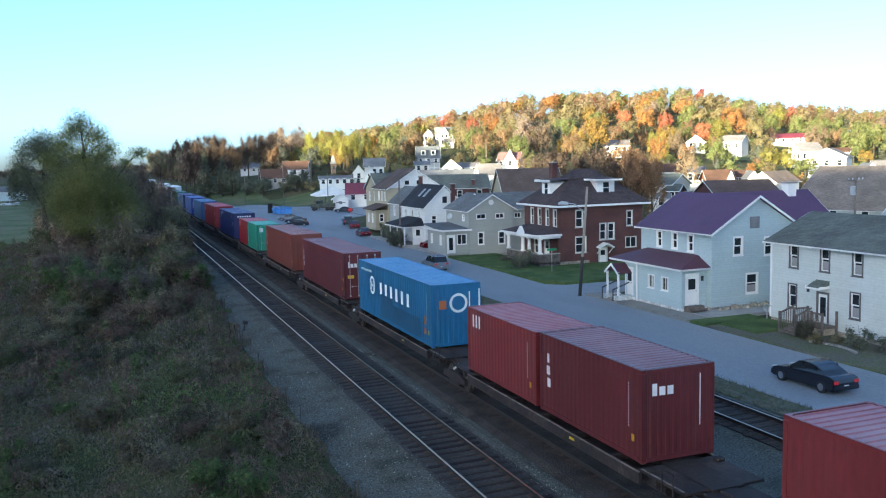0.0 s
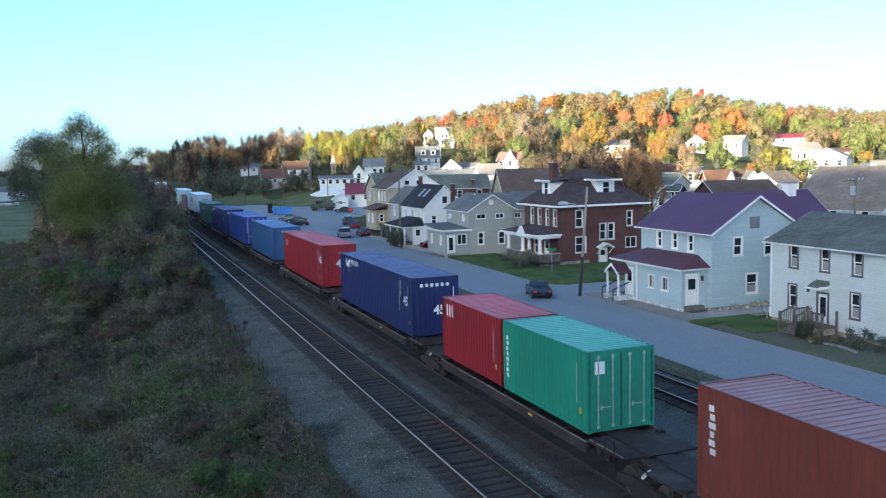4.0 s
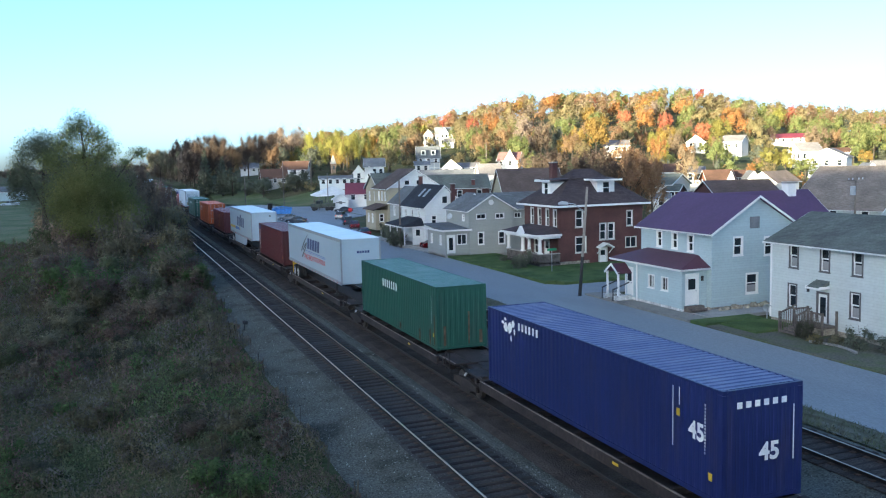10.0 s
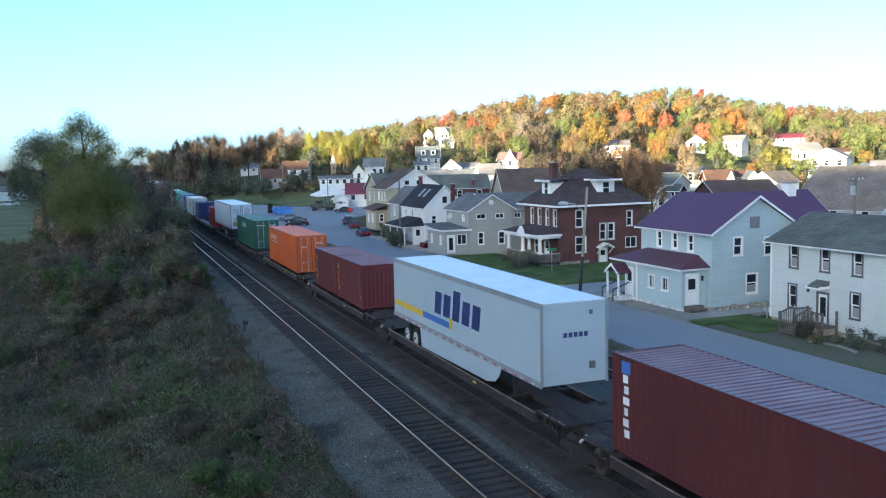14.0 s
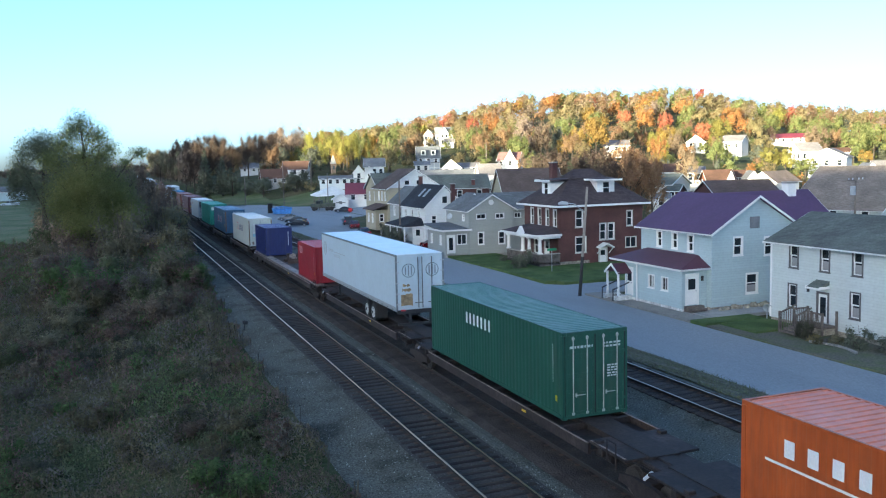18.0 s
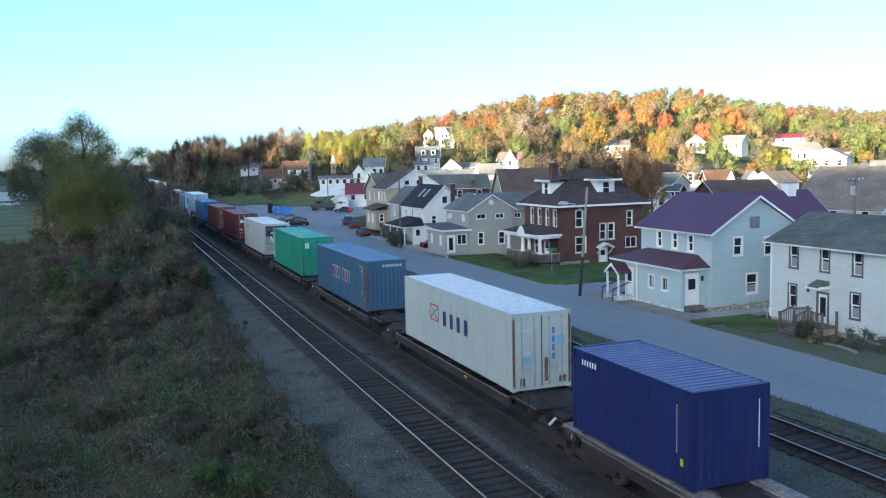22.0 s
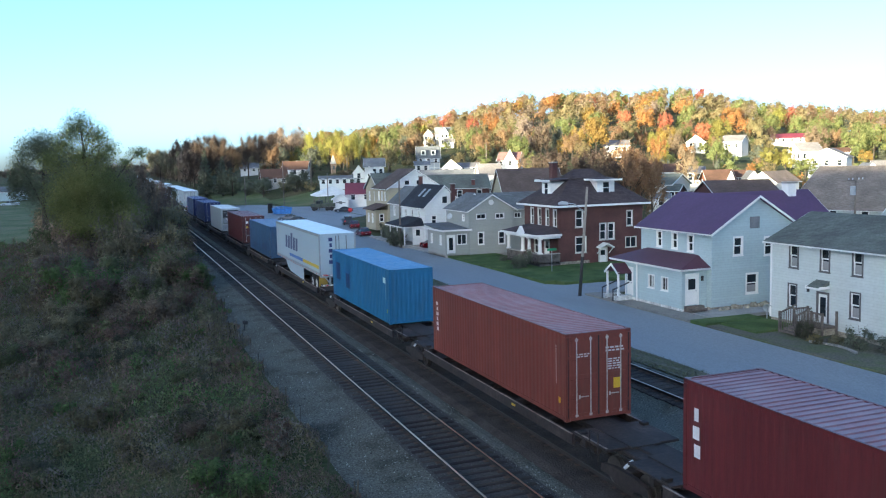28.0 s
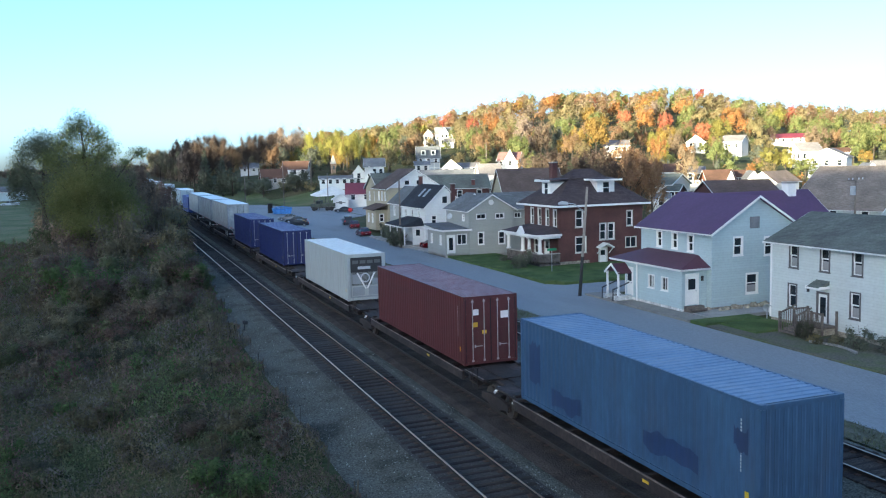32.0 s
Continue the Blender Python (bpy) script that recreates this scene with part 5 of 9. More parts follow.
purple_roof = surface("purple_metal_roof", (0.092, 0.045, 0.098), rough=0.6, var=0.08, scale=0.5, fine=5.0, bump=0.1)
plum_roof = surface("plum_metal_roof", (0.085, 0.028, 0.045), rough=0.6, var=0.1, scale=0.5, fine=5.0, bump=0.1)
green_roof = shingles("grey_green_shingles", (0.15, 0.165, 0.147))
slate_roof = shingles("dark_slate_shingles", (0.04, 0.045, 0.055))
brown_roof = shingles("brown_shingles", (0.135, 0.1, 0.086))
grey_roof = shingles("grey_shingles", (0.17, 0.18, 0.185))
maroon_roof = shingles("dark_maroon_shingles", (0.085, 0.067, 0.07))
red_roof = surface("red_metal_roof", (0.2, 0.035, 0.045), rough=0.45, var=0.1)
pale_roof = shingles("pale_roof", (0.27, 0.25, 0.24))
dark_trim = surface("brown_trim", (0.1, 0.095, 0.095), rough=0.6, var=0.1)
blind_mat = surface("window_blind", (0.26, 0.26, 0.26), rough=0.9, var=0.08)
vent_grey = surface("dull_grey_vent", (0.17, 0.175, 0.19), rough=0.7, var=0.15)
wood_grey = surface("weathered_wood", (0.16, 0.13, 0.11), rough=0.9, var=0.25, scale=3, fine=20, bump=0.4)
inside_mat = surface("dim_interior", (0.05, 0.048, 0.045), rough=0.95)


def wall_mesh(run, z0, z1, holes, thick, gable=None):
    """A wall with its openings cut through, along u from 0 to run; the outside lies at w = 0, the inside at w = thick."""
    us = sorted({0.0, run, *[h[0] for h in holes], *[h[1] for h in holes]})
    vs = sorted({z0, z1, *[h[2] for h in holes], *[h[3] for h in holes]})
    bm = bmesh.new()

    def quad(*p):
        bm.faces.new([bm.verts.new(c) for c in p])

    def inside(u, v):
        return any(h[0] < u < h[1] and h[2] < v < h[3] for h in holes)
    for ua, ub in zip(us, us[1:]):
        for va, vb in zip(vs, vs[1:]):
            if not inside((ua + ub) / 2, (va + vb) / 2):
                quad((ua, 0, va), (ub, 0, va), (ub, 0, vb), (ua, 0, vb))
                quad((ub, thick, va), (ua, thick, va), (ua, thick, vb), (ub, thick, vb))
    for a, b, c, d in holes:
        quad((a, 0, c), (a, 0, d), (a, thick, d), (a, thick, c))
        quad((b, 0, d), (b, 0, c), (b, thick, c), (b, thick, d))
        quad((a, 0, d), (b, 0, d), (b, thick, d), (a, thick, d))
        quad((b, 0, c), (a, 0, c), (a, thick, c), (b, thick, c))
    quad((0, thick, z0), (0, 0, z0), (0, 0, z1), (0, thick, z1))
    quad((run, 0, z0), (run, thick, z0), (run, thick, z1), (run, 0, z1))
    if gable:
        at, top = gable
        quad((0, 0, z1), (run, 0, z1), (at, 0, top))
        quad((run, thick, z1), (0, thick, z1), (at, thick, top))
    return bm


SIDES = {"w": lambda x0, x1, y0, y1: (Matrix(((0, 1, 0, x0), (-1, 0, 0, y1), (0, 0, 1, 0), (0, 0, 0, 1))), y1 - y0),   # faces the street
         "s": lambda x0, x1, y0, y1: (Matrix.Translation((x0, y0, 0)), x1 - x0),                                      # faces the near end
         "e": lambda x0, x1, y0, y1: (Matrix(((0, -1, 0, x1), (1, 0, 0, y0), (0, 0, 1, 0), (0, 0, 0, 1))), y1 - y0),
         "n": lambda x0, x1, y0, y1: (Matrix(((-1, 0, 0, x1), (0, -1, 0, y1), (0, 0, 1, 0), (0, 0, 0, 1))), x1 - x0)}


def walls(h, x0, x1, y0, y1, z0, z1, material, openings=(), gables=(), top=0.0, trim=None, thick=0.22):
    """Four walls of a block; openings (side, along, width, sill, height, kind) with along measured in world x or y to their middle."""
    cut = ("s", "n") if "w" in gables or "e" in gables else ("w", "e")
    for side, place in SIDES.items():
        i, j = (thick if side in cut and cut[0] == "s" else 0.0), (thick if side in cut and cut[0] == "w" else 0.0)
        m, run = place(x0 + i, x1 - i, y0 + j, y1 - j)
        holes, fit = [], []
        for sd, at, wd, sill, ht, kind in openings:
            if sd == side:
                u = {"w": y1 - j - at, "s": at - x0 - i, "e": at - y0 - j, "n": x1 - i - at}[side]
                holes.append((u - wd / 2, u + wd / 2, sill, sill + ht))
                fit.append((u, wd, sill, ht, kind))
        g = ((run / 2, top) if side in gables else None)
        ob = part("wall", wall_mesh(run, z0, z1, holes, thick, g), material, h)
        ob.matrix_basis = m
        for u, wd, sill, ht, kind in fit:
            (door_unit if kind.startswith("door") else window_unit)(h, m @ Matrix.Translation((u, 0, sill)), wd, ht, kind, trim or white_paint)
    part("floor_slab", boxes((x0 + 0.25, x1 - 0.25, y0 + 0.25, y1 - 0.25, z0 + 0.02, z0 + 0.1), (x0 + 0.25, x1 - 0.25, y0 + 0.25, y1 - 0.25, z1 - 0.15, z1 - 0.05)), inside_mat, h)


def window_unit(h, m, wd, ht, kind, trim):
    """A sash window: casing proud of the wall, two panes, sill; m is at the middle of its sill on the wall's face."""
    a, t = wd / 2, 0.062
    fr = part("window", boxes((-a - t, -a + 0.02, -0.035, 0.12, -0.03, ht + t), (a - 0.02, a + t, -0.035, 0.12, -0.03, ht + t), (-a + 0.02, a - 0.02, -0.035, 0.12, ht - 0.02, ht + t), (-a + 0.02, a - 0.02, -0.035, 0.12, -0.03, 0.03)), trim, h)
    fr.matrix_basis = m
    sash = white_paint
    if "wide" in kind:
        part("sash", boxes((-0.025, 0.025, 0.03, 0.09, 0.03, ht - 0.02)), sash, fr)
        panes = ((-a, -0.02, 0.03, ht), (0.02, a, 0.03, ht))
    else:
        mid = ht * 0.52
        part("sash", boxes((-a + 0.02, a - 0.02, 0.02, 0.09, mid - 0.03, mid + 0.03), (-a + 0.02, -a + 0.07, 0.03, 0.09, 0.03, mid - 0.03), (a - 0.07, a - 0.02, 0.03, 0.09, 0.03, mid - 0.03), (-a + 0.07, a - 0.07, 0.03, 0.09, 0.03, 0.08)), sash, fr)
        part("sash", boxes((-a + 0.02, -a + 0.07, 0.0, 0.06, mid + 0.03, ht - 0.02), (a - 0.07, a - 0.02, 0.0, 0.06, mid + 0.03, ht - 0.02), (-a + 0.07, a - 0.07, 0.0, 0.06, ht - 0.07, ht - 0.02)), sash, fr)
        panes = ((-a, a, 0.03, mid), (-a, a, mid, ht))
    for x0, x1, z0, z1 in panes:
        part("pane", boxes((x0, x1, 0.10, 0.106, z0, z1)), glass, fr)
    part("sill", boxes((-a - 0.1, a + 0.1, -0.07, 0.02, -0.075, -0.03)), trim, fr)
    if "blind" in kind:
        part("blind", boxes((-a + 0.02, a - 0.02, 0.085, 0.097, 0.05, ht * 0.42)), blind_mat, fr, "pale blind behind the lower pane")


def door_unit(h, m, wd, ht, kind, trim):
    a = wd / 2
    d = part("door", boxes((-a + 0.03, a - 0.03, 0.02, 0.07, 0.02, ht - 0.03)), white_paint, h, "white panel door")
    d.matrix_basis = m
    part("door_frame", boxes((-a - 0.1, -a + 0.02, -0.03, 0.12, 0, ht + 0.1), (a - 0.02, a + 0.1, -0.03, 0.12, 0, ht + 0.1), (-a + 0.02, a - 0.02, -0.03, 0.12, ht - 0.02, ht + 0.1)), trim, d)
    z0, z1 = (0.35, ht - 0.2) if "glass" in kind else (ht * 0.52, ht - 0.25)
    part("pane", boxes((-a + 0.16, a - 0.16, 0.006, 0.02, z0, z1)), glass, d)
    part("door_handle", boxes((a - 0.14, a - 0.10, -0.05, 0.02, ht * 0.45, ht * 0.45 + 0.08)), chrome, d, "metal handle")
    if "glass" not in kind:
        part("panel", boxes((-a + 0.15, -0.04, 0.008, 0.02, 0.2, ht * 0.46), (0.04, a - 0.15, 0.008, 0.02, 0.2, ht * 0.46)), white_paint, d)


def gable_roof(h, x0, x1, y0, y1, ze, zr, axis, roof, over=0.35, trim=None, thick=0.14):
    """Two roof planes with their eaves overhanging, the barge boards and the gutter boards."""
    t = trim or white_paint
    if axis == "y":
        xm, k = (x0 + x1) / 2, (zr - ze) / ((x1 - x0) / 2)
        for xa, sx in ((x0 - over, -1), (x1 + over, 1)):
            zl = ze - k * over
            part("roof", slab(bmesh.new(), [(xa, y0 - over, zl + thick), (xa, y1 + over, zl + thick), (xm, y1 + over, zr + thick), (xm, y0 - over, zr + thick)][::sx], thick), roof, h)
            part("gutter", boxes((xa - 0.07 if sx < 0 else xa + 0.004, xa - 0.004 if sx < 0 else xa + 0.07, y0 - over, y1 + over, zl + 0.02, zl + 0.1)), t, h)
            for yy in (y0 - over - 0.05, y1 + over + 0.004):
                part("barge_board", prism([(xa, zl - 0.03), (xm, zr - 0.03), (xm, zr + thick - 0.02), (xa, zl + thick - 0.02)], "y", yy, yy + 0.046), t, h)
    else:
        ym, k = (y0 + y1) / 2, (zr - ze) / ((y1 - y0) / 2)
        for ya, sy in ((y0 - over, -1), (y1 + over, 1)):
            zl = ze - k * over
            part("roof", slab(bmesh.new(), [(x0 - over, ya, zl + thick), (x1 + over, ya, zl + thick), (x1 + over, ym, zr + thick), (x0 - over, ym, zr + thick)], thick), roof, h)
            part("gutter", boxes((x0 - over, x1 + over, ya - 0.07 if sy < 0 else ya + 0.004, ya - 0.004 if sy < 0 else ya + 0.07, zl + 0.02, zl + 0.1)), t, h)
            for xx in (x0 - over - 0.05, x1 + over + 0.004):
                part("barge_board", prism([(ya, zl - 0.03), (ym, zr - 0.03), (ym, zr + thick - 0.02), (ya, zl + thick - 0.02)], "x", xx, xx + 0.046), t, h)


def hip_roof(h, x0, x1, y0, y1, ze, zr, ridge, roof, over=0.4, thick=0.14, trim=None):
    """Four planes that meet in a short ridge ((xa, ya), (xb, yb))."""
    a, b = (*ridge[0], zr), (*ridge[1], zr)
    x0, x1, y0, y1 = x0 - over, x1 + over, y0 - over, y1 + over
    c = [(x0, y0, ze), (x1, y0, ze), (x1, y1, ze), (x0, y1, ze)]
    if ridge[0][0] == ridge[1][0]:
        planes = ([c[0], c[1], a], [c[1], c[2], b, a], [c[2], c[3], b], [c[3], c[0], a, b])
    else:
        planes = ([c[0], c[1], b, a], [c[1], c[2], b], [c[2], c[3], a, b], [c[3], c[0], a])
    for p in planes:
        part("roof", slab(bmesh.new(), [(x, y, z + thick) for x, y, z in p], thick), roof, h)
    t = trim or white_paint
    part("gutter", boxes((x0 - 0.07, x0 - 0.004, y0, y1, ze - 0.06, ze + 0.12), (x1 + 0.004, x1 + 0.07, y0, y1, ze - 0.06, ze + 0.12), (x0, x1, y0 - 0.07, y0 - 0.004, ze - 0.06, ze + 0.12), (x0, x1, y1 + 0.004, y1 + 0.07, ze - 0.06, ze + 0.12)), t, h)
    part("soffit", boxes((x0 + 0.01, x1 - 0.01, y0 + 0.01, y1 - 0.01, ze - 0.05, ze - 0.004)), t, h)


def chimney(h, x, y, z0, z1, w=0.55, material=None):
    c = part("chimney", boxes((x - w / 2, x + w / 2, y - w / 2, y + w / 2, z0, z1)), material or brick_mat, h)
    part("chimney_cap", boxes((x - w / 2 - 0.06, x + w / 2 + 0.06, y - w / 2 - 0.06, y + w / 2 + 0.06, z1, z1 + 0.12)), concrete_mat, c)


def house(label, group="houses of the town"):
    return thing("house", label, "house", group=group)


# the white house with dark window casings
h = house("white two-storey house with dark window casings and green-grey roof")
W = [("w", 39.24, 0.62, 3.2, 1.36, "window blind"), ("w", 36.9, 0.62, 3.22, 1.36, "window blind"), ("w", 34.65, 0.62, 3.24, 1.36, "window blind"),
     ("w", 39.3, 0.62, 0.86, 1.36, "window"), ("w", 34.75, 0.62, 0.92, 1.38, "window blind"), ("w", 37.0, 0.72, 0.35, 1.62, "door glass")]
walls(h, 36.8, 43.4, 30.9, 41.1, 0.05, 4.62, white_siding, W, ("s", "n"), 6.1, dark_trim)
gable_roof(h, 36.8, 43.4, 30.9, 41.1, 4.62, 6.1, "y", green_roof, 0.32)
part("foundation", boxes((36.84, 43.36, 30.94, 41.06, -0.6, 0.05)), stone_base, h)
part("corner_board", boxes((36.76, 36.8, 41.0, 41.12, 0.05, 4.6)), white_paint, h)
a = part("door_canopy", prism([(36.8, 2.72), (36.05, 2.38), (36.05, 2.3), (36.8, 2.5)], "y", 36.55, 37.5), green_roof, h, "small shingled canopy over the door")
part("canopy_face", boxes((36.0, 36.05, 36.53, 37.52, 2.28, 2.38), (36.05, 36.8, 36.5, 36.545, 2.3, 2.44), (36.05, 36.8, 37.505, 37.55, 2.3, 2.44)), white_paint, a)
part("porch_lamp", boxes((36.68, 36.8, 38.0, 38.1, 1.95, 2.15)), black_iron, h, "small dark wall lamp")
# its front steps and railings
st = thing("porch_steps", "weathered grey wooden porch steps with railings", "steps")
for k in range(4):
    part("tread", boxes((34.6 + k * 0.28, 34.95 + k * 0.28, 36.75, 37.85, -0.12, -0.02 + k * 0.11)), wood_grey, st)
part("landing", boxes((35.72, 36.78, 35.9, 38.0, 0.22, 0.32)), wood_grey, st)
for x, y, z in ((34.6, 36.7, -0.1), (34.6, 37.9, -0.1), (35.7, 36.7, 0.0), (35.7, 38.0, 0.0), (36.7, 38.0, 0.0), (35.7, 35.9, 0.0), (36.7, 35.9, 0.0)):
    part("post", boxes((x - 0.05, x + 0.05, y - 0.05, y + 0.05, -0.15, 1.15 + z)), wood_grey, st)
part("hand_rail", boxes((35.66, 35.74, 35.9, 36.7, 1.02, 1.1)), wood_grey, st)
for y in np.arange(36.0, 36.7, 0.14):
    part("baluster", boxes((35.685, 35.715, y - 0.018, y + 0.018, 0.32, 1.02)), wood_grey, st)
part("hand_rail", boxes((35.74, 36.7, 37.96, 38.04, 1.02, 1.1)), wood_grey, st)
for x in np.arange(35.85, 36.7, 0.14):
    part("baluster", boxes((x - 0.018, x + 0.018, 37.985, 38.015, 0.32, 1.02)), wood_grey, st)
for y in (36.7, 37.9):
    part("hand_rail", prism([(34.6, 0.9), (35.7, 1.25), (35.7, 1.33), (34.6, 0.98)], "y", y - 0.04, y + 0.04), wood_grey, st)
    for x in np.arange(34.75, 35.7, 0.16):
        part("baluster", boxes((x - 0.018, x + 0.018, y - 0.018, y + 0.018, -0.05, 0.9 + (x - 34.6) * 0.32)), wood_grey, st)
part("skirt_stone", boxes((35.9, 36.7, 36.0, 37.9, -0.15, 0.22)), stone_base, st)
d = thing("satellite_dish", "pale grey satellite dish on a short post", "satellite dish")
dm = bmesh.new()
bmesh.ops.create_uvsphere(dm, u_segments=18, v_segments=10, radius=0.36)
bmesh.ops.delete(dm, geom=[v for v in dm.verts if v.co.z > -0.18], context="VERTS")
bmesh.ops.solidify(dm, geom=dm.faces, thickness=0.02)
dd = part("dish", dm, galvanised, d)
dd.matrix_basis = pose(36.7, 41.2, 0.55, 115, 0, -50) @ pose(0, 0, 0.25)
part("post", rod(bmesh.new(), (36.72, 41.28, -0.2), (36.72, 41.28, 0.5), 0.03), galvanised, d)

# the pale blue house with purple roofs
h = house("pale blue clapboard house with purple roofs and low wing")
W = [("w", 50.98, 0.56, 3.48, 1.1, "window"), ("w", 49.22, 0.56, 3.5, 1.1, "window"), ("w", 47.5, 0.56, 3.45, 1.1, "window"),
     ("s", 37.85, 0.68, 3.28, 1.18, "window"), ("s", 40.35, 0.68, 3.15, 1.2, "window"), ("s", 39.0, 0.9, 0.72, 1.3, "window blind")]
walls(h, 35.8, 42.85, 45.3, 53.2, 0.0, 4.85, blue_siding, W, ("s", "n"), 7.0)
gable_roof(h, 35.8, 42.85, 45.3, 53.2, 4.85, 7.0, "y", purple_roof, 0.32)
walls(h, 42.9, 48.0, 47.5, 53.0, 0.0, 4.85, blue_siding, (), ("e",), 6.95)
gable_roof(h, 40.0, 48.0, 47.5, 53.0, 4.9, 6.98, "x", purple_roof, 0.3)
part("foundation", boxes((35.84, 42.8, 45.34, 53.16, -0.6, 0.0)), stone_base, h)
part("attic_vent", boxes((38.78, 39.52, 45.24, 45.32, 4.98, 5.74), *[(38.82, 39.48, 45.22, 45.25, 5.04 + k * 0.11, 5.1 + k * 0.11) for k in range(6)]), vent_grey, h, "grey louvred attic vent")
chimney(h, 46.3, 50.0, 6.2, 7.6, 0.7, white_paint)
W = [("w", 49.1, 0.62, 0.98, 0.84, "window wide"), ("w", 47.58, 0.66, 0.98, 0.84, "window wide"), ("w", 51.75, 0.8, 0.12, 1.9, "door"),
     ("s", 34.62, 0.86, 0.2, 1.95, "door")]
walls(h, 33.85, 35.76, 45.75, 52.3, 0.0, 2.5, blue_siding, W)
part("foundation", boxes((33.82, 35.78, 45.72, 52.33, -0.6, 0.0)), white_base, h)
r = bmesh.new()
slab(r, [(33.5, 45.4, 2.62), (33.5, 53.75, 2.62), (35.79, 52.4, 3.3), (35.79, 46.7, 3.3)], 0.12)
slab(r, [(33.5, 45.4, 2.62), (35.79, 45.4, 2.62), (35.79, 46.7, 3.3)], 0.12)
slab(r, [(33.5, 53.75, 2.62), (35.79, 52.4, 3.3), (35.79, 53.75, 2.62)], 0.12)
part("wing_roof", r, plum_roof, h, "plum-coloured metal roof of the low wing")
part("gutter", boxes((33.42, 33.496, 45.4, 53.75, 2.51, 2.59), (33.5, 35.79, 45.33, 45.396, 2.51, 2.59)), white_paint, h)
part("soffit", boxes((33.5, 35.76, 45.41, 53.74, 2.46, 2.495)), white_paint, h)
part("downpipe", rod(bmesh.new(), (33.78, 50.73, -0.2), (33.78, 50.73, 2.45), 0.05), white_paint, h)
part("wall_lamp", boxes((35.3, 35.42, 45.62, 45.75, 1.75, 2.05)), black_iron, h, "black wall lamp")
for k in range(3):
    part("doorstep", boxes((34.0, 35.3, 44.75 + k * 0.3, 45.72, -0.25 + k * 0.14, -0.1 + k * 0.14)), wood_grey, h, "dark wooden doorstep")
# small gabled entrance at the far end of the wing
part("entrance_roof", slab(slab(bmesh.new(), [(32.7, 51.45, 1.75), (33.84, 51.45, 1.75), (33.84, 52.25, 2.35), (32.7, 52.25, 2.35)], 0.08), [(32.7, 52.25, 2.35), (33.84, 52.25, 2.35), (33.84, 53.05, 1.75), (32.7, 53.05, 1.75)], 0.08), plum_roof, h)
part("entrance_barge", prism([(51.4, 1.62), (52.25, 2.24), (53.1, 1.62), (53.1, 1.76), (52.25, 2.38), (51.4, 1.76)], "x", 32.62, 32.7), white_paint, h)
for y in (51.55, 52.95):
    part("entrance_post", boxes((32.75, 32.87, y - 0.06, y + 0.06, 0.1, 1.8)), white_paint, h)
    part("entrance_block", boxes((32.5, 33.82, y - 0.22, y + 0.22, -0.3, 0.12), bevel=0.03), white_base, h, "whitewashed block beside the steps")
    part("hand_rail", prism([(32.35, 0.55), (33.7, 1.0), (33.7, 1.08), (32.35, 0.63)], "y", y - 0.03, y + 0.03), black_iron, h)
    part("rail_post", boxes((32.35, 32.41, y - 0.03, y + 0.03, -0.2, 0.6)), black_iron, h)
for k in range(2):
    part("entrance_step", boxes((32.7 + k * 0.4, 33.82, 51.8, 52.7, -0.3, -0.08 + k * 0.14)), concrete_mat, h)
# rubble along its side wall, and a garden post
rr = random.Random(4)
for k in range(11):
    x, y, r = 36.2 + k * 0.5 + rr.uniform(-0.15, 0.15), 44.85 + rr.uniform(-0.2, 0.12), rr.uniform(0.14, 0.27)
    e = bmesh.new()
    bmesh.ops.create_icosphere(e, subdivisions=2, radius=r)
    for v in e.verts:
        v.co = Vector((v.co.x * 1.25, v.co.y, v.co.z * 0.8)) * (1 + 0.35 * noise.noise(v.co * 5 + Vector((k, 0, 0)))) + Vector((x, y, -0.1 + r * 0.4))
    solid("boulder", e, stone_base, "rough grey-brown boulder lying against a house wall", "boulder", group="boulders along the wall")
gp = thing("garden_post", "thin dark wooden post beside a house wall", "post", pose(41.0, 44.75, -0.1))
part("post", rod(bmesh.new(), (0, 0, -0.2), (0, 0, 1.35), 0.05, n=8), wood_grey, gp)

# the brick house on the corner
h = house("red brick house with dark hipped roof and columned porch")
W = [("w", y, 0.62, 3.35, 1.65, "window") for y in (76.3, 74.75, 73.15, 71.65)]
W += [("s", 40.95, 0.75, 3.3, 1.6, "window"), ("s", 41.1, 1.1, 0.9, 1.5, "window"), ("s", 43.5, 0.66, 2.0, 1.55, "window"), ("s", 44.4, 0.66, 2.0, 1.55, "window"),
      ("s", 43.5, 0.8, -0.25, 1.5, "door"), ("s", 46.45, 0.6, 3.2, 1.45, "window"), ("s", 46.6, 1.15, 1.15, 0.95, "window wide"),
      ("w", 75.5, 0.8, 0.6, 1.5, "window"), ("w", 73.3, 0.9, 0.2, 2.0, "door")]
walls(h, 38.75, 47.9, 71.0, 78.0, -0.5, 5.3, brick_mat, W, trim=sash_cream)
part("foundation", boxes((38.7, 47.95, 70.95, 78.05, -0.9, -0.5), (38.69, 42.0, 70.94, 70.995, -0.6, 0.15)), stone_base, h)
hip_roof(h, 38.75, 47.9, 71.0, 78.0, 5.3, 8.55, ((42.4, 74.5), (44.4, 74.5)), maroon_roof, 0.55)
chimney(h, 41.6, 77.2, 6.0, 9.3, 0.6)
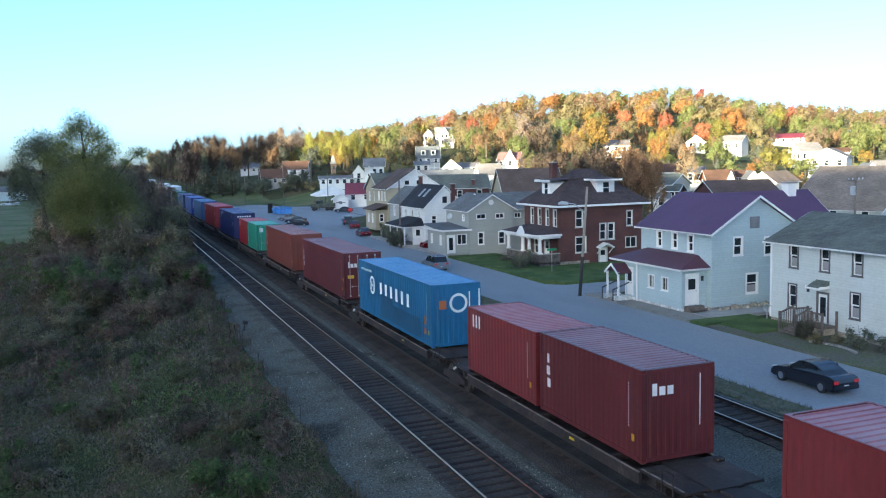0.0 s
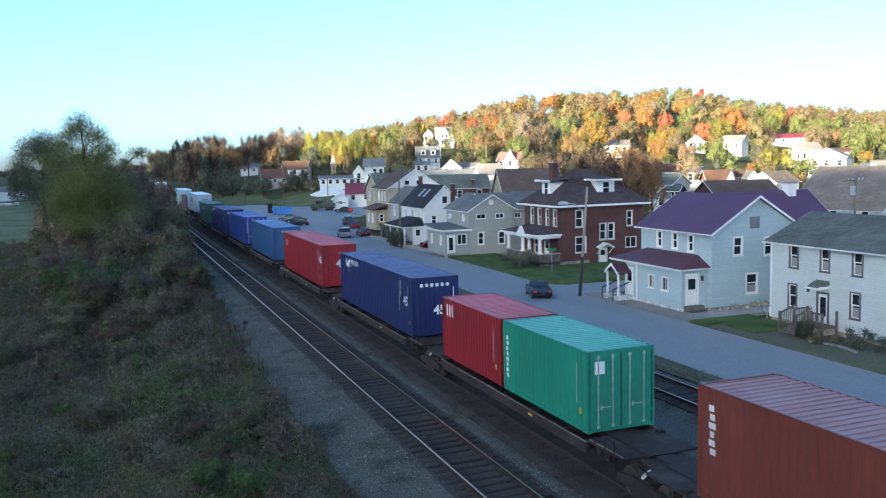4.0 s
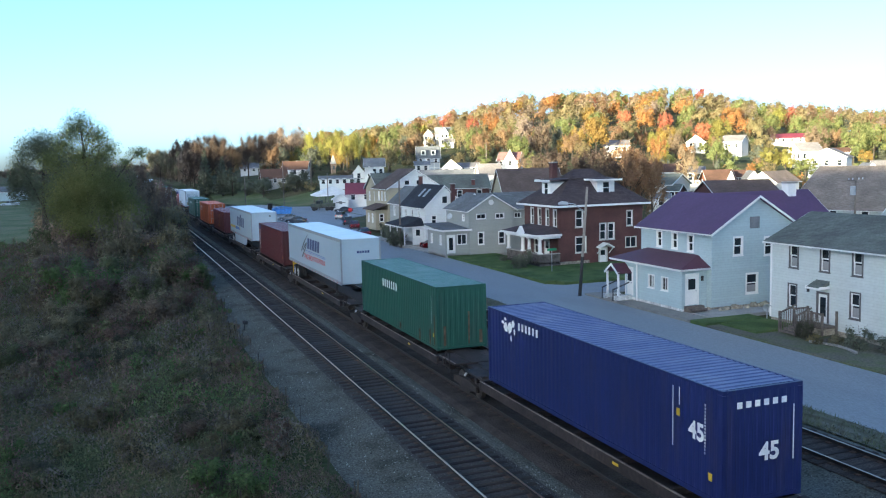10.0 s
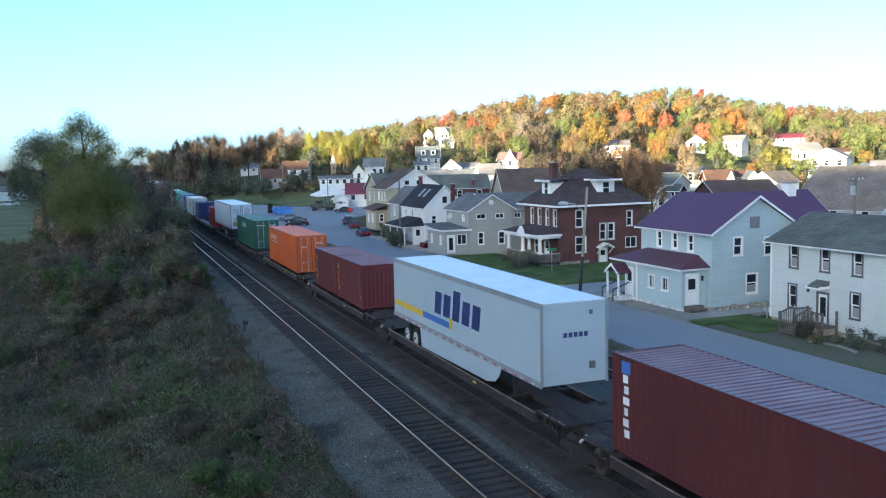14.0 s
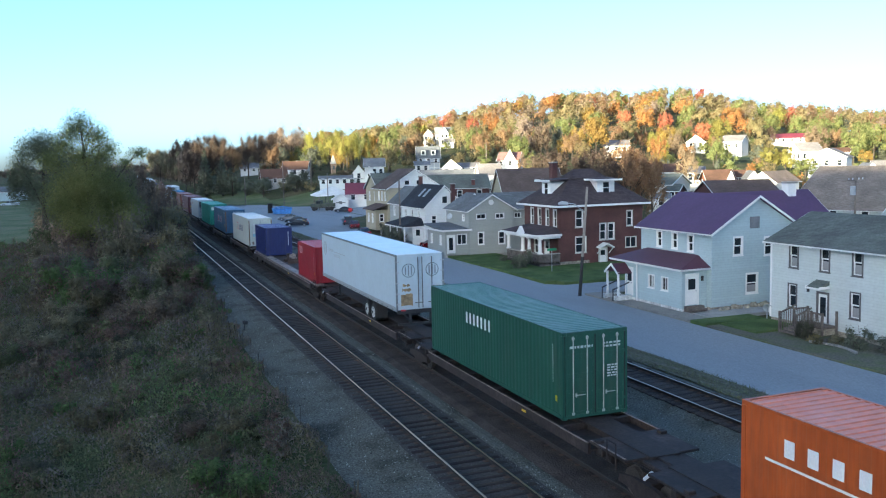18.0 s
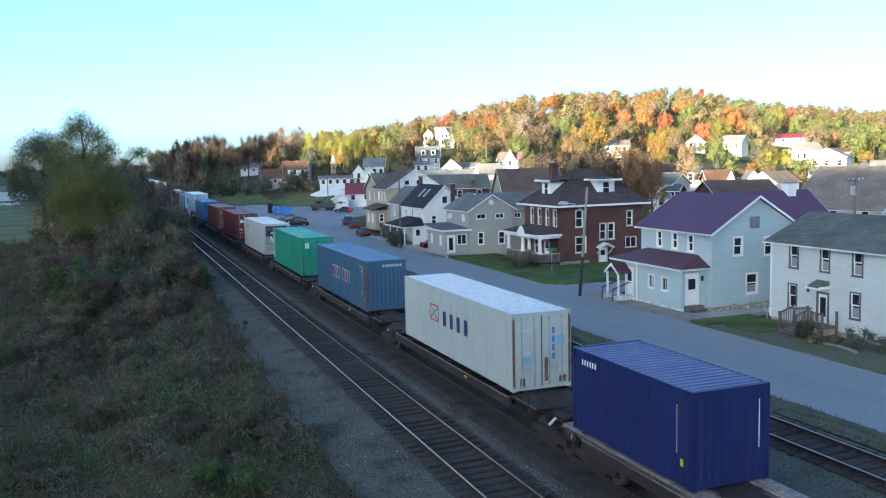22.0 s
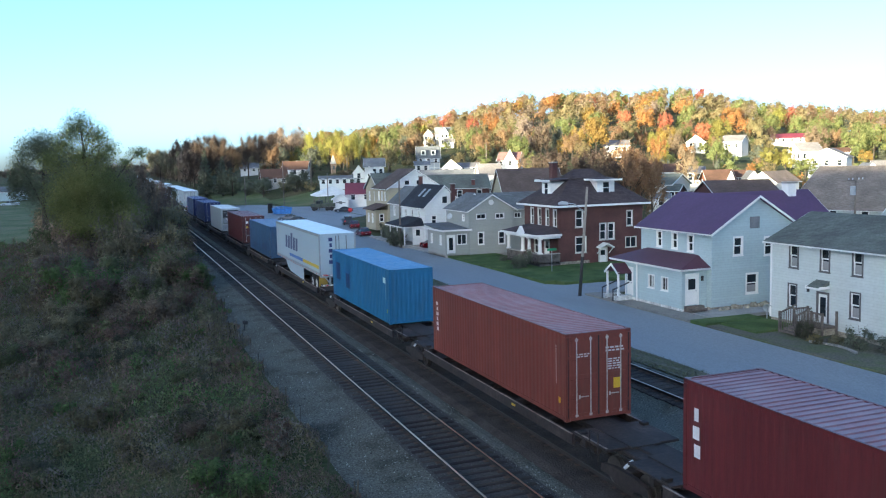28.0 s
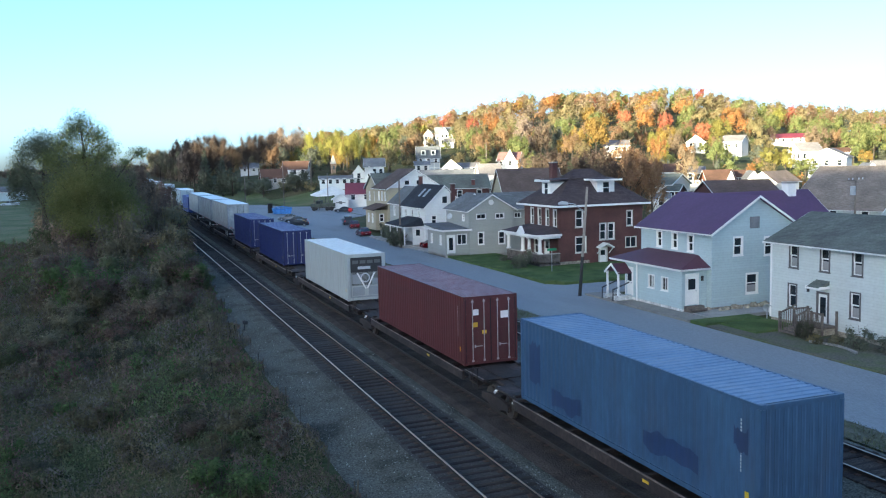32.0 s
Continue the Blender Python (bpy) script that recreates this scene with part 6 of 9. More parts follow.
for m in (Matrix.Translation((39.45, 74.6, 6.2)) @ Matrix.Rotation(radians(-90), 4, "Z"), Matrix.Translation((44.3, 71.75, 6.2))):
    dr = part("dormer", prism([(0.0, -0.1), (0.0, 1.35), (2.7, 1.35), (1.9, 0.4)], "x", -0.95, 0.95), white_paint, h, "white dormer")
    dr.matrix_basis = m
    part("dormer_roof", slab(bmesh.new(), [(-1.45, -0.45, 1.5), (1.45, -0.45, 1.5), (1.45, 3.2, 1.72), (-1.45, 3.2, 1.72)], 0.14), maroon_roof, dr)
    part("dormer_fascia", boxes((-1.5, 1.5, -0.53, -0.45, 1.34, 1.52), (-1.52, -1.45, -0.45, 2.6, 1.38, 1.56)), white_paint, dr)
    part("dormer_window", boxes((-0.32, 0.32, -0.03, -0.005, 0.15, 1.2)), glass, dr)
    part("dormer_frame", boxes((-0.4, -0.32, -0.05, -0.003, 0.07, 1.28), (0.32, 0.4, -0.05, -0.003, 0.07, 1.28), (-0.32, 0.32, -0.05, -0.003, 0.65, 0.71)), white_paint, dr)
# its porch
part("porch_floor", boxes((36.58, 38.74, 70.67, 77.63, 0.1, 0.22)), concrete_mat, h)
part("porch_wall", boxes((36.58, 36.83, 70.67, 72.99, -0.6, 0.95), (36.58, 36.83, 74.27, 77.63, -0.6, 0.95), (36.83, 38.74, 70.67, 70.87, -0.6, 0.95)), dark_rubble, h)
part("porch_coping", boxes((36.53, 36.88, 70.63, 72.99, 0.95, 1.03), (36.53, 36.88, 74.27, 77.63, 0.95, 1.03), (36.88, 38.74, 70.63, 70.91, 0.95, 1.03)), concrete_mat, h)
for y in (70.79, 72.99, 74.35, 77.47):
    part("porch_column", rod(boxes((36.52, 36.9, y - 0.19, y + 0.19, 1.03, 1.13), (36.52, 36.9, y - 0.19, y + 0.19, 2.32, 2.42)), (36.71, y, 1.13), (36.71, y, 2.32), 0.17, 0.13, n=14), white_paint, h, "white round column")
part("porch_beam", boxes((36.48, 36.93, 70.59, 77.71, 2.42, 2.68), (36.93, 38.74, 70.59, 70.91, 2.42, 2.68)), white_paint, h)
r = slab(bmesh.new(), [(36.08, 70.35, 2.82), (36.08, 77.95, 2.82), (38.74, 77.15, 3.4), (38.74, 71.39, 3.4)], 0.12)
slab(r, [(36.08, 70.35, 2.82), (38.74, 71.39, 3.4), (38.74, 70.35, 2.82)], 0.12)
part("porch_roof", r, maroon_roof, h)
part("porch_fascia", boxes((36.0, 36.08, 70.35, 77.95, 2.64, 2.83), (36.08, 38.74, 70.29, 70.35, 2.64, 2.83)), white_paint, h)
part("porch_pediment", prism([(72.91, 2.8), (74.35, 2.8), (73.63, 3.5)], "x", 36.03, 36.28), white_paint, h, "small white pediment over the porch steps")
for k in range(4):
    part("porch_step", boxes((35.0 + k * 0.32, 36.6, 73.03, 74.23, -0.4, -0.3 + 0.15 * k)), concrete_mat, h)
part("side_door_hood", prism([(42.75, 1.35), (43.5, 1.75), (44.25, 1.35), (44.2, 1.25), (43.5, 1.62), (42.8, 1.25)], "y", 70.1, 70.99), white_paint, h, "white hood over the side door")
for x in (42.85, 44.15):
    part("hood_brace", rod(bmesh.new(), (x, 70.2, 1.3), (x, 70.97, 0.7), 0.04), white_paint, h)

# the grey house with a flat-roofed annex
h = house("grey clapboard house with a broad low gable and a front annex")
W = [("s", 36.4, 1.0, 3.62, 0.46, "window wide"), ("s", 38.55, 0.9, 3.6, 0.46, "window wide"), ("s", 36.35, 0.62, 0.9, 1.28, "window"), ("s", 38.75, 0.7, 0.85, 1.3, "window"), ("w", 85.0, 0.5, 3.4, 0.6, "window")]
walls(h, 35.0, 40.2, 83.5, 90.0, -0.1, 4.5, grey_siding, W, ("s", "n"), 6.05)
gable_roof(h, 35.0, 40.2, 83.5, 90.0, 4.5, 6.05, "y", grey_roof, 0.3)
part("foundation", boxes((35.04, 40.16, 83.54, 89.96, -0.7, -0.1)), concrete_mat, h)
W = [("s", 32.98, 0.75, 0.12, 1.85, "door glass"), ("s", 34.2, 1.0, 1.05, 1.0, "window wide"), ("w", 84.9, 0.45, 1.0, 0.95, "window"), ("w", 87.6, 0.45, 1.0, 0.95, "window")]
walls(h, 32.35, 34.98, 83.6, 88.9, 0.0, 2.45, grey_siding, W)
part("foundation", boxes((32.4, 34.96, 83.65, 88.85, -0.7, 0.0)), concrete_mat, h)
part("annex_roof", slab(bmesh.new(), [(32.0, 83.2, 2.62), (34.99, 83.2, 2.62), (34.99, 89.2, 3.0), (32.0, 89.2, 3.0)], 0.15), grey_roof, h)
part("annex_fascia", boxes((31.93, 32.0, 83.2, 89.2, 2.44, 2.6), (32.0, 35.2, 83.13, 83.2, 2.44, 2.63)), white_paint, h)
walls(h, 40.22, 47.0, 83.9, 90.4, -0.1, 4.5, grey_siding, [("s", 40.85, 0.7, 3.55, 0.46, "window wide")], ("e",), 6.0)
gable_roof(h, 37.6, 47.0, 83.9, 90.4, 4.5, 6.02, "x", grey_roof, 0.3)
e = bmesh.new()
rod(e, (37.55, 83.48, 5.3), (37.55, 83.42, 5.3), 0.28, n=20)
part("gable_vent", e, white_paint, h, "round white gable vent")
ds = bmesh.new()
rod(ds, (35.0, 88.4, 3.55), (34.7, 88.2, 3.7), 0.05, 0.34, n=14)
part("satellite_dish", ds, galvanised, h)

# the small white house with a dark steep roof
h = house("small white house with steep dark roof and brick chimney")
W = [("s", 35.4, 0.6, 2.4, 1.0, "window"), ("s", 37.3, 0.6, 2.4, 1.0, "window"), ("w", 97.2, 0.6, 2.7, 1.2, "window"), ("w", 99.6, 0.6, 2.7, 1.2, "window"), ("w", 102.0, 0.6, 2.7, 1.2, "window")]
walls(h, 34.3, 39.1, 95.0, 103.5, -0.1, 4.45, bright_siding, W, ("s", "n"), 6.8)
gable_roof(h, 34.3, 39.1, 95.0, 103.5, 4.45, 6.8, "y", slate_roof, 0.3)
chimney(h, 37.7, 94.7, 0.0, 7.0, 0.42)
chimney(h, 36.7, 103.0, 6.2, 7.8, 0.4)
g = part("gable_window", boxes((36.4, 37.1, 94.93, 94.99, 4.75, 5.65)), white_paint, h)
part("pane", boxes((36.47, 37.03, 94.92, 94.93, 4.82, 5.58)), glass, g)
part("skylight", slab(slab(bmesh.new(), [(35.2, 97.6, 5.55), (35.2, 98.3, 5.55), (36.1, 98.3, 6.42), (36.1, 97.6, 6.42)], 0.05), [(35.2, 99.3, 5.55), (35.2, 100.0, 5.55), (36.1, 100.0, 6.42), (36.1, 99.3, 6.42)], 0.05), trailer_alu, h, "pale skylights")
part("porch_floor", boxes((31.9, 34.28, 95.8, 101.4, -0.5, 0.02)), concrete_mat, h)
pw = part("porch_wall", boxes((33.0, 34.28, 95.8, 95.95, 0.02, 2.26)), bright_siding, h, "white wall of the porch")
part("window_frame", boxes((33.3, 33.95, 95.76, 95.8, 1.0, 1.85)), white_paint, pw)
part("pane", boxes((33.37, 33.88, 95.74, 95.76, 1.07, 1.78)), glass, pw)
for y in (95.88, 98.6, 101.32):
    part("porch_post", boxes((31.94, 32.06, y - 0.06, y + 0.06, 0.02, 2.26)), white_paint, h)
part("porch_fascia", boxes((31.52, 34.28, 95.3, 95.34, 2.08, 2.24), (31.5, 31.54, 95.34, 102.0, 2.08, 2.24)), white_paint, h)
part("porch_roof", slab(slab(bmesh.new(), [(31.5, 95.3, 2.3), (31.5, 102.0, 2.3), (34.28, 101.2, 3.1), (34.28, 96.3, 3.1)], 0.12), [(31.5, 95.3, 2.3), (34.28, 96.3, 3.1), (34.28, 95.3, 2.3)], 0.12), slate_roof, h)

# the tan house
h = house("tan two-storey house with a white gable and a brown roof")
W = [("s", 40.1, 0.7, 6.4, 0.7, "window"), ("s", 41.9, 0.7, 6.4, 0.7, "window")] + [("w", y, 0.6, 4.2, 1.2, "window") for y in (120, 121.6, 123.2)]
walls(h, 37.3, 45.3, 118.6, 125.5, 0.0, 6.0, tan_siding, W[2:])
g = part("gable_wall", prism([(37.2, 6.0), (45.4, 6.0), (41.3, 8.55)], "y", 118.5, 118.62), bright_siding, h, "white clapboard gable")
for x in (40.1, 41.9):
    w = part("window", boxes((x - 0.42, x + 0.42, 118.42, 118.5, 6.35, 7.1)), white_paint, h)
    part("pane", boxes((x - 0.33, x + 0.33, 118.41, 118.42, 6.43, 7.02)), glass, w)
gable_roof(h, 37.3, 45.3, 118.6, 125.5, 6.0, 8.55, "y", brown_roof, 0.4)
walls(h, 35.6, 37.28, 119.5, 124.5, 0.0, 2.9, tan_siding, [("w", 121.0, 0.6, 1.1, 1.2, "window"), ("w", 123.0, 0.6, 1.1, 1.2, "window"), ("s", 36.5, 0.6, 1.2, 1.1, "window")])
part("bay_roof", slab(bmesh.new(), [(35.2, 119.1, 2.95), (35.2, 124.9, 2.95), (37.28, 124.9, 3.7), (37.28, 119.1, 3.7)], 0.12), brown_roof, h)
h = house("brown gabled house behind the tan one")
walls(h, 38.6, 45.5, 127.5, 134.5, 0.0, 5.7, tan_siding, [("w", 129.5, 0.7, 3.8, 1.3, "window"), ("w", 132.5, 0.7, 3.8, 1.3, "window")], ("w",), 7.9)
gable_roof(h, 38.6, 45.5, 127.5, 134.5, 5.7, 7.9, "x", green_roof, 0.3)
h = house("grey-roofed narrow house between two others")
walls(h, 35.9, 40.5, 107.0, 113.5, 0.0, 4.3, grey_siding, [("w", 109.0, 0.6, 2.6, 1.2, "window"), ("w", 111.5, 0.6, 2.6, 1.2, "window")], ("s", "n"), 6.3)
gable_roof(h, 35.9, 40.5, 107.0, 113.5, 4.3, 6.3, "y", grey_roof, 0.3)
# ---------- plants ----------
def leaf_mat(name, c, second=None, var=0.3):
    c, second = (tuple(v * f for v, f in zip(k, (1.2, 1.09, 0.98))) for k in (c, second))
    return surface(name, c, rough=0.8, var=var * 0.45, scale=0.6, fine=3.0, bump=0, island=0.12, spread=0.14, second=second, patch=0.5, translucent=0.42, spec=0.1)


bark = surface("bark", (0.07, 0.055, 0.042), rough=0.95, var=0.3, scale=3, fine=14, bump=0.6, stretch=(1, 1, 0.3))
LEAF = {"green": leaf_mat("green_leaves", (0.15, 0.195, 0.085), (0.185, 0.212, 0.095)), "yellowgreen": leaf_mat("yellow_green_leaves", (0.225, 0.24, 0.075), (0.25, 0.245, 0.085)),
        "yellow": leaf_mat("yellow_leaves", (0.30, 0.22, 0.075), (0.275, 0.215, 0.08)), "orange": leaf_mat("orange_leaves", (0.36, 0.185, 0.08), (0.32, 0.19, 0.09)),
        "red": leaf_mat("red_leaves", (0.40, 0.145, 0.10), (0.35, 0.15, 0.10)), "rust": leaf_mat("russet_leaves", (0.25, 0.165, 0.105), (0.215, 0.158, 0.108)),
        # Umber puts the shade on half-bare trees into a darker leaf colour.
        "olive": leaf_mat("olive_leaves", (0.205, 0.192, 0.112), (0.228, 0.2, 0.118)), "mauve": leaf_mat("greyish_brown_leaves", (0.24, 0.195, 0.17), (0.215, 0.182, 0.16)), "umber": leaf_mat("half_bare_shade_umber_leaves", (0.1, 0.083, 0.073), (0.112, 0.09, 0.076)), "dark": leaf_mat("dark_green_leaves", (0.12, 0.145, 0.12), (0.135, 0.158, 0.128)),
        "brown": leaf_mat("brown_leaves", (0.235, 0.185, 0.135), (0.205, 0.172, 0.132)), "scrub": leaf_mat("grey_green_scrub", (0.16, 0.165, 0.112), (0.172, 0.162, 0.122)), "twig": leaf_mat("grey_dry_stems", (0.155, 0.132, 0.108), (0.142, 0.122, 0.1)),
        "scrubgreen": leaf_mat("soft_green_leaves", (0.132, 0.155, 0.064), (0.15, 0.168, 0.074)), "willow": leaf_mat("willow_leaves", (0.108, 0.138, 0.102), (0.12, 0.146, 0.108))}


def leaves(rng, n, lobes, size, soft=False):
    """Leaf clumps: n small bent triangles scattered through the outer part of several lobes ((x, y, z), (rx, ry, rz)); soft lobes thin out to a haze."""
    w = np.array([l[1][0] * l[1][1] * l[1][2] for l in lobes]) ** 0.75
    pick = rng.choice(len(lobes), n, p=w / w.sum())
    c, r = np.array([l[0] for l in lobes])[pick], np.array([l[1] for l in lobes])[pick]
    d = rng.normal(size=(n, 3))
    d /= np.linalg.norm(d, axis=1)[:, None]
    far = np.minimum(np.abs(rng.normal(size=n)) * 0.56, 1.08) if soft else rng.random(n) ** 0.42 * rng.uniform(0.72, 1.18, n)
    p = c + r * d * far[:, None]
    whole = p - np.mean([l[0] for l in lobes], axis=0)
    whole /= np.linalg.norm(whole, axis=1)[:, None] + 1e-9
    a = rng.normal(size=(n, 3)) * 0.42 + d * 0.5 + whole * 0.75 + (0, 0, 0.15)
    u = np.cross(a, rng.normal(size=(n, 3)))
    u /= np.linalg.norm(u, axis=1)[:, None] + 1e-9
    v = np.cross(u, a)
    v /= np.linalg.norm(v, axis=1)[:, None] + 1e-9
    s = size * rng.uniform(0.5, 1.3, n)[:, None]
    corner = np.stack([p - u * s - v * s * 0.6, p + u * s * 0.9 - v * s * 0.5, p + v * s], 1).reshape(-1, 3)
    return corner, np.arange(n * 3).reshape(-1, 3)


def mesh_of(name, quad, tri, material):
    me = bpy.data.meshes.new(name)
    me.vertices.add(len(quad))
    me.vertices.foreach_set("co", quad.astype(np.float32).ravel())
    me.loops.add(len(tri) * 3)
    me.loops.foreach_set("vertex_index", tri.astype(np.int32).ravel())
    me.polygons.add(len(tri))
    me.polygons.foreach_set("loop_start", np.arange(len(tri), dtype=np.int32) * 3)
    me.polygons.foreach_set("loop_total", np.full(len(tri), 3, np.int32))
    me.update(calc_edges=True)
    if material:
        me.materials.append(material)
    return me


def round_lobes(rng, h, w):
    """The lobes of a broadleaf crown on a trunk, for a tree of height h and width w."""
    out = [((0, 0, h * 0.62), (w * 0.34, w * 0.34, h * 0.31))]
    for k in range(16):
        a, f = k * 2.4 + rng.random(), rng.uniform(0.3, 0.92)
        reach = w * 0.36 * math.sqrt(max(0.1, 1 - ((f - 0.55) / 0.45) ** 2))
        out.append(((reach * math.cos(a), reach * math.sin(a), h * f), (w * rng.uniform(0.1, 0.18), w * rng.uniform(0.1, 0.18), h * rng.uniform(0.1, 0.2))))
    return out


def trunk_mesh(rng, h, w, tall=0.75):
    bm = bmesh.new()
    rod(bm, (0, 0, -0.5), (0, 0, h * 0.35), h * 0.022, h * 0.016, n=7)
    rod(bm, (0, 0, h * 0.34), (w * 0.03, 0, h * tall), h * 0.016, h * 0.005, n=6)
    for k in range(6):
        a, z = k * 2.2 + rng.random(), h * rng.uniform(0.28, 0.55)
        rod(bm, (0, 0, z), (w * 0.34 * math.cos(a), w * 0.34 * math.sin(a), z + h * rng.uniform(0.15, 0.3)), h * 0.009, h * 0.003, n=5)
    return baked("trunk", bm, bark)


def crown_kind(kind, seed):
    """Unit trees, 10 m high, that the copies scale from."""
    rng = np.random.default_rng(seed)
    if kind == "pine":
        lobes = [((0, 0, 1.0 + k * 0.75), (2.1 * (1 - k / 13.5), 2.1 * (1 - k / 13.5), 0.5)) for k in range(12)]
        q, t = leaves(rng, 2800, lobes, 0.21)
        return q, t, (10, 4.2)
    if kind == "fine":
        q, t = leaves(rng, 11000, round_lobes(rng, 10, 8.0), 0.105, soft=True)
        return q, t, (10, 8.0)
    if kind == "tall":
        q, t = leaves(rng, 3000, round_lobes(rng, 10, 5.2), 0.2, soft=True)
        return q, t, (10, 5.2)
    q, t = leaves(rng, 1700 if kind == "low" else 3300, round_lobes(rng, 10, 8.0), 0.31 if kind == "low" else 0.225, soft=True)
    return q, t, (10, 8.0)


CROWNS = {}


def tree(x, y, h, color, kind="broad", width=1.0, label="", z=None, turn=None):
    """One tree: tapered trunk with limbs, and a crown of leaf clumps."""
    r = random.Random(int(x * 31 + y * 17))
    v = r.randrange(3)
    kind = "low" if kind == "broad" and h < 7 else kind
    key = (kind, v)
    if key not in CROWNS:
        q, t, (hh, w) = crown_kind(kind, 100 + v * 7 + len(kind))
        CROWNS[key] = (mesh_of("crown", q, t, None), trunk_mesh(np.random.default_rng(v), hh, w, 0.92 if kind == "pine" else 0.75))
    mk = (key, color)
    if mk not in CROWNS:
        me = CROWNS[key][0].copy()
        me.materials.append(LEAF[color])
        CROWNS[mk] = me
    names = {"green": "green", "yellowgreen": "yellow-green", "yellow": "golden yellow", "orange": "orange autumn", "red": "red autumn", "rust": "russet", "olive": "olive green", "dark": "dark green", "brown": "brownish", "mauve": "greyish brown", "scrub": "grey-green", "umber": "half-bare shade-dark umber"}
    t = thing("tree", label or ("%s %s tree on the valley slope" % (names[color], "conifer" if kind == "pine" else "broadleaf")), "tree", group="trees of the town")
    t.matrix_basis = pose(x, y, ground_z(x, y) if z is None else z, 0, 0, r.uniform(0, 360) if turn is None else turn) @ Matrix.Diagonal((h / 10 * width, h / 10 * width, h / 10, 1))
    hang("trunk", CROWNS[key][1], t)
    hang("crown", CROWNS[mk], t)
    return t
# ---------- the town behind ----------
warm_white = siding("sunlit_white_siding", (0.66, 0.65, 0.62))
orange_brick = surface("orange_brick", (0.30, 0.12, 0.07), rough=0.9, var=0.2, fine=10, bump=0.3)
rust_roof = shingles("rust_brown_roof", (0.165, 0.092, 0.064))
blue_grey = siding("blue_grey_siding", (0.42, 0.46, 0.5))
lightgrey_roof = shingles("light_grey_roof", (0.24, 0.245, 0.25))
CLEAR = []


def town_house(x, y, wx, wy, eave, ridge, axis, wall, roof, label, turn=0.0, z=None, windows=2):
    """A house farther up the slope: four walls, gable roof with eaves, and windows on the two sides that show."""
    h = thing("house", label, "house", pose(x, y, ground_z(x, y) if z is None else z, 0, 0, turn), group="houses of the town")
    CLEAR.append((x, y))
    a, b = wx / 2, wy / 2
    g = ("s", "n") if axis == "y" else ("w", "e")
    W = []
    for k in range(windows):
        W.append(("s", -a + (k + 0.5) * wx / windows, 0.8, eave * 0.58, 1.2, "window"))
        W.append(("w", -b + (k + 0.5) * wy / windows, 0.8, eave * 0.58, 1.2, "window"))
    for side, place in SIDES.items():
        i, j = (0.0, 0.2) if side in "we" and axis == "y" else (0.2, 0.0) if side in "sn" and axis == "x" else (0.0, 0.0)
        m, run = place(-a + i, a - i, -b + j, b - j)
        ob = part("wall", wall_mesh(run, -1.5, eave, [], 0.2, (run / 2, ridge) if side in g else None), wall, h)
        ob.matrix_basis = m
        for sd, at, wd, sill, ht, _ in W:
            if sd == side:
                u = {"w": b - j - at, "s": at + a - i, "e": at + b - j, "n": a - i - at}[side]
                f = part("window", boxes((-wd / 2 - 0.1, wd / 2 + 0.1, -0.05, 0.0, -0.1, ht + 0.1)), white_paint, h)
                f.matrix_basis = m @ Matrix.Translation((u, 0, sill))
                part("pane", boxes((-wd / 2, wd / 2, -0.06, -0.05, 0, ht * 0.48), (-wd / 2, wd / 2, -0.06, -0.05, ht * 0.52, ht)), glass, f)
    gable_roof(h, -a, a, -b, b, eave, ridge, axis, roof, 0.35)
    return h
tan_roof = shingles("tan_shingles", (0.26, 0.2, 0.16))
faded_roof = shingles("lightened_red_roof", (0.34, 0.17, 0.15))
ashen_roof = shingles("ash_brown_roof", (0.25, 0.21, 0.18))

town_house(105.4, 132.1, 4.7, 7.0, 3.0, 4.7, "x", orange_brick, rust_roof, "house with a sunlit rust-brown roof", turn=-27, z=2.12, windows=2)
town_house(106.0, 129.0, 1.4, 5.0, 3.0, 4.7, "y", warm_white, rust_roof, "white gabled wing of a small house", turn=-39, z=2.05, windows=1)
town_house(111.8, 133.9, 2.0, 6.0, 3.0, 4.2, "x", warm_white, rust_roof, "small house with a rust-brown roof", turn=-40, z=2.43, windows=2)
town_house(108.6, 126.8, 2.6, 6.0, 3.0, 4.6, "y", warm_white, lightgrey_roof, "sunlit white gabled house", turn=-31, z=2.00, windows=1)
town_house(108.6, 120.8, 4.8, 9.0, 3.2, 4.9, "y", warm_white, tan_roof, "sunlit white gabled house with a tan roof", turn=-67, z=1.65, windows=2)
town_house(90.1, 108.4, 10.2, 9.0, 2.6, 5.0, "x", brick_mat, brown_roof, "long house with a dark brown roof", turn=-12, z=0.71, windows=2)
town_house(84.9, 118.2, 3.8, 7.0, 4.2, 5.7, "x", cream_siding, green_roof, "cream house with a grey-green roof and brick wing", turn=-61, z=1.00, windows=2)
town_house(83.3, 114.4, 1.9, 3.0, 3.4, 4.3, "x", brick_mat, green_roof, "small brick wing of a cream house", turn=-56, z=0.90, windows=1)
town_house(80.4, 114.0, 2.3, 4.0, 2.4, 3.0, "x", warm_white, lightgrey_roof, "low white shed beside a house", turn=-35, z=0.79, windows=1)
town_house(105.6, 148.3, 6.5, 7.0, 3.6, 5.1, "x", warm_white, rust_roof, "sunlit cream house behind the trees", turn=-35, z=2.87, windows=3)
town_house(109.8, 144.5, 3.3, 6.0, 3.4, 4.5, "x", warm_white, pale_roof, "sunlit white house among trees", turn=-37, z=2.85, windows=2)
town_house(181.4, 238.3, 5.8, 7.0, 3.4, 5.6, "y", warm_white, pale_roof, "sunlit white house under the woods", turn=-37, z=10.40, windows=2)
town_house(185.6, 224.1, 6.1, 8.0, 4.6, 6.4, "x", warm_white, pale_roof, "sunlit white house above a lawn", turn=-55, z=9.09, windows=2)
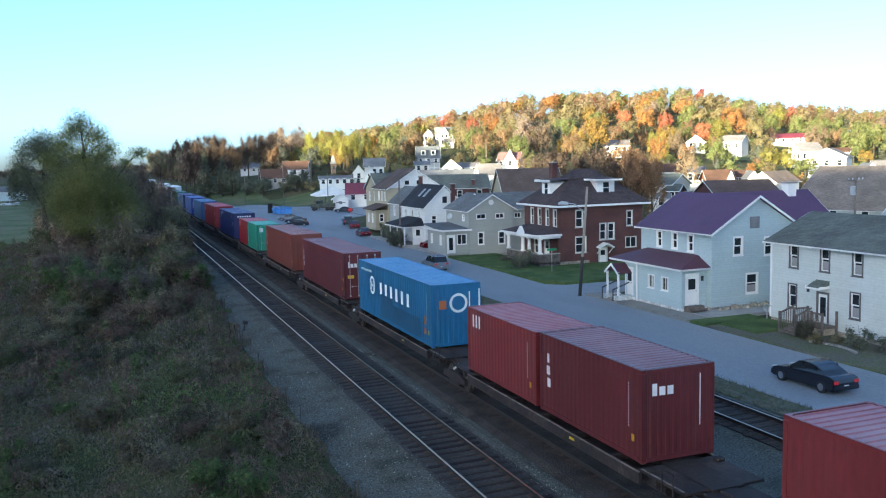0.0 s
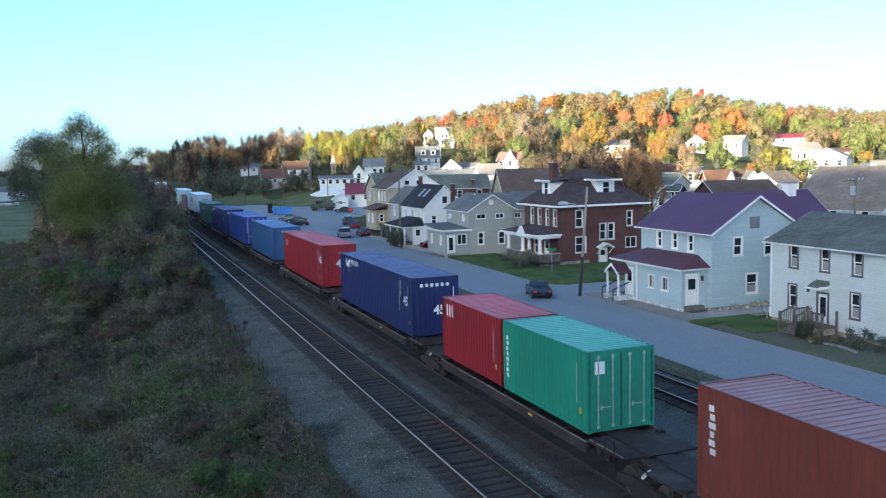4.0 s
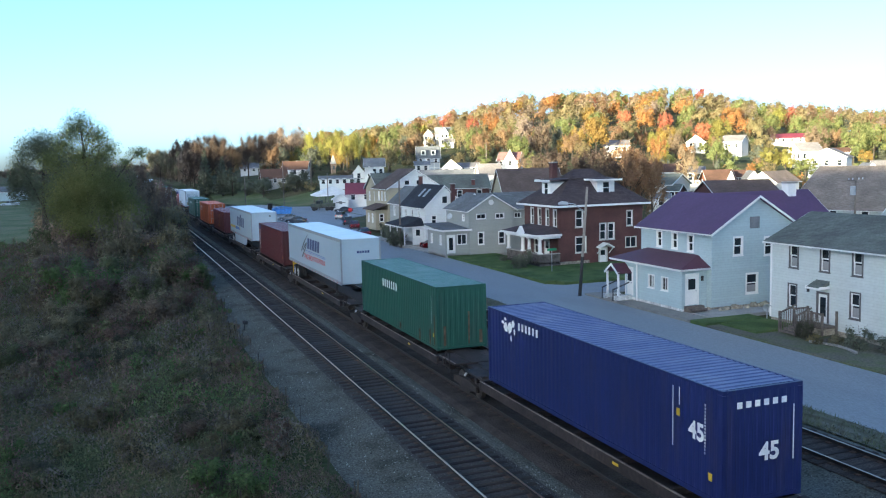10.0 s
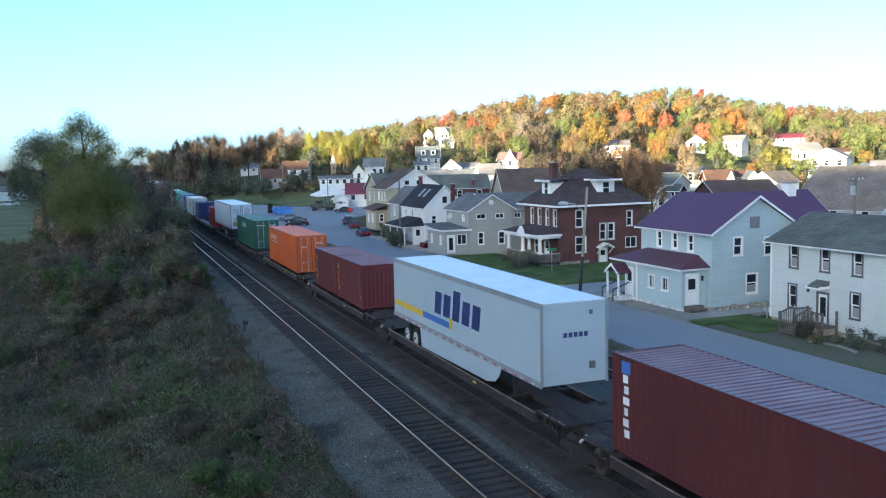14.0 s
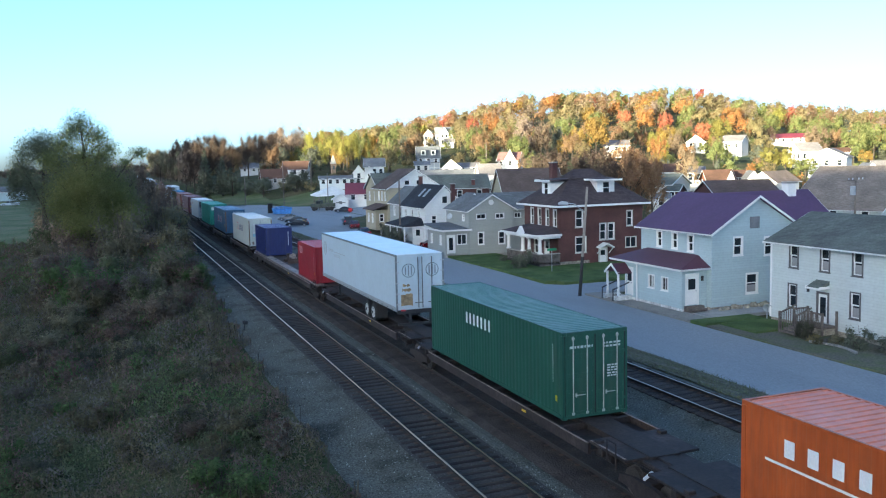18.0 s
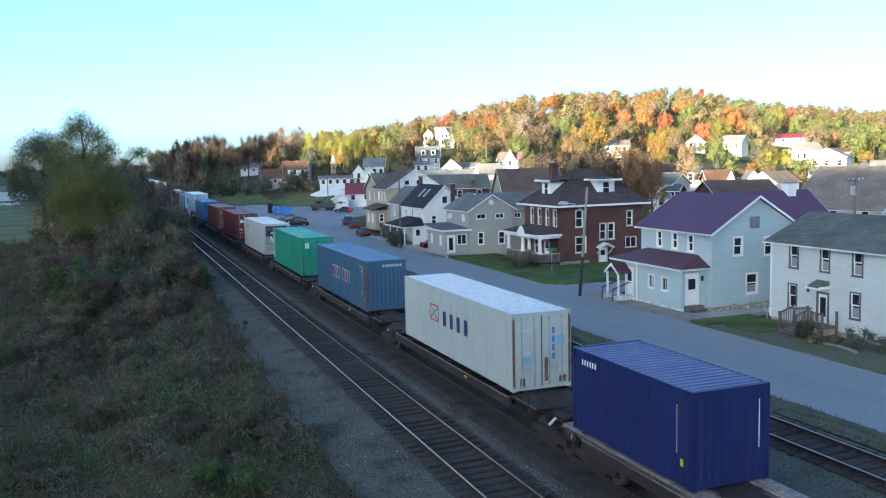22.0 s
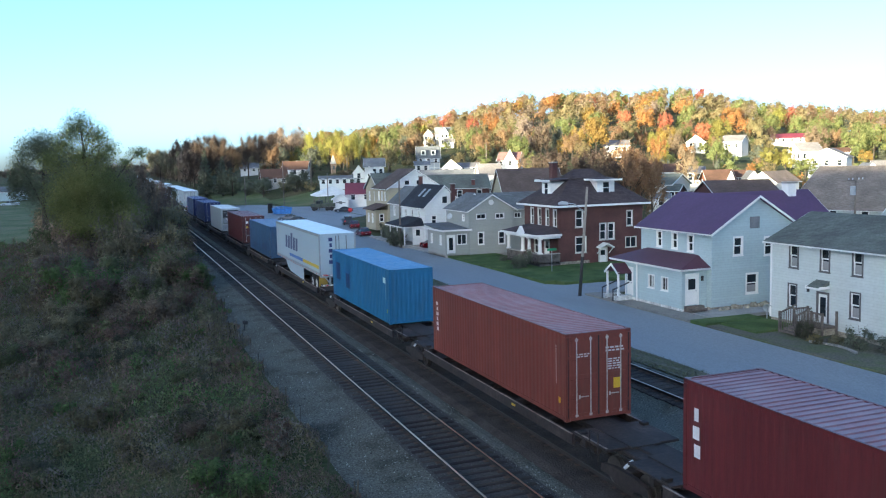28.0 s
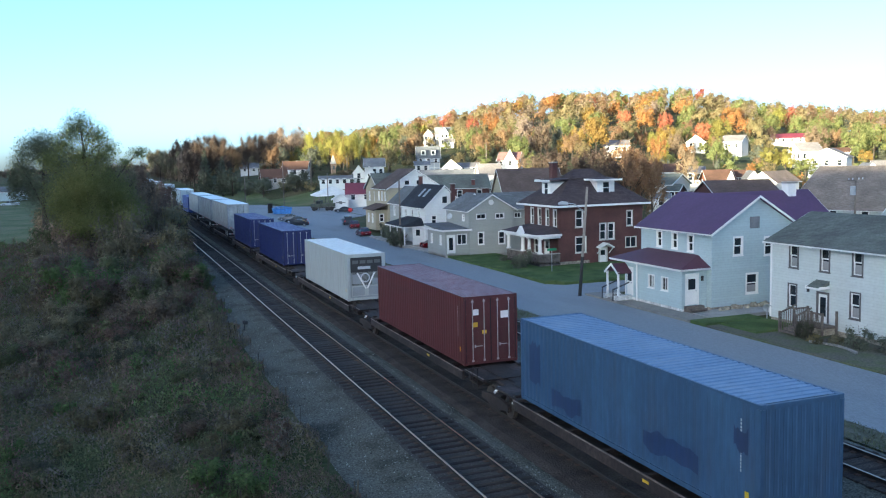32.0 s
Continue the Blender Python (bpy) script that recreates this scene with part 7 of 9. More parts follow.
town_house(243.4, 263.2, 12.4, 8.0, 3.0, 4.7, "x", warm_white, red_roof, "low white building with a bright red roof", turn=-51, z=12.14, windows=4)
town_house(175.1, 183.4, 5.9, 8.0, 4.4, 6.6, "x", warm_white, pale_roof, "large sunlit white house on the slope", turn=-19, z=5.63, windows=3)
town_house(155.4, 155.0, 8.0, 8.0, 4.6, 6.5, "y", warm_white, pale_roof, "sunlit white house on the slope", turn=-55, z=4.01, windows=3)
town_house(192.0, 188.4, 5.2, 8.0, 3.6, 4.8, "x", warm_white, rust_roof, "sunlit house at the edge of the woods", turn=-46, z=5.93, windows=2)
town_house(136.6, 127.0, 3.4, 8.0, 3.4, 5.0, "y", cream_siding, lightgrey_roof, "cream gabled house with a grey roof", turn=-35, z=2.40, windows=2)
town_house(138.1, 124.6, 3.8, 8.0, 4.0, 5.5, "x", warm_white, pale_roof, "sunlit white house at the edge of town", turn=-48, z=2.30, windows=2)
town_house(135.6, 368.9, 4.4, 8.0, 4.6, 6.9, "y", warm_white, lightgrey_roof, "sunlit white gabled house on the hill", turn=-20, z=16.36, windows=2)
big = town_house(137.6, 353.9, 7.6, 8.0, 5.2, 8.2, "x", warm_white, lightgrey_roof, "large white house with gabled wing and porch on a hill", turn=-21, z=15.71, windows=4)
place, run = SIDES["s"](-1.6, 1.6, -4.9, -1.0)
part("gabled_wing", wall_mesh(run, -1.5, 5.4, [], 0.2, (run / 2, 8.0)), warm_white, big).matrix_basis = place
gable_roof(big, -1.6, 1.6, -4.9, -0.4, 5.4, 8.0, "y", lightgrey_roof, 0.3)
for x in (-0.75, 0.75):
    for z in (1.0, 3.6):
        part("pane", boxes((x - 0.4, x + 0.4, -4.95, -4.9, z, z + 1.4)), glass, big)
part("porch_roof", boxes((-4.6, 4.6, -6.4, -4.9, 2.6, 2.8)), lightgrey_roof, big, "grey porch roof")
for x in (-4.4, -2.2, 0.0, 2.2, 4.4):
    part("porch_post", boxes((x - 0.1, x + 0.1, -6.3, -6.1, -1.5, 2.6)), white_paint, big)
town_house(134.9, 341.9, 4.0, 5.0, 2.4, 4.0, "x", warm_white, pale_roof, "low white garage on the hill", turn=-22, z=14.81, windows=1)
dh = town_house(92.0, 250.7, 6.9, 8.0, 3.4, 6.8, "x", blue_grey, grey_roof, "blue-grey house with dormers and a porch on the slope", turn=-20, z=7.14, windows=3)
for x in (-1.5, 1.5):
    dm = part("dormer", boxes((x - 0.75, x + 0.75, -3.6, -1.2, 4.2, 5.7)), white_siding, dh, "white dormer with a dark window")
    part("dormer_roof", boxes((x - 0.9, x + 0.9, -3.8, -0.8, 5.7, 5.85)), grey_roof, dm)
    part("pane", boxes((x - 0.4, x + 0.4, -3.62, -3.6, 4.5, 5.45)), glass, dm)
part("porch_roof", boxes((-3.6, 3.6, -5.7, -4.0, 1.9, 2.05)), grey_roof, dh, "grey porch roof")
for x in (-3.4, -1.7, 0.0, 1.7, 3.4):
    part("porch_post", boxes((x - 0.09, x + 0.09, -5.6, -5.42, -1.5, 1.9)), white_paint, dh)
part("porch_rail", boxes((-3.4, 3.4, -5.56, -5.5, 0.35, 0.5)), white_paint, dh)
town_house(79.9, 222.6, 3.8, 6.0, 3.0, 4.0, "x", warm_white, lightgrey_roof, "white house with a pale roof on the slope", turn=-20, z=5.53, windows=2)
town_house(80.1, 201.7, 4.5, 7.0, 3.4, 5.3, "y", warm_white, lightgrey_roof, "white gabled house on the slope", turn=-22, z=4.54, windows=2)
town_house(85.3, 204.4, 5.8, 7.0, 3.0, 4.1, "x", warm_white, pale_roof, "low white house with a pale roof", turn=-15, z=4.83, windows=2)
town_house(72.9, 184.1, 13.3, 6.0, 3.0, 4.3, "x", warm_white, lightgrey_roof, "long low white building with a pale roof", turn=-22, z=3.24, windows=5)
town_house(78.2, 174.8, 4.7, 7.0, 3.2, 5.5, "x", warm_white, pale_roof, "sunlit white house with a pale roof", turn=-14, z=3.23, windows=2)
town_house(103.5, 216.5, 5.6, 7.0, 3.4, 5.5, "x", warm_white, faded_roof, "sunlit white house with a faded red roof", turn=-38, z=5.95, windows=3)
town_house(102.7, 215.2, 2.9, 5.0, 3.6, 6.2, "y", warm_white, pale_roof, "white gabled wing of a hillside house", turn=-26, z=5.92, windows=1)
town_house(67.8, 150.4, 1.8, 5.0, 3.0, 4.3, "y", cream_siding, rust_roof, "small pinkish gabled house", turn=-24, z=1.38, windows=1)
h = town_house(61.1, 151.1, 10.9, 8.0, 4.0, 6.3, "x", brick_mat, green_roof, "long brick building with a grey-green roof", turn=-16, z=0.70, windows=3)
chimney(h, 2.6, -3.2, 3.0, 5.4, 0.6)
town_house(66.8, 133.2, 10.2, 9.0, 3.6, 7.3, "x", tan_siding, brown_roof, "tan house with a dark brown roof", turn=-13, z=0.69, windows=3)
town_house(154.7, 244.1, 7.8, 7.0, 3.6, 5.3, "x", warm_white, pale_roof, "sunlit white house behind the russet tree", turn=-32, z=9.61, windows=3)
town_house(50.1, 332.8, 6.5, 6.0, 2.6, 4.5, "x", bright_siding, lightgrey_roof, "low white house beside the field", turn=-9, z=5.78, windows=2)
town_house(43.8, 246.6, 7.0, 8.0, 2.8, 5.3, "x", cream_siding, rust_roof, "cream cottage with a brown roof beside the field", turn=-5, z=3.00, windows=3)
town_house(52.8, 258.7, 7.2, 7.0, 3.2, 5.5, "x", warm_white, rust_roof, "white house with a reddish brown roof", turn=-20, z=4.86, windows=3)
town_house(55.0, 268.4, 3.4, 6.0, 3.2, 5.4, "y", warm_white, rust_roof, "white gabled wing beside a lane", turn=-12, z=5.14, windows=1)
town_house(56.9, 221.8, 10.9, 6.0, 2.6, 3.4, "x", bright_siding, lightgrey_roof, "long low white building behind the lot", turn=-14, z=2.90, windows=6)
town_house(65.3, 219.0, 5.0, 7.0, 4.4, 6.4, "x", bright_siding, lightgrey_roof, "white two-storey house behind the trees", turn=-17, z=4.16, windows=3)
town_house(61.5, 220.6, 2.9, 6.0, 3.4, 5.2, "y", bright_siding, grey_roof, "narrow white gabled house", turn=-16, z=3.69, windows=1)
town_house(63.3, 217.0, 2.5, 6.0, 3.4, 5.0, "y", bright_siding, grey_roof, "narrow white gabled house", turn=-16, z=3.62, windows=1)
town_house(-30.6, 319.5, 10.8, 7.0, 3.0, 4.6, "x", blue_siding, grey_roof, "pale blue house across the field", turn=5, z=-0.42, windows=3)

# two wings of one large low building with a broad ash-brown roof
town_house(90.6, 84.4, 12.0, 15.0, 3.0, 8.0, "x", white_siding, ashen_roof, "large white building with a broad ash-brown roof", turn=-75, z=-0.2, windows=3)
town_house(93.2, 83.4, 14.0, 9.0, 3.1, 6.5, "x", white_siding, ashen_roof, "lower wing of a large ash-roofed building", turn=-47, z=-0.2, windows=4)
# church tower
tower_stone = surface("tan_stone", (0.4, 0.27, 0.17), rough=0.9, var=0.2, fine=8, bump=0.3)
ch = thing("church_tower", "narrow pale church tower with a pointed top", "tower", pose(62.0, 250, ground_z(62, 250)), group="houses of the town")
part("shaft", boxes((-0.62, 0.62, -0.62, 0.62, -1, 4.4)), tower_stone, ch, "tan stone shaft")
part("louvre", boxes((-0.25, 0.25, -0.64, -0.62, 2.7, 3.7), (-0.64, -0.62, -0.25, 0.25, 2.7, 3.7)), mark_grey, ch)
sp = bmesh.new()
bmesh.ops.create_cone(sp, cap_ends=True, segments=4, radius1=1.05, radius2=0.05, depth=2.6, matrix=Matrix.Translation((0, 0, 5.7)) @ Matrix.Rotation(radians(45), 4, "Z"))
part("spire", sp, cream_siding, ch)

sheet_white = surface("white_sheet_metal", (0.76, 0.77, 0.75), rough=0.5, var=0.08)
# filling station: hipped canopy, white shed, red-roofed hall
cn = thing("canopy", "white hipped canopy roof on posts", "canopy", pose(46.2, 188.0, ground_z(46.2, 188) + 0.1))
r = bmesh.new()
for p in ([(-4.2, -3, 3.1), (4.2, -3, 3.1), (0, 0, 4.9)], [(4.2, -3, 3.1), (4.2, 3, 3.1), (0, 0, 4.9)], [(4.2, 3, 3.1), (-4.2, 3, 3.1), (0, 0, 4.9)], [(-4.2, 3, 3.1), (-4.2, -3, 3.1), (0, 0, 4.9)]):
    slab(r, p, 0.12)
part("canopy_roof", r, sheet_white, cn, "white sheet roof")
part("fascia", boxes((-4.25, 4.25, -3.05, -3.0, 2.75, 3.12), (-4.25, -4.2, -3.0, 3.0, 2.75, 3.12)), white_paint, cn)
for x in (-3.6, 3.6):
    for y in (-2.5, 2.5):
        part("post", boxes((x - 0.1, x + 0.1, y - 0.1, y + 0.1, -0.5, 3.0)), wood_grey, cn)
sh = town_house(46.2, 181.0, 3.2, 4.0, 2.4, 3.4, "y", bright_siding, sheet_white, "small white gabled shed with a dark emblem", windows=0, turn=-14)
part("emblem", boxes((-1.0, 1.0, -2.06, -2.0, 1.55, 1.75), (-0.3, 0.3, -2.07, -2.0, 1.35, 1.95)), mark_grey, sh, "dark winged emblem as a plain shape")
town_house(51.6, 185.0, 5.6, 9.0, 2.8, 5.0, "x", warm_white, red_roof, "white hall with a dark red roof", windows=2, turn=-16)

# army-green truck and dark cars on the forecourt
army = surface("army_green_paint", (0.045, 0.06, 0.045), rough=0.7, var=0.2)
tk = thing("truck", "old army-green truck parked under the canopy", "truck", pose(42.4, 180.5, ground_z(42.4, 180.5) + 0.16, 0, 0, 62))
part("cab", boxes((-1.1, 1.1, 0.4, 2.0, 1.0, 2.7), (-1.0, 1.0, 2.0, 3.4, 1.0, 1.8), bevel=0.08), army, tk)
part("windscreen", boxes((-0.95, 0.95, 2.0, 2.02, 1.9, 2.5), (-1.12, -1.1, 0.7, 1.7, 1.9, 2.5)), glass, tk)
part("load_bed", boxes((-1.2, 1.2, -3.2, 0.3, 1.1, 2.0), bevel=0.04), army, tk)
part("crane", rod(rod(bmesh.new(), (0, -0.4, 1.9), (0, -0.6, 3.6), 0.12), (0, -0.6, 3.6), (0, -3.0, 4.0), 0.1), army, tk)
part("chassis", boxes((-0.5, 0.5, -3.2, 3.4, 0.7, 1.0)), black_iron, tk)
for y in (2.5, -1.2, -2.4):
    for x in (-1.0, 1.0):
        part("wheel", rod(bmesh.new(), (x - 0.16, y, 0.52), (x + 0.16, y, 0.52), 0.52, n=18), rubber, tk, "large black tyre")
# woods on the hill: one mass behind, single trees in front
rng = np.random.default_rng(21)
mix = ["olive", "olive", "green", "yellow", "orange", "rust", "rust", "brown", "yellowgreen", "mauve", "red"]
odds = np.array([6, 4, 4, 1.4, 2.4, 4, 3, 4, 2, 2.0, 0.8])
odds = odds / odds.sum()
batches = {}
for _ in range(1700):
    d, side = rng.uniform(365, 640), rng.uniform(-420, 330)
    x, y = 0.56 * d + 0.83 * side, 0.83 * d - 0.56 * side
    if y < 200 or any((x - a) ** 2 + (y - b) ** 2 < 170 for a, b in CLEAR):
        continue
    col = mix[rng.choice(len(mix), p=odds)] if x > 75 else ("umber", "umber", "mauve", "olive")[rng.integers(4)]
    hh = rng.uniform(11.5, 15.5) * (0.5 if x < 0.09 * y else 1.0)
    w = hh * rng.uniform(0.55, 0.8)
    q, t = leaves(rng, 560, [((x + a, y + b, ground_z(x, y) + hh * f), (w * s, w * s, hh * v)) for a, b, f, s, v in ((0, 0, 0.55, 0.42, 0.36), (w * 0.2, 0, 0.75, 0.26, 0.2), (-w * 0.22, w * 0.1, 0.5, 0.26, 0.2), (0, -w * 0.25, 0.62, 0.26, 0.22))], hh * 0.034, soft=True)
    b = batches.setdefault(col, [[], [], 0])
    b[0].append(q), b[1].append(t + b[2])
    b[2] += len(q)
for col, (qs, ts, _) in batches.items():
    tagged(new("far_woods", mesh_of("far_woods", np.concatenate(qs), np.concatenate(ts), LEAF[col])), "autumn woods in mixed colours covering the hill", "woods", kind="stuff")

# single trees among the houses and along the wood's edge
tree(26.0, 255.8, 13.9, "dark", "pine", 1.15)
tree(30.0, 249.4, 11.6, "dark", "pine", 1.2)
tree(32.2, 246.1, 8.2, "dark", "broad", 1.0)
tree(23.4, 261.0, 15.0, "umber", "fine", 0.65)
tree(28.2, 265.4, 17.6, "umber", "fine", 0.73)
tree(32.1, 266.0, 17.2, "umber", "fine", 0.64)
tree(37.1, 278.3, 11.4, "rust", "fine", 0.76)
tree(44.7, 299.1, 15.4, "umber", "fine", 0.81)
tree(52.3, 312.8, 17.1, "umber", "fine", 0.70)
tree(62.7, 386.0, 13.8, "umber", "broad", 0.94)
tree(61.6, 365.2, 9.8, "yellow", "broad", 0.88)
tree(66.2, 368.4, 19.4, "umber", "fine", 0.95)
tree(69.9, 350.7, 19.0, "mauve", "fine", 1.0)
tree(38.6, 233.2, 5.5, "dark", "broad", 1.11)
tree(47.0, 230.7, 5.5, "dark", "broad", 1.47)
tree(65.5, 292.2, 14.9, "yellowgreen", "fine", 0.76)
tree(68.5, 280.4, 15.5, "yellowgreen", "fine", 0.77)
tree(69.1, 260.9, 15.7, "yellowgreen", "fine", 0.71)
tree(78.1, 276.8, 14.6, "green", "fine", 0.68)
tree(81.6, 278.9, 12.5, "yellow", "broad", 0.72)
tree(82.9, 261.0, 13.4, "green", "broad", 0.84)
tree(79.0, 248.8, 9.8, "olive", "broad", 0.82)
tree(101.6, 296.3, 9.7, "dark", "broad", 1.33)
tree(84.4, 247.0, 6.3, "olive", "broad", 1.02)
tree(136.6, 319.7, 13.4, "red", "broad", 0.64)
tree(137.9, 305.2, 15.3, "orange", "broad", 0.68)
tree(142.1, 300.0, 13.0, "olive", "broad", 0.88)
tree(123.5, 246.6, 15.3, "mauve", "broad", 0.77)
tree(114.1, 266.2, 10.9, "green", "broad", 0.91)
tree(124.3, 280.0, 9.5, "olive", "broad", 0.88)
tree(126.7, 242.8, 11.7, "umber", "broad", 0.80)
tree(160.9, 289.2, 12.3, "green", "broad", 1.11)
tree(143.9, 238.7, 14.4, "yellow", "broad", 0.93)
tree(145.8, 253.6, 10.2, "yellow", "broad", 0.71)
tree(139.0, 198.5, 9.0, "orange", "broad", 0.74)
tree(203.0, 285.9, 10.9, "red", "broad", 0.88)
tree(183.1, 267.4, 6.0, "yellowgreen", "broad", 1.11)
tree(86.3, 133.0, 10.5, "rust", "broad", 0.83)
tree(89.6, 133.2, 9.8, "rust", "tall", 1.04)
tree(85.5, 139.4, 10.0, "umber", "broad", 0.84)
tree(85.1, 146.5, 9.2, "umber", "broad", 0.76)
tree(87.5, 161.0, 8.7, "umber", "broad", 1.15)
tree(87.2, 170.0, 7.8, "umber", "broad", 0.93)
tree(75.5, 156.0, 3.9, "dark", "pine", 2.20)
tree(100.2, 134.2, 10.3, "brown", "tall", 0.89)
tree(150.6, 202.3, 6.3, "orange", "broad", 0.99)
tree(154.0, 193.4, 7.8, "green", "broad", 0.86)
tree(159.1, 195.6, 6.1, "green", "broad", 0.84)
tree(220.9, 283.6, 6.2, "orange", "broad", 1.80)
tree(235.7, 287.0, 12.1, "orange", "broad", 1.05)
tree(218.2, 252.8, 13.1, "olive", "tall", 1.07)
tree(202.7, 236.2, 5.5, "green", "tall", 1.31)
tree(147.8, 166.4, 6.9, "yellowgreen", "broad", 1.10)
tree(152.0, 165.4, 6.7, "yellowgreen", "broad", 1.04)
tree(140.9, 147.4, 5.3, "green", "broad", 1.53)
tree(146.5, 168.9, 2.9, "green", "broad", 1.89)
tree(195.9, 187.0, 11.0, "green", "broad", 1.02)
tree(206.7, 190.0, 12.0, "green", "broad", 0.96)
tree(261.3, 258.3, 8.1, "green", "broad", 1.55)
tree(258.0, 263.0, 9.1, "green", "broad", 1.25)
tree(217.0, 196.2, 7.8, "dark", "pine", 2.20)
tree(172.4, 160.3, 2.5, "yellowgreen", "broad", 1.54)
tree(286.3, 306.8, 6.0, "rust", "broad", 1.92)
tree(252.8, 286.6, 4.6, "green", "broad", 2.20)
tree(185.4, 254.9, 8.2, "olive", "broad", 1.06)
tree(192.3, 295.6, 8.5, "olive", "broad", 1.42)
tree(134.1, 327.2, 12.0, "olive", "broad", 0.81)
tree(21.8, 270.0, 12.6, "mauve", "broad", 0.59)
tree(28, 600, 14, "scrub", "broad", 0.8)
tree(27, 480, 13.5, "scrub", "broad", 0.85)
tree(26.5, 392, 13.0, "umber", "broad", 0.9)
tree(26.5, 336, 15.6, "umber", "broad", 0.85)
tree(27, 296, 15.0, "umber", "fine", 0.9)
tree(33, 330, 17.0, "umber", "fine", 0.9)
tree(86.3, 205.2, 2.2, "green", "broad", 2.20)
tree(244.2, 285.0, 6.3, "green", "broad", 1.65)
tree(38.0, 313.4, 9.0, "mauve")
tree(130.4, 300.3, 12.0, "olive")
tree(198.9, 202.6, 8.4, "green")
tree(140.2, 337.2, 11.7, "olive")
tree(112.1, 256.7, 10.1, "rust")
tree(85.5, 323.7, 9.4, "olive")
tree(46.2, 402.8, 8.5, "umber")
tree(233.9, 277.3, 9.1, "orange")
tree(73.9, 319.8, 8.5, "olive")
tree(286.0, 252.4, 9.2, "green")
tree(162.1, 222.6, 7.7, "brown")
tree(85.2, 338.5, 9.9, "rust")
tree(48.9, 276.0, 10.9, "rust")
tree(268.3, 277.5, 9.2, "green")
tree(90.8, 307.2, 7.3, "olive")
tree(258.4, 243.4, 11.9, "green")
tree(239.7, 226.0, 8.6, "green")
tree(188.9, 193.7, 10.9, "brown")
tree(104.5, 333.7, 8.0, "yellowgreen")
tree(30.4, 359.7, 8.3, "olive")
tree(122.7, 260.2, 11.5, "rust")
tree(292.1, 246.3, 11.0, "green")
tree(53.0, 343.8, 8.1, "olive")
tree(53.5, 370.6, 7.8, "dark")
tree(54.3, 410.1, 11.4, "mauve")
tree(112.0, 375.7, 10.0, "dark")
tree(213.1, 301.9, 7.4, "olive")
tree(164.2, 276.5, 10.9, "rust")
tree(40.3, 337.6, 11.6, "umber")
tree(111.8, 363.8, 7.7, "red")
tree(32.5, 299.0, 10.9, "dark")
tree(89.3, 287.8, 7.9, "olive")
tree(259.2, 233.3, 8.6, "dark")
tree(251.5, 255.1, 11.7, "green")
tree(192.0, 268.6, 7.7, "rust")
tree(181.1, 334.6, 9.2, "olive")
tree(124.5, 365.5, 11.0, "olive")
tree(272.1, 257.1, 9.6, "green")
tree(212.0, 183.8, 9.5, "olive")
tree(201.5, 311.7, 10.0, "red")
tree(149.2, 311.8, 8.2, "rust")
tree(168.8, 237.2, 9.9, "yellow")
tree(79.3, 330.8, 7.5, "olive")
tree(82.0, 395.7, 8.4, "orange")
tree(262.6, 220.6, 7.9, "green")
tree(243.8, 250.4, 10.5, "green")
tree(42.9, 349.1, 7.8, "olive")
tree(157.7, 349.5, 10.4, "rust")
tree(200.6, 253.5, 10.6, "green")
tree(71.2, 306.7, 9.7, "green")
tree(39.9, 369.3, 10.2, "olive")
tree(72.2, 380.0, 8.2, "rust")
tree(75.5, 290.2, 7.4, "olive")
tree(76.6, 359.6, 11.9, "olive")
tree(239.1, 203.9, 10.4, "green")
tree(270.9, 242.0, 10.5, "yellow")
tree(117.8, 240.4, 9.3, "green")
tree(85.6, 270.3, 11.2, "olive")
tree(158.4, 320.3, 11.3, "olive")
tree(105.7, 351.0, 8.0, "olive")
tree(165.2, 258.0, 7.2, "olive")
tree(174.9, 290.3, 9.7, "olive")
tree(132.8, 234.3, 9.3, "rust")
tree(244.1, 240.8, 8.7, "rust")
tree(64.6, 409.9, 7.8, "green")
tree(74.7, 338.1, 11.2, "rust")
tree(76.0, 387.9, 11.7, "olive")
tree(122.2, 293.7, 10.5, "olive")
tree(154.5, 337.2, 9.1, "olive")
tree(232.9, 199.2, 11.6, "rust")
tree(149.4, 212.5, 7.4, "yellowgreen")
tree(51.9, 390.8, 8.0, "olive")
tree(117.3, 351.3, 11.6, "olive")
tree(59.0, 419.0, 7.0, "orange")
tree(146.8, 285.1, 7.8, "green")
tree(224.6, 230.6, 10.4, "olive")
tree(150.4, 352.3, 9.9, "yellowgreen")
tree(251.7, 215.9, 8.3, "green")
tree(106.0, 317.7, 8.2, "brown")
tree(144.7, 273.1, 11.5, "brown")
tree(178.6, 319.2, 9.1, "brown")
tree(234.1, 297.1, 10.0, "green")
tree(159.5, 330.9, 7.2, "green")
tree(96.3, 358.1, 11.1, "yellowgreen")
tree(112.7, 326.1, 11.0, "olive")
tree(69.1, 396.9, 10.9, "olive")
tree(213.8, 219.0, 10.3, "green")
tree(50.1, 356.5, 10.7, "umber")
tree(32.1, 381.9, 8.3, "olive")
tree(162.6, 312.3, 7.2, "green")
tree(274.8, 268.7, 10.3, "dark")
tree(254.3, 224.8, 7.8, "green")
tree(211.5, 265.4, 7.2, "green")
tree(176.9, 281.0, 7.8, "dark")
tree(205.6, 275.5, 8.9, "rust")
tree(85.8, 365.2, 7.3, "brown")
tree(152.0, 265.2, 8.7, "rust")
tree(90.1, 330.8, 11.3, "olive")
tree(231.0, 260.6, 8.0, "brown")
tree(136.7, 246.3, 7.4, "yellow")
tree(142.5, 262.9, 9.8, "dark")
tree(225.7, 300.7, 11.0, "green")
tree(202.5, 176.5, 11.4, "green")
tree(97.9, 281.5, 10.3, "rust")
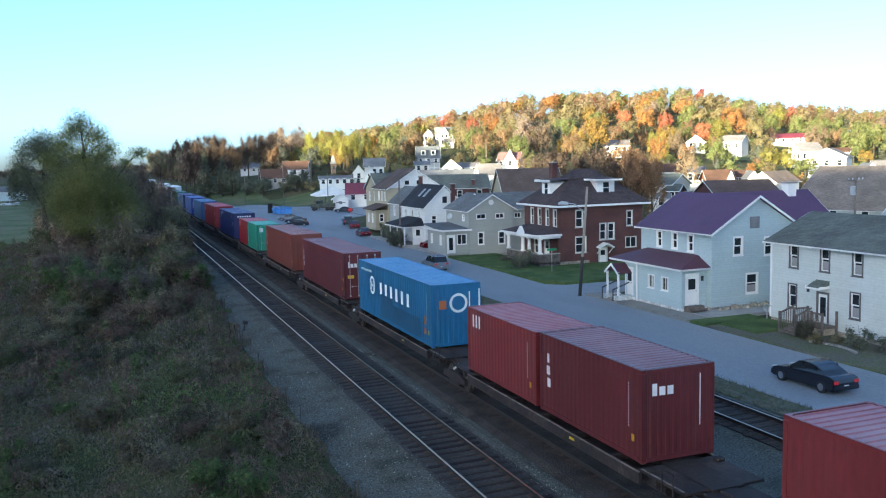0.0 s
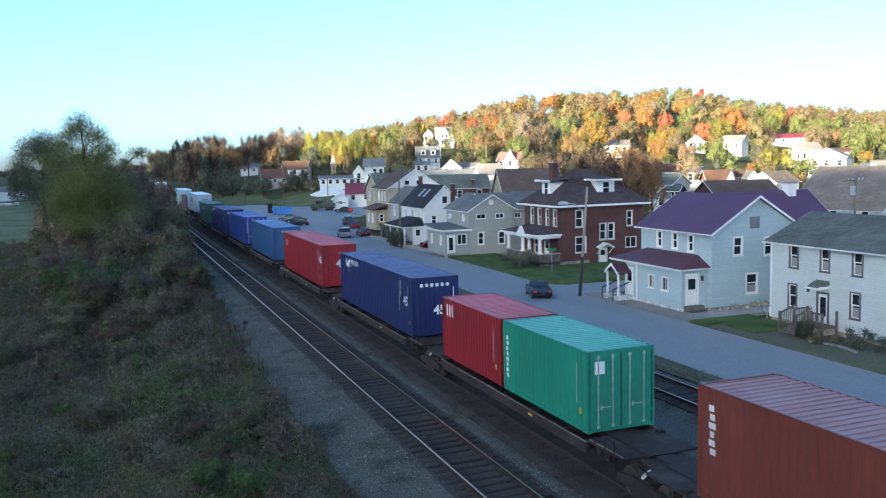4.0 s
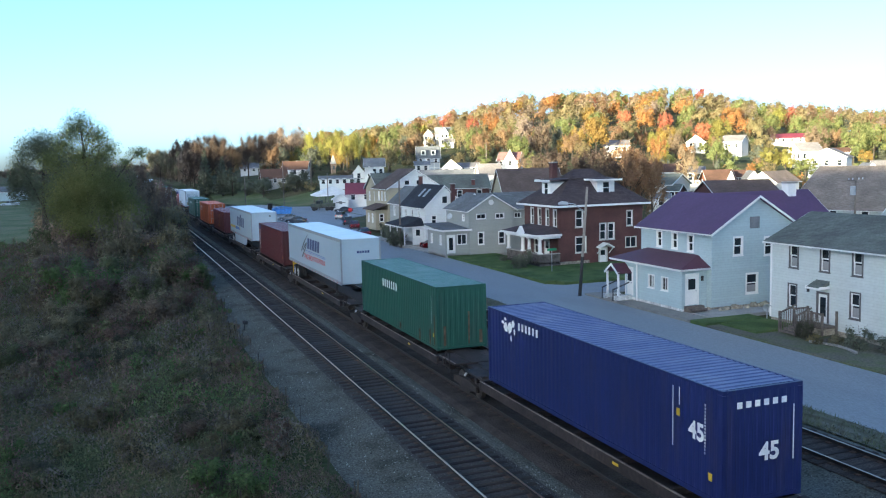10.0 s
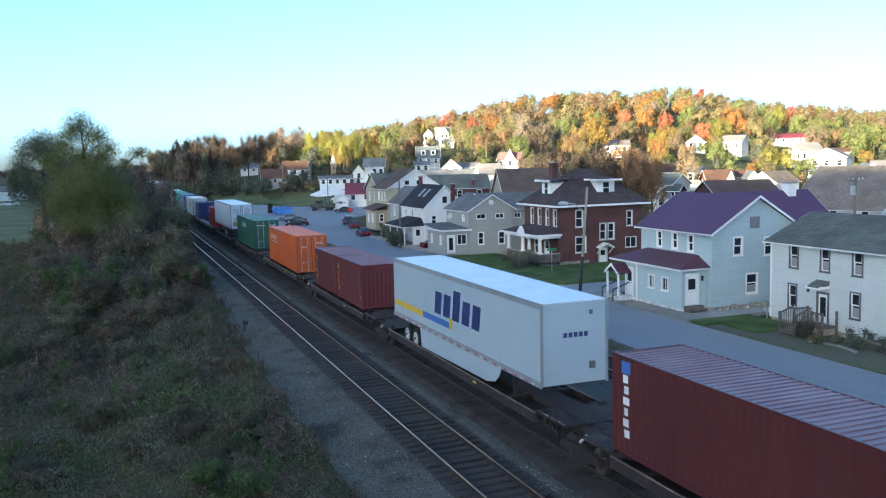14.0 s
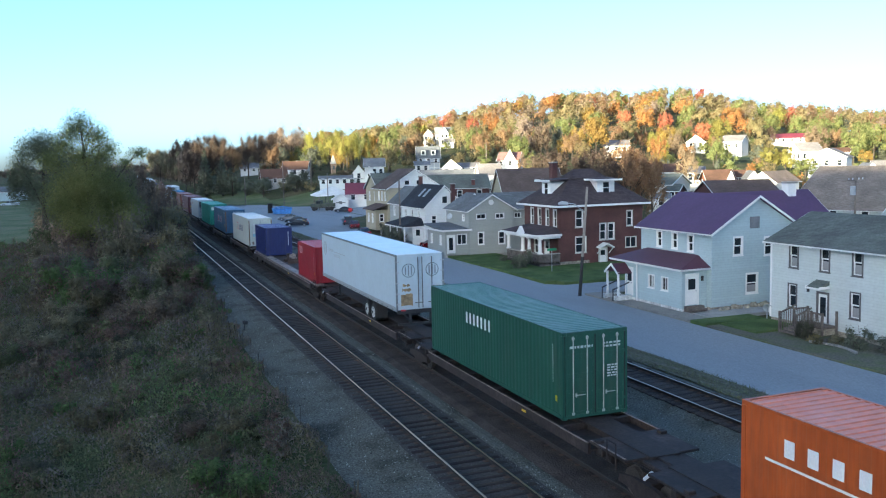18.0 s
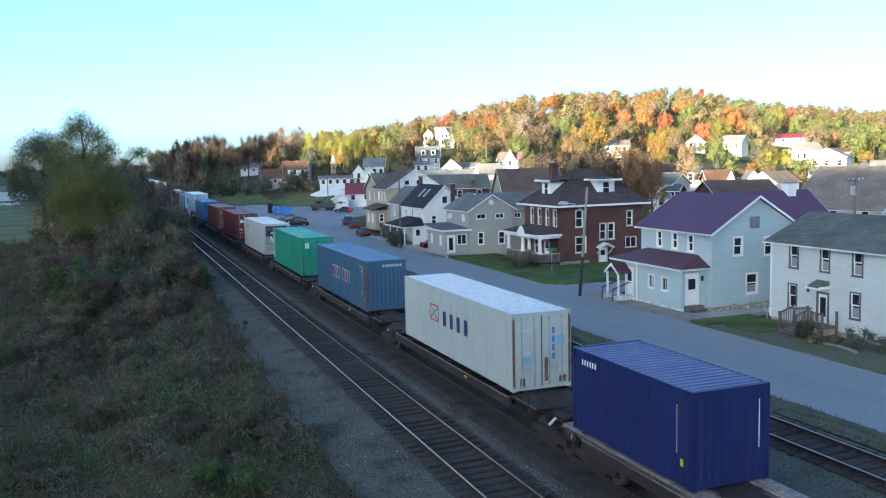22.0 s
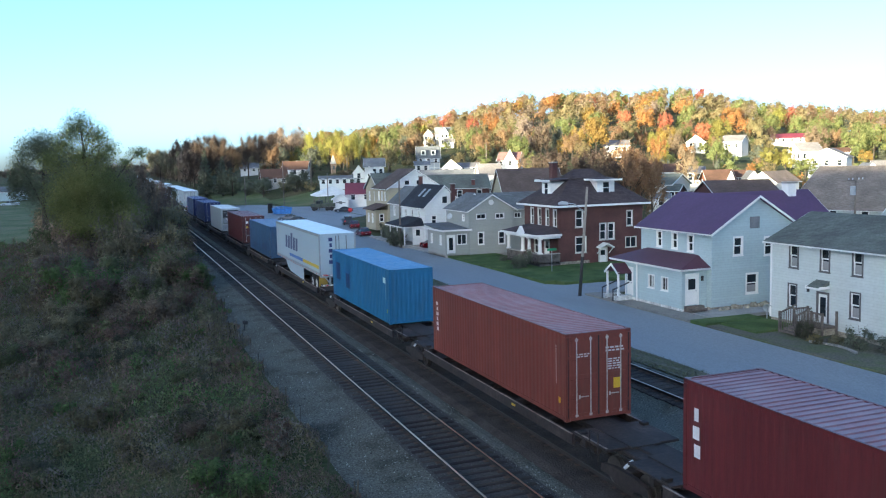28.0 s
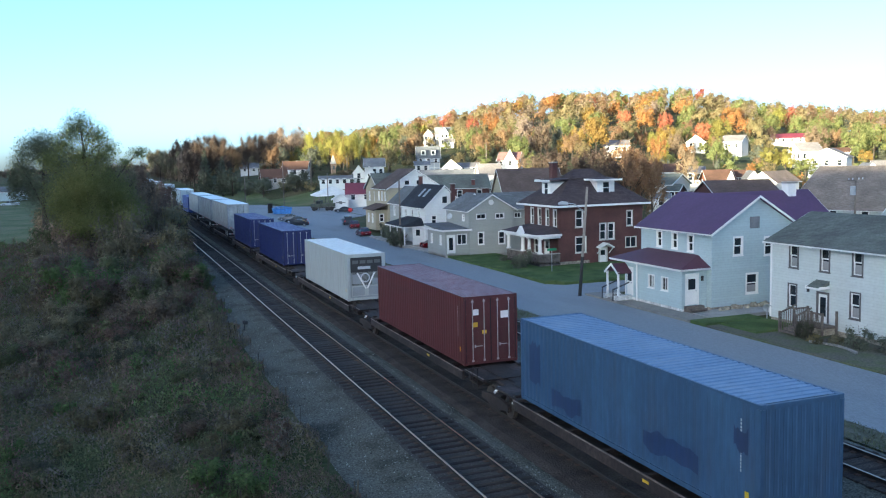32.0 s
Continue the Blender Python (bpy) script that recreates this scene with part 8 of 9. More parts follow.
tree(257.8, 274.0, 10.9, "green")
tree(191.9, 248.4, 9.4, "red")
tree(69.6, 271.5, 9.1, "yellow")
tree(203.5, 299.5, 11.9, "orange")
tree(85.7, 380.1, 7.5, "brown")
tree(30.3, 331.2, 8.3, "mauve")
tree(213.2, 288.0, 9.3, "green")
tree(167.8, 191.6, 8.8, "olive")
tree(63.7, 319.4, 8.0, "yellow")
tree(191.5, 238.9, 7.5, "olive")
tree(60.6, 282.0, 7.5, "green")
tree(184.6, 230.2, 11.5, "yellowgreen")
tree(55.3, 296.6, 9.9, "dark")
tree(126.4, 217.3, 7.7, "olive")
tree(148.6, 293.8, 7.3, "red")
tree(101.9, 387.9, 9.6, "olive")
tree(225.1, 204.0, 8.9, "orange")
tree(125.2, 268.2, 10.9, "olive")
tree(139.8, 291.0, 11.2, "green")
tree(55.7, 378.5, 8.4, "mauve")
tree(85.2, 352.6, 9.6, "green")
tree(170.0, 337.4, 7.9, "orange")
tree(32.4, 371.7, 10.4, "olive")
tree(215.5, 206.2, 10.1, "olive")
tree(81.0, 314.0, 11.5, "rust")
tree(159.7, 267.9, 7.6, "green")
tree(122.9, 376.0, 11.4, "green")
tree(69.7, 331.6, 9.3, "green")
tree(148.8, 323.2, 8.7, "yellowgreen")
tree(232.2, 217.8, 7.3, "green")
tree(169.5, 267.3, 9.3, "rust")
tree(111.0, 227.5, 9.8, "green")
tree(30.1, 350.1, 10.3, "mauve")
tree(60.5, 271.6, 10.0, "dark")
tree(280.7, 239.3, 7.6, "brown")
tree(170.6, 245.1, 7.5, "yellowgreen")
tree(94.1, 391.4, 10.4, "green")
tree(174.1, 259.1, 7.5, "rust")
tree(188.3, 312.1, 10.7, "green")
tree(115.5, 339.6, 8.0, "rust")
tree(245.9, 276.1, 11.1, "green")
tree(91.6, 317.6, 11.6, "olive")
tree(98.6, 322.3, 8.0, "green")
tree(291.8, 260.2, 10.7, "green")
tree(193.1, 260.2, 8.6, "green")
tree(42.7, 329.0, 10.7, "olive")

# two large trees behind the brick house, then garden trees and shrubs between the houses
tree(61.5, 93.6, 11.9, "rust", "fine", 0.72, label="large russet tree behind a brick house")
tree(63.5, 92.0, 10.4, "rust", "fine", 0.6, label="large russet tree behind a brick house")
tree(58.5, 96.0, 11.7, "umber", "fine", 0.78, label="large brown half-bare tree behind a brick house")
tree(120.6, 147.0, 6.3, "green", "broad", 1.1)
tree(97.8, 265.2, 4.5, "yellowgreen", "broad", 1.1)
tree(124.1, 247.3, 4.4, "brown", "broad", 1.1)
tree(199.7, 187.4, 3.5, "green", "broad", 1.1)
tree(134.8, 151.8, 4.4, "olive", "broad", 1.1)
tree(103.5, 106.0, 4.9, "yellowgreen", "broad", 1.1)
tree(111.6, 112.1, 5.5, "rust", "broad", 1.1)
tree(105.2, 245.2, 4.8, "olive", "broad", 1.1)
tree(146.2, 131.8, 5.1, "green", "broad", 1.1)
tree(111.0, 141.0, 3.6, "olive", "broad", 1.1)
tree(112.0, 217.2, 3.2, "dark", "broad", 1.1)
tree(91.9, 208.9, 5.8, "green", "broad", 1.1)
tree(183.2, 167.4, 3.4, "dark", "broad", 1.1)
tree(158.5, 182.6, 3.1, "rust", "broad", 1.1)
tree(82.4, 183.3, 3.2, "rust", "broad", 1.1)
tree(113.0, 160.0, 5.6, "dark", "broad", 1.1)
tree(120.3, 127.6, 3.9, "orange", "broad", 1.1)
tree(161.5, 222.4, 4.7, "brown", "broad", 1.1)
tree(93.4, 183.6, 3.7, "yellow", "broad", 1.1)
tree(197.2, 201.0, 3.3, "dark", "broad", 1.1)
tree(132.3, 162.5, 3.0, "orange", "broad", 1.1)
tree(157.5, 148.3, 4.3, "green", "broad", 1.1)
tree(90.1, 257.7, 4.5, "rust", "broad", 1.1)
tree(184.4, 202.2, 3.9, "rust", "broad", 1.1)
tree(137.9, 194.7, 4.2, "yellowgreen", "broad", 1.1)
tree(100.7, 196.2, 6.5, "green", "broad", 1.1)
tree(62.5, 173.4, 3.0, "yellow", "broad", 1.1)
tree(111.3, 100.0, 3.4, "brown", "broad", 1.1)
tree(143.1, 178.6, 3.0, "dark", "broad", 1.1)
tree(91.7, 225.7, 6.1, "olive", "broad", 1.1)
tree(118.8, 261.1, 4.8, "dark", "broad", 1.1)
tree(167.8, 210.2, 5.0, "green", "broad", 1.1)
tree(84.4, 168.7, 3.6, "brown", "broad", 1.1)
tree(208.7, 192.8, 3.9, "green", "broad", 1.1)
tree(126.9, 135.7, 3.8, "green", "broad", 1.1)
tree(145.6, 202.1, 3.6, "green", "broad", 1.1)
tree(127.7, 185.3, 5.3, "olive", "broad", 1.1)
tree(161.8, 233.7, 6.5, "yellow", "broad", 1.1)
tree(61.5, 162.0, 3.2, "olive", "broad", 1.1)
tree(109.3, 232.6, 6.0, "dark", "broad", 1.1)
tree(94.7, 234.8, 3.2, "brown", "broad", 1.1)
tree(163.4, 166.0, 3.4, "brown", "broad", 1.1)
tree(150.4, 215.5, 4.8, "olive", "broad", 1.1)
tree(143.5, 167.5, 3.0, "orange", "broad", 1.1)
tree(98.8, 252.3, 3.0, "olive", "broad", 1.1)
tree(165.3, 190.6, 6.5, "dark", "broad", 1.1)
tree(177.6, 223.5, 6.4, "rust", "broad", 1.1)
tree(91.9, 117.1, 3.1, "orange", "broad", 1.1)
tree(76.3, 154.0, 4.7, "green", "broad", 1.1)
tree(122.5, 174.6, 6.2, "yellow", "broad", 1.1)
tree(73.9, 196.9, 3.1, "brown", "broad", 1.1)
tree(71.2, 140.5, 4.1, "rust", "broad", 1.1)
tree(66.0, 189.8, 3.1, "olive", "broad", 1.1)
tree(178.5, 189.1, 4.2, "olive", "broad", 1.1)
tree(111.7, 254.3, 6.1, "green", "broad", 1.1)
tree(132.8, 175.1, 4.7, "green", "broad", 1.1)
tree(191.9, 179.2, 5.1, "yellow", "broad", 1.1)
tree(156.8, 198.2, 5.2, "green", "broad", 1.1)
tree(115.9, 241.5, 4.9, "green", "broad", 1.1)
tree(168.9, 153.0, 4.4, "dark", "broad", 1.1)

tree(128.9, 348.2, 5.8, "olive", "broad", 1.15)
tree(138.1, 342.6, 8.6, "green", "broad", 1.00)
tree(128.8, 329.3, 4.6, "green", "broad", 1.15)
tree(133.7, 375.9, 6.5, "brown", "broad", 1.00)
tree(103.7, 253.4, 4.2, "olive", "broad", 1.17)
tree(100.4, 230.2, 3.8, "brown", "broad", 1.27)
tree(171.9, 222.0, 4.7, "green", "broad", 1.08)
tree(113.1, 163.7, 3.2, "brown", "broad", 1.01)
tree(118.2, 155.1, 2.9, "olive", "broad", 1.21)
tree(98.7, 182.9, 5.0, "brown", "broad", 1.25)
tree(104.7, 209.8, 5.5, "brown", "broad", 1.17)

# scrub on the bank beside the tracks
stem_bark = surface("grey_stems", (0.12, 0.105, 0.088), rough=0.95, var=0.2, scale=3, fine=14, bump=0)


def bush(x, y, h, w, color, label=""):
    r = np.random.default_rng(int(abs(x) * 131 + y * 17))
    key = ("low_bush" if h < 2 else "bush", color, int(r.integers(4)))
    if key not in CROWNS:
        rr = np.random.default_rng(key[2] + 50)
        lobes = [((0, 0, 0.40), (0.34, 0.34, 0.36))] + [((0.3 * math.cos(k * 1.3), 0.3 * math.sin(k * 1.3), rr.uniform(0.2, 0.85)), (0.17, 0.17, 0.2)) for k in range(10)]
        q, t = leaves(rr, 2500, lobes, 0.031, soft=True) if h < 2 else leaves(rr, 3900, lobes, 0.025, soft=True)
        CROWNS[key] = mesh_of("foliage", q, t, LEAF[color])
        bm = bmesh.new()
        for k in range(26):
            a, f = k * 2.4 + rr.random(), rr.uniform(0.08, 0.42)
            rod(bm, (0.3 * f * math.cos(a), 0.3 * f * math.sin(a), -0.05), (f * math.cos(a + 0.3), f * math.sin(a + 0.3), rr.uniform(0.5, 1.08)), 0.006, 0.0015, n=3)
        CROWNS[key + ("s",)] = baked("woody_base", bm, stem_bark)
    t = thing("bush", label or "dense scrub bush on the bank", "bush", group="scrub on the bank")
    t.matrix_basis = pose(x, y, ground_z(x, y) - 0.1, 0, 0, r.uniform(0, 360)) @ Matrix.Diagonal((w, w, h, 1))
    hang("woody_base", CROWNS[key + ("s",)], t)
    hang("foliage", CROWNS[key], t)


# weeds between them
for k, c, c2 in (("weed_green", (0.12, 0.142, 0.073), (0.138, 0.147, 0.084)), ("weed_olive", (0.17, 0.15, 0.09), (0.15, 0.135, 0.082)), ("weed_dark", (0.102, 0.108, 0.077), (0.114, 0.11, 0.08)), ("weed_brown", (0.21, 0.144, 0.115), (0.174, 0.127, 0.105)), ("weed_grey", (0.186, 0.158, 0.134), (0.158, 0.14, 0.118)), ("weed_fresh", (0.11, 0.178, 0.073), (0.126, 0.165, 0.07))):
    LEAF[k] = surface(k, c, rough=0.9, var=0.12, scale=0.5, fine=2.0, bump=0, island=0.16, second=c2, patch=0.5, translucent=0.5, spec=0.06)
rng = np.random.default_rng(8)
for _ in range(203):
    y = 25 + 125 * rng.random() ** 1.1
    edge = float(np.interp(y, (20, 40, 60, 80, 104, 150), (4.9, 5.5, 6.0, 6.9, 8.4, 10.0))) + 0.5 * noise.noise(Vector((0, y * 0.3, 5)))
    x = max(edge - rng.random() ** 1.3 * (7 + y * 0.14), -0.05 * y if y > 62 else -99.0)
    near = float(np.interp(y, (25, 45, 60, 80, 100, 150), (0.8, 1.2, 2.4, 5.2, 6.3, 6.4)))
    h = near * rng.uniform(0.55, 1.1) * (0.75 if edge - x < 1.2 else 1.0)
    w = h * rng.uniform(0.8, 1.3) + 0.4
    bush(min(x, edge + 0.7 - 0.42 * w), y, h, w, (["weed_green", "weed_brown", "scrub", "weed_fresh", "weed_grey", "weed_olive", "twig", "scrub"] if y < 85 else ["scrub", "olive", "brown", "weed_olive", "scrub", "weed_brown", "mauve", "weed_green"])[rng.integers(8)])
for _ in range(52):
    y = 22 + 42 * rng.random() ** 1.2
    x = float(np.interp(y, (20, 40, 60), (5.2, 5.7, 6.2))) - rng.random() ** 1.2 * (6.5 + y * 0.12)
    h = rng.uniform(0.7, 1.5)
    patch = noise.noise(Vector((x * 0.3, y * 0.17, 3.0)))
    col = ["weed_fresh", "weed_green", "weed_dark"][rng.integers(3)] if patch > 0.0 else ["weed_brown", "weed_grey", "weed_olive", "weed_dark"][rng.integers(4)]
    bush(x, y, h, h * rng.uniform(1.1, 1.7), col, label="low leafy clump among the weeds")
n = 190000
y = 20 + 110 * rng.random(n) ** 1.5
edge = np.interp(y, (20, 31, 41, 52, 68, 104, 130), (6.1, 6.5, 6.5, 6.7, 7.5, 9.2, 9.4)) + np.array([0.9 * noise.noise(Vector((3.3, b * 0.45, 0))) for b in y])
x = edge - rng.random(n) ** 1.1 * (9 + y * 0.22)
hz = np.array([ground_z(a, b) for a, b in zip(x, y)])
hump = np.array([0.15 + 0.85 * max(0.0, noise.noise(Vector((a * 0.55, b * 0.38, 0))) + 0.3) for a, b in zip(x, y)]) * np.clip((edge - x) / 1.0, 0.25, 1)
z = hz + rng.random(n) ** 0.7 * hump * 1.6
s = (0.012 + 0.0009 * y) * rng.uniform(0.6, 1.5, n)
p = np.stack([x, y, z], 1)
u, v = rng.normal(size=(n, 3)) * (1, 1, 0.35), rng.normal(size=(n, 3)) * 0.7 + (0, 0, 1.1)
u /= np.linalg.norm(u, axis=1)[:, None]
v /= np.linalg.norm(v, axis=1)[:, None]
long = rng.uniform(1.2, 3.4, n)[:, None]
corner = np.stack([p - u * s[:, None], p + u * s[:, None] * 0.8, p + v * s[:, None] * long], 1).reshape(-1, 3)
tri = np.arange(n * 3).reshape(-1, 3)
third = np.array([int(2.5 + 5.5 * noise.noise(Vector((a * 0.3, b * 0.17, 3.0))) + rng.normal() * 0.38) for a, b in zip(x, y)]) % 5
for k, col in enumerate(("weed_green", "weed_grey", "weed_olive", "weed_brown", "weed_fresh")):
    tagged(new("weeds", mesh_of("weeds", corner, tri[third == k], LEAF[col])), "rank autumn weeds covering the bank", "weeds", kind="stuff")


# dry grass on the bank above the street
gr_rng = np.random.default_rng(31)
v, f = [], []
for _ in range(30000):
    y, w = 12 + 120 * gr_rng.random() ** 1.6, gr_rng.random()
    b = down_bank(23.85 + 1.65 * w, y, -0.3)
    h, r, a = gr_rng.uniform(0.05, 0.2) + 0.16 * max(0.0, noise.noise(Vector((b.x * 0.6, b.y * 0.35, 1.0)))), gr_rng.uniform(0.01, 0.028), gr_rng.random() * 3.14
    o = len(v)
    v += [(b.x - r * math.cos(a), b.y - r * math.sin(a), b.z), (b.x + r * math.cos(a), b.y + r * math.sin(a), b.z), (b.x + gr_rng.uniform(-0.2, 0.2), b.y + gr_rng.uniform(-0.2, 0.2), b.z + h)]
    f.append((o, o + 1, o + 2))
grass_mat = surface("dry_bank_grass", (0.2, 0.185, 0.12), rough=0.95, var=0.2, scale=0.4, island=0.4, bump=0, spec=0.1, second=(0.1, 0.12, 0.06), patch=0.5)
tagged(new("verge_grass", raw("verge_grass", v, f, grass_mat)), "tufts of dry grass on the bank above the street", "grass", kind="stuff")

# tall dead stalks along the edge of the stone
v, f = [], []
srng = np.random.default_rng(77)
for _ in range(1100):
    y = 21 + 70 * srng.random() ** 1.5
    e = float(np.interp(y, (20, 40, 60, 80, 104), (6.2, 6.5, 7.0, 7.6, 8.8)))
    x = e - srng.random() ** 1.8 * 9.0
    if noise.noise(Vector((x * 0.5, y * 0.25, 7.0))) < 0.02:
        continue
    z, h, r = ground_z(x, y), srng.uniform(0.35, 1.25), srng.uniform(0.006, 0.013)
    dx, dy, a = srng.uniform(-0.15, 0.15), srng.uniform(-0.15, 0.15), srng.random() * 3.14
    o = len(v)
    v += [(x - r * math.cos(a), y - r * math.sin(a), z), (x + r * math.cos(a), y + r * math.sin(a), z), (x + dx + r * 2.2 * math.cos(a), y + dy + r * 2.2 * math.sin(a), z + h), (x + dx - r * 2.2 * math.cos(a), y + dy - r * 2.2 * math.sin(a), z + h)]
    f.append((o, o + 1, o + 2, o + 3))
stalk_mat = surface("dry_stalks", (0.085, 0.075, 0.06), rough=0.95, var=0.15, island=0.5, bump=0, spec=0.1)
tagged(new("dry_stalks", raw("dry_stalks", v, f, stalk_mat)), "tall dry stalks standing among the weeds", "weeds", kind="stuff")


def grown_tree(x, y, label, color, parts, trunk, size=0.14, seed=3):
    """A single tree built from its own lobes ((x, y, z), (rx, ry, rz), clumps) and limbs ((from), (to), r0, r1)."""
    r = np.random.default_rng(seed)
    t = thing("tree", label, "tree", pose(x, y, ground_z(x, y)), group="trees beside the tracks")
    bm = bmesh.new()
    for a, b, r0, r1 in trunk:
        rod(bm, a, b, r0, r1, n=7)
    part("trunk", bm, bark, t)
    qs, ts, o = [], [], 0
    for c, rad, n in parts:
        q, f = leaves(r, int(n * 8), [(c, rad)], size * 0.64)
        qs.append(q), ts.append(f + o)
        o += len(q)
    hang("crown", mesh_of("crown", np.concatenate(qs), np.concatenate(ts), LEAF[color]), t)


grown_tree(-1.8, 95, "tall tree with a dense green crown and a half-bare top", "scrubgreen",
           [((0, 0, 9.9), (3.2, 3.0, 3.3), 2600), ((-2.0, 0, 8.4), (2.6, 2.4, 3.0), 1700), ((2.3, 0.5, 8.5), (2.4, 2.2, 2.8), 1500), ((0, 0, 6.0), (3.6, 3.0, 2.4), 1600), ((3.6, 0, 6.6), (2.2, 2.0, 2.2), 900), ((-0.6, 0, 12.6), (1.9, 1.6, 1.6), 420), ((1.4, 0, 12.6), (1.6, 1.5, 1.5), 300),
            ((-0.5, 0, 15.7), (1.7, 1.3, 1.9), 330), ((0.9, 0, 14.6), (1.7, 1.3, 1.6), 330), ((-1.5, 0, 15.0), (1.3, 1.1, 1.5), 190), ((-2.1, 0, 13.7), (1.6, 1.2, 1.5), 190), ((2.2, 0, 13.4), (1.3, 1.1, 1.2), 120), ((-3.4, 0, 12.2), (1.5, 1.2, 1.4), 260), ((5.0, 0.5, 12.9), (1.5, 0.8, 0.8), 130), ((3.6, 0.5, 11.9), (1.0, 0.8, 0.8), 70)],
           [((0, 0, -0.5), (0, 0, 8.0), 0.30, 0.22), ((0, 0, 8.0), (-0.5, 0, 16.6), 0.22, 0.03), ((0, 0, 7.0), (4.8, 0.5, 13.0), 0.12, 0.03), ((0, 0, 6.0), (-3.0, 0, 10.5), 0.12, 0.03), ((0, 0, 9.5), (1.7, 0, 15.0), 0.08, 0.02), ((0, 0, 9.0), (-2.6, 0, 14.9), 0.08, 0.02)]
           + [((-0.2, 0, 10.5 + 0.45 * k), (-0.4 + (1.9 - 0.08 * k) * math.cos(k * 2.3), 0.8 * math.sin(k * 2.3), 12.4 + 0.42 * k), 0.05, 0.012) for k in range(10)]
           + [((3.0 + 0.3 * k, 0.3, 10.8 + 0.35 * k), (3.6 + 0.55 * k, 0.3 + 0.4 * (-1) ** k, 12.6 + 0.2 * k), 0.03, 0.01) for k in range(5)], size=0.11)
grown_tree(-6.9, 108, "drooping willow-like tree beyond the scrub", "willow",
           [((0.3, 0, 13.6), (2.9, 2.4, 2.3), 1300), ((-1.9, 0, 11.0), (1.3, 1.3, 4.0), 800), ((2.2, 0, 11.2), (1.9, 1.4, 3.8), 900), ((-3.0, 0, 9.9), (0.8, 0.8, 3.2), 340), ((0, 0, 9.0), (2.8, 2.4, 3.4), 900), ((3.8, 0, 9.2), (1.0, 1.0, 3.4), 420), ((1.8, 0, 5.5), (2.4, 2.2, 3.0), 600)],
           [((0, 0, -0.5), (0, 0, 9.0), 0.35, 0.24), ((0, 0, 9.0), (0.5, 0, 14.2), 0.22, 0.05), ((0, 0, 7.0), (-2.6, 0, 13.0), 0.14, 0.04), ((0, 0, 7.5), (2.4, 0, 13.2), 0.14, 0.04)], size=0.12, seed=5)
for x, y, hh, ww, col in ((8.0, 141, 8.6, 3.0, "weed_brown"), (8.3, 123, 6.6, 2.6, "brown"), (7.9, 108, 5.0, 2.4, "weed_brown"), (6.3, 151, 9.4, 4.6, "weed_olive"), (8.3, 162, 8.0, 3.0, "brown"), (8.3, 132, 7.6, 2.6, "weed_olive"), (7.4, 138, 8.2, 4.4, "weed_brown"), (6.0, 150, 8.8, 4.6, "twig"), (7.5, 158, 7.8, 4, "brown"), (8.0, 175, 7.2, 4, "scrub"), (7.4, 120, 7.0, 3.6, "weed_brown"), (7.4, 106, 5.4, 3.0, "weed_dark"), (3.0, 150, 8.4, 6, "twig"), (0.5, 140, 8.8, 6, "scrub"), (-2.5, 130, 8.8, 6, "brown"), (-5.0, 122, 8.0, 6, "weed_green"), (3.6, 31.5, 0.95, 1.3, "weed_fresh"), (2.2, 36.0, 1.1, 1.6, "weed_green"), (4.6, 33.5, 0.8, 1.2, "weed_fresh"), (-1.5, 40.0, 1.3, 2.0, "weed_olive"), (0.4, 34.0, 1.0, 1.6, "weed_dark"), (34.7, 36.1, 1.45, 1.3, "weed_dark"), (34.4, 34.9, 0.7, 0.9, "weed_olive")):
    bush(x, y, hh, ww, col, label="tall hazy scrub thicket beside the tracks" if hh > 5 else "low green bush among the weeds" if x < 20 else "untidy shrub beside the porch steps")
for k, (x, y, hh, ww, col) in enumerate(((-1.0, 112, 9.5, 6, "scrub"), (2.5, 118, 8.5, 6, "twig"), (4.8, 128, 8.2, 6, "brown"), (-4.5, 100, 6.5, 5, "scrub"), (0.8, 88, 7.4, 6, "scrub"), (3.6, 100, 7.6, 5, "twig"), (6.0, 140, 8.0, 6, "brown"))):
    bush(x, y, hh, ww, col, label="tall hazy scrub thicket beside the tracks")

# grey-green trees behind the tracks where they leave the view
for x, y, hh, ww, col in ((21.0, 420, 13.2, 0.8, "scrub"), (20.6, 380, 13.2, 0.8, "scrub"), (22.2, 360, 12.8, 0.75, "scrub"), (24.0, 340, 12.6, 0.7, "umber"), (25.5, 320, 12.6, 0.7, "scrub"), (21.4, 330, 9.9, 0.8, "scrub"), (23.0, 300, 8.7, 0.8, "scrub"), (24.4, 285, 9.0, 0.8, "umber")):
    tree(x, y, hh, col, "fine", ww, label="grey-green tree where the tracks leave the town")
# young trees that close the thicket towards the far bend
for x, y, hh, ww, col in ((-2.2, 100, 10.6, 0.6, "scrub"), (-0.6, 112, 12.0, 0.6, "umber"), (1.2, 118, 12.4, 0.6, "scrub"), (2.7, 124, 11.8, 0.55, "umber"), (4.3, 130, 11.2, 0.5, "umber")):
    tree(x, y, hh, col, "fine", ww, label="slender grey-green young tree in the thicket beside the tracks")
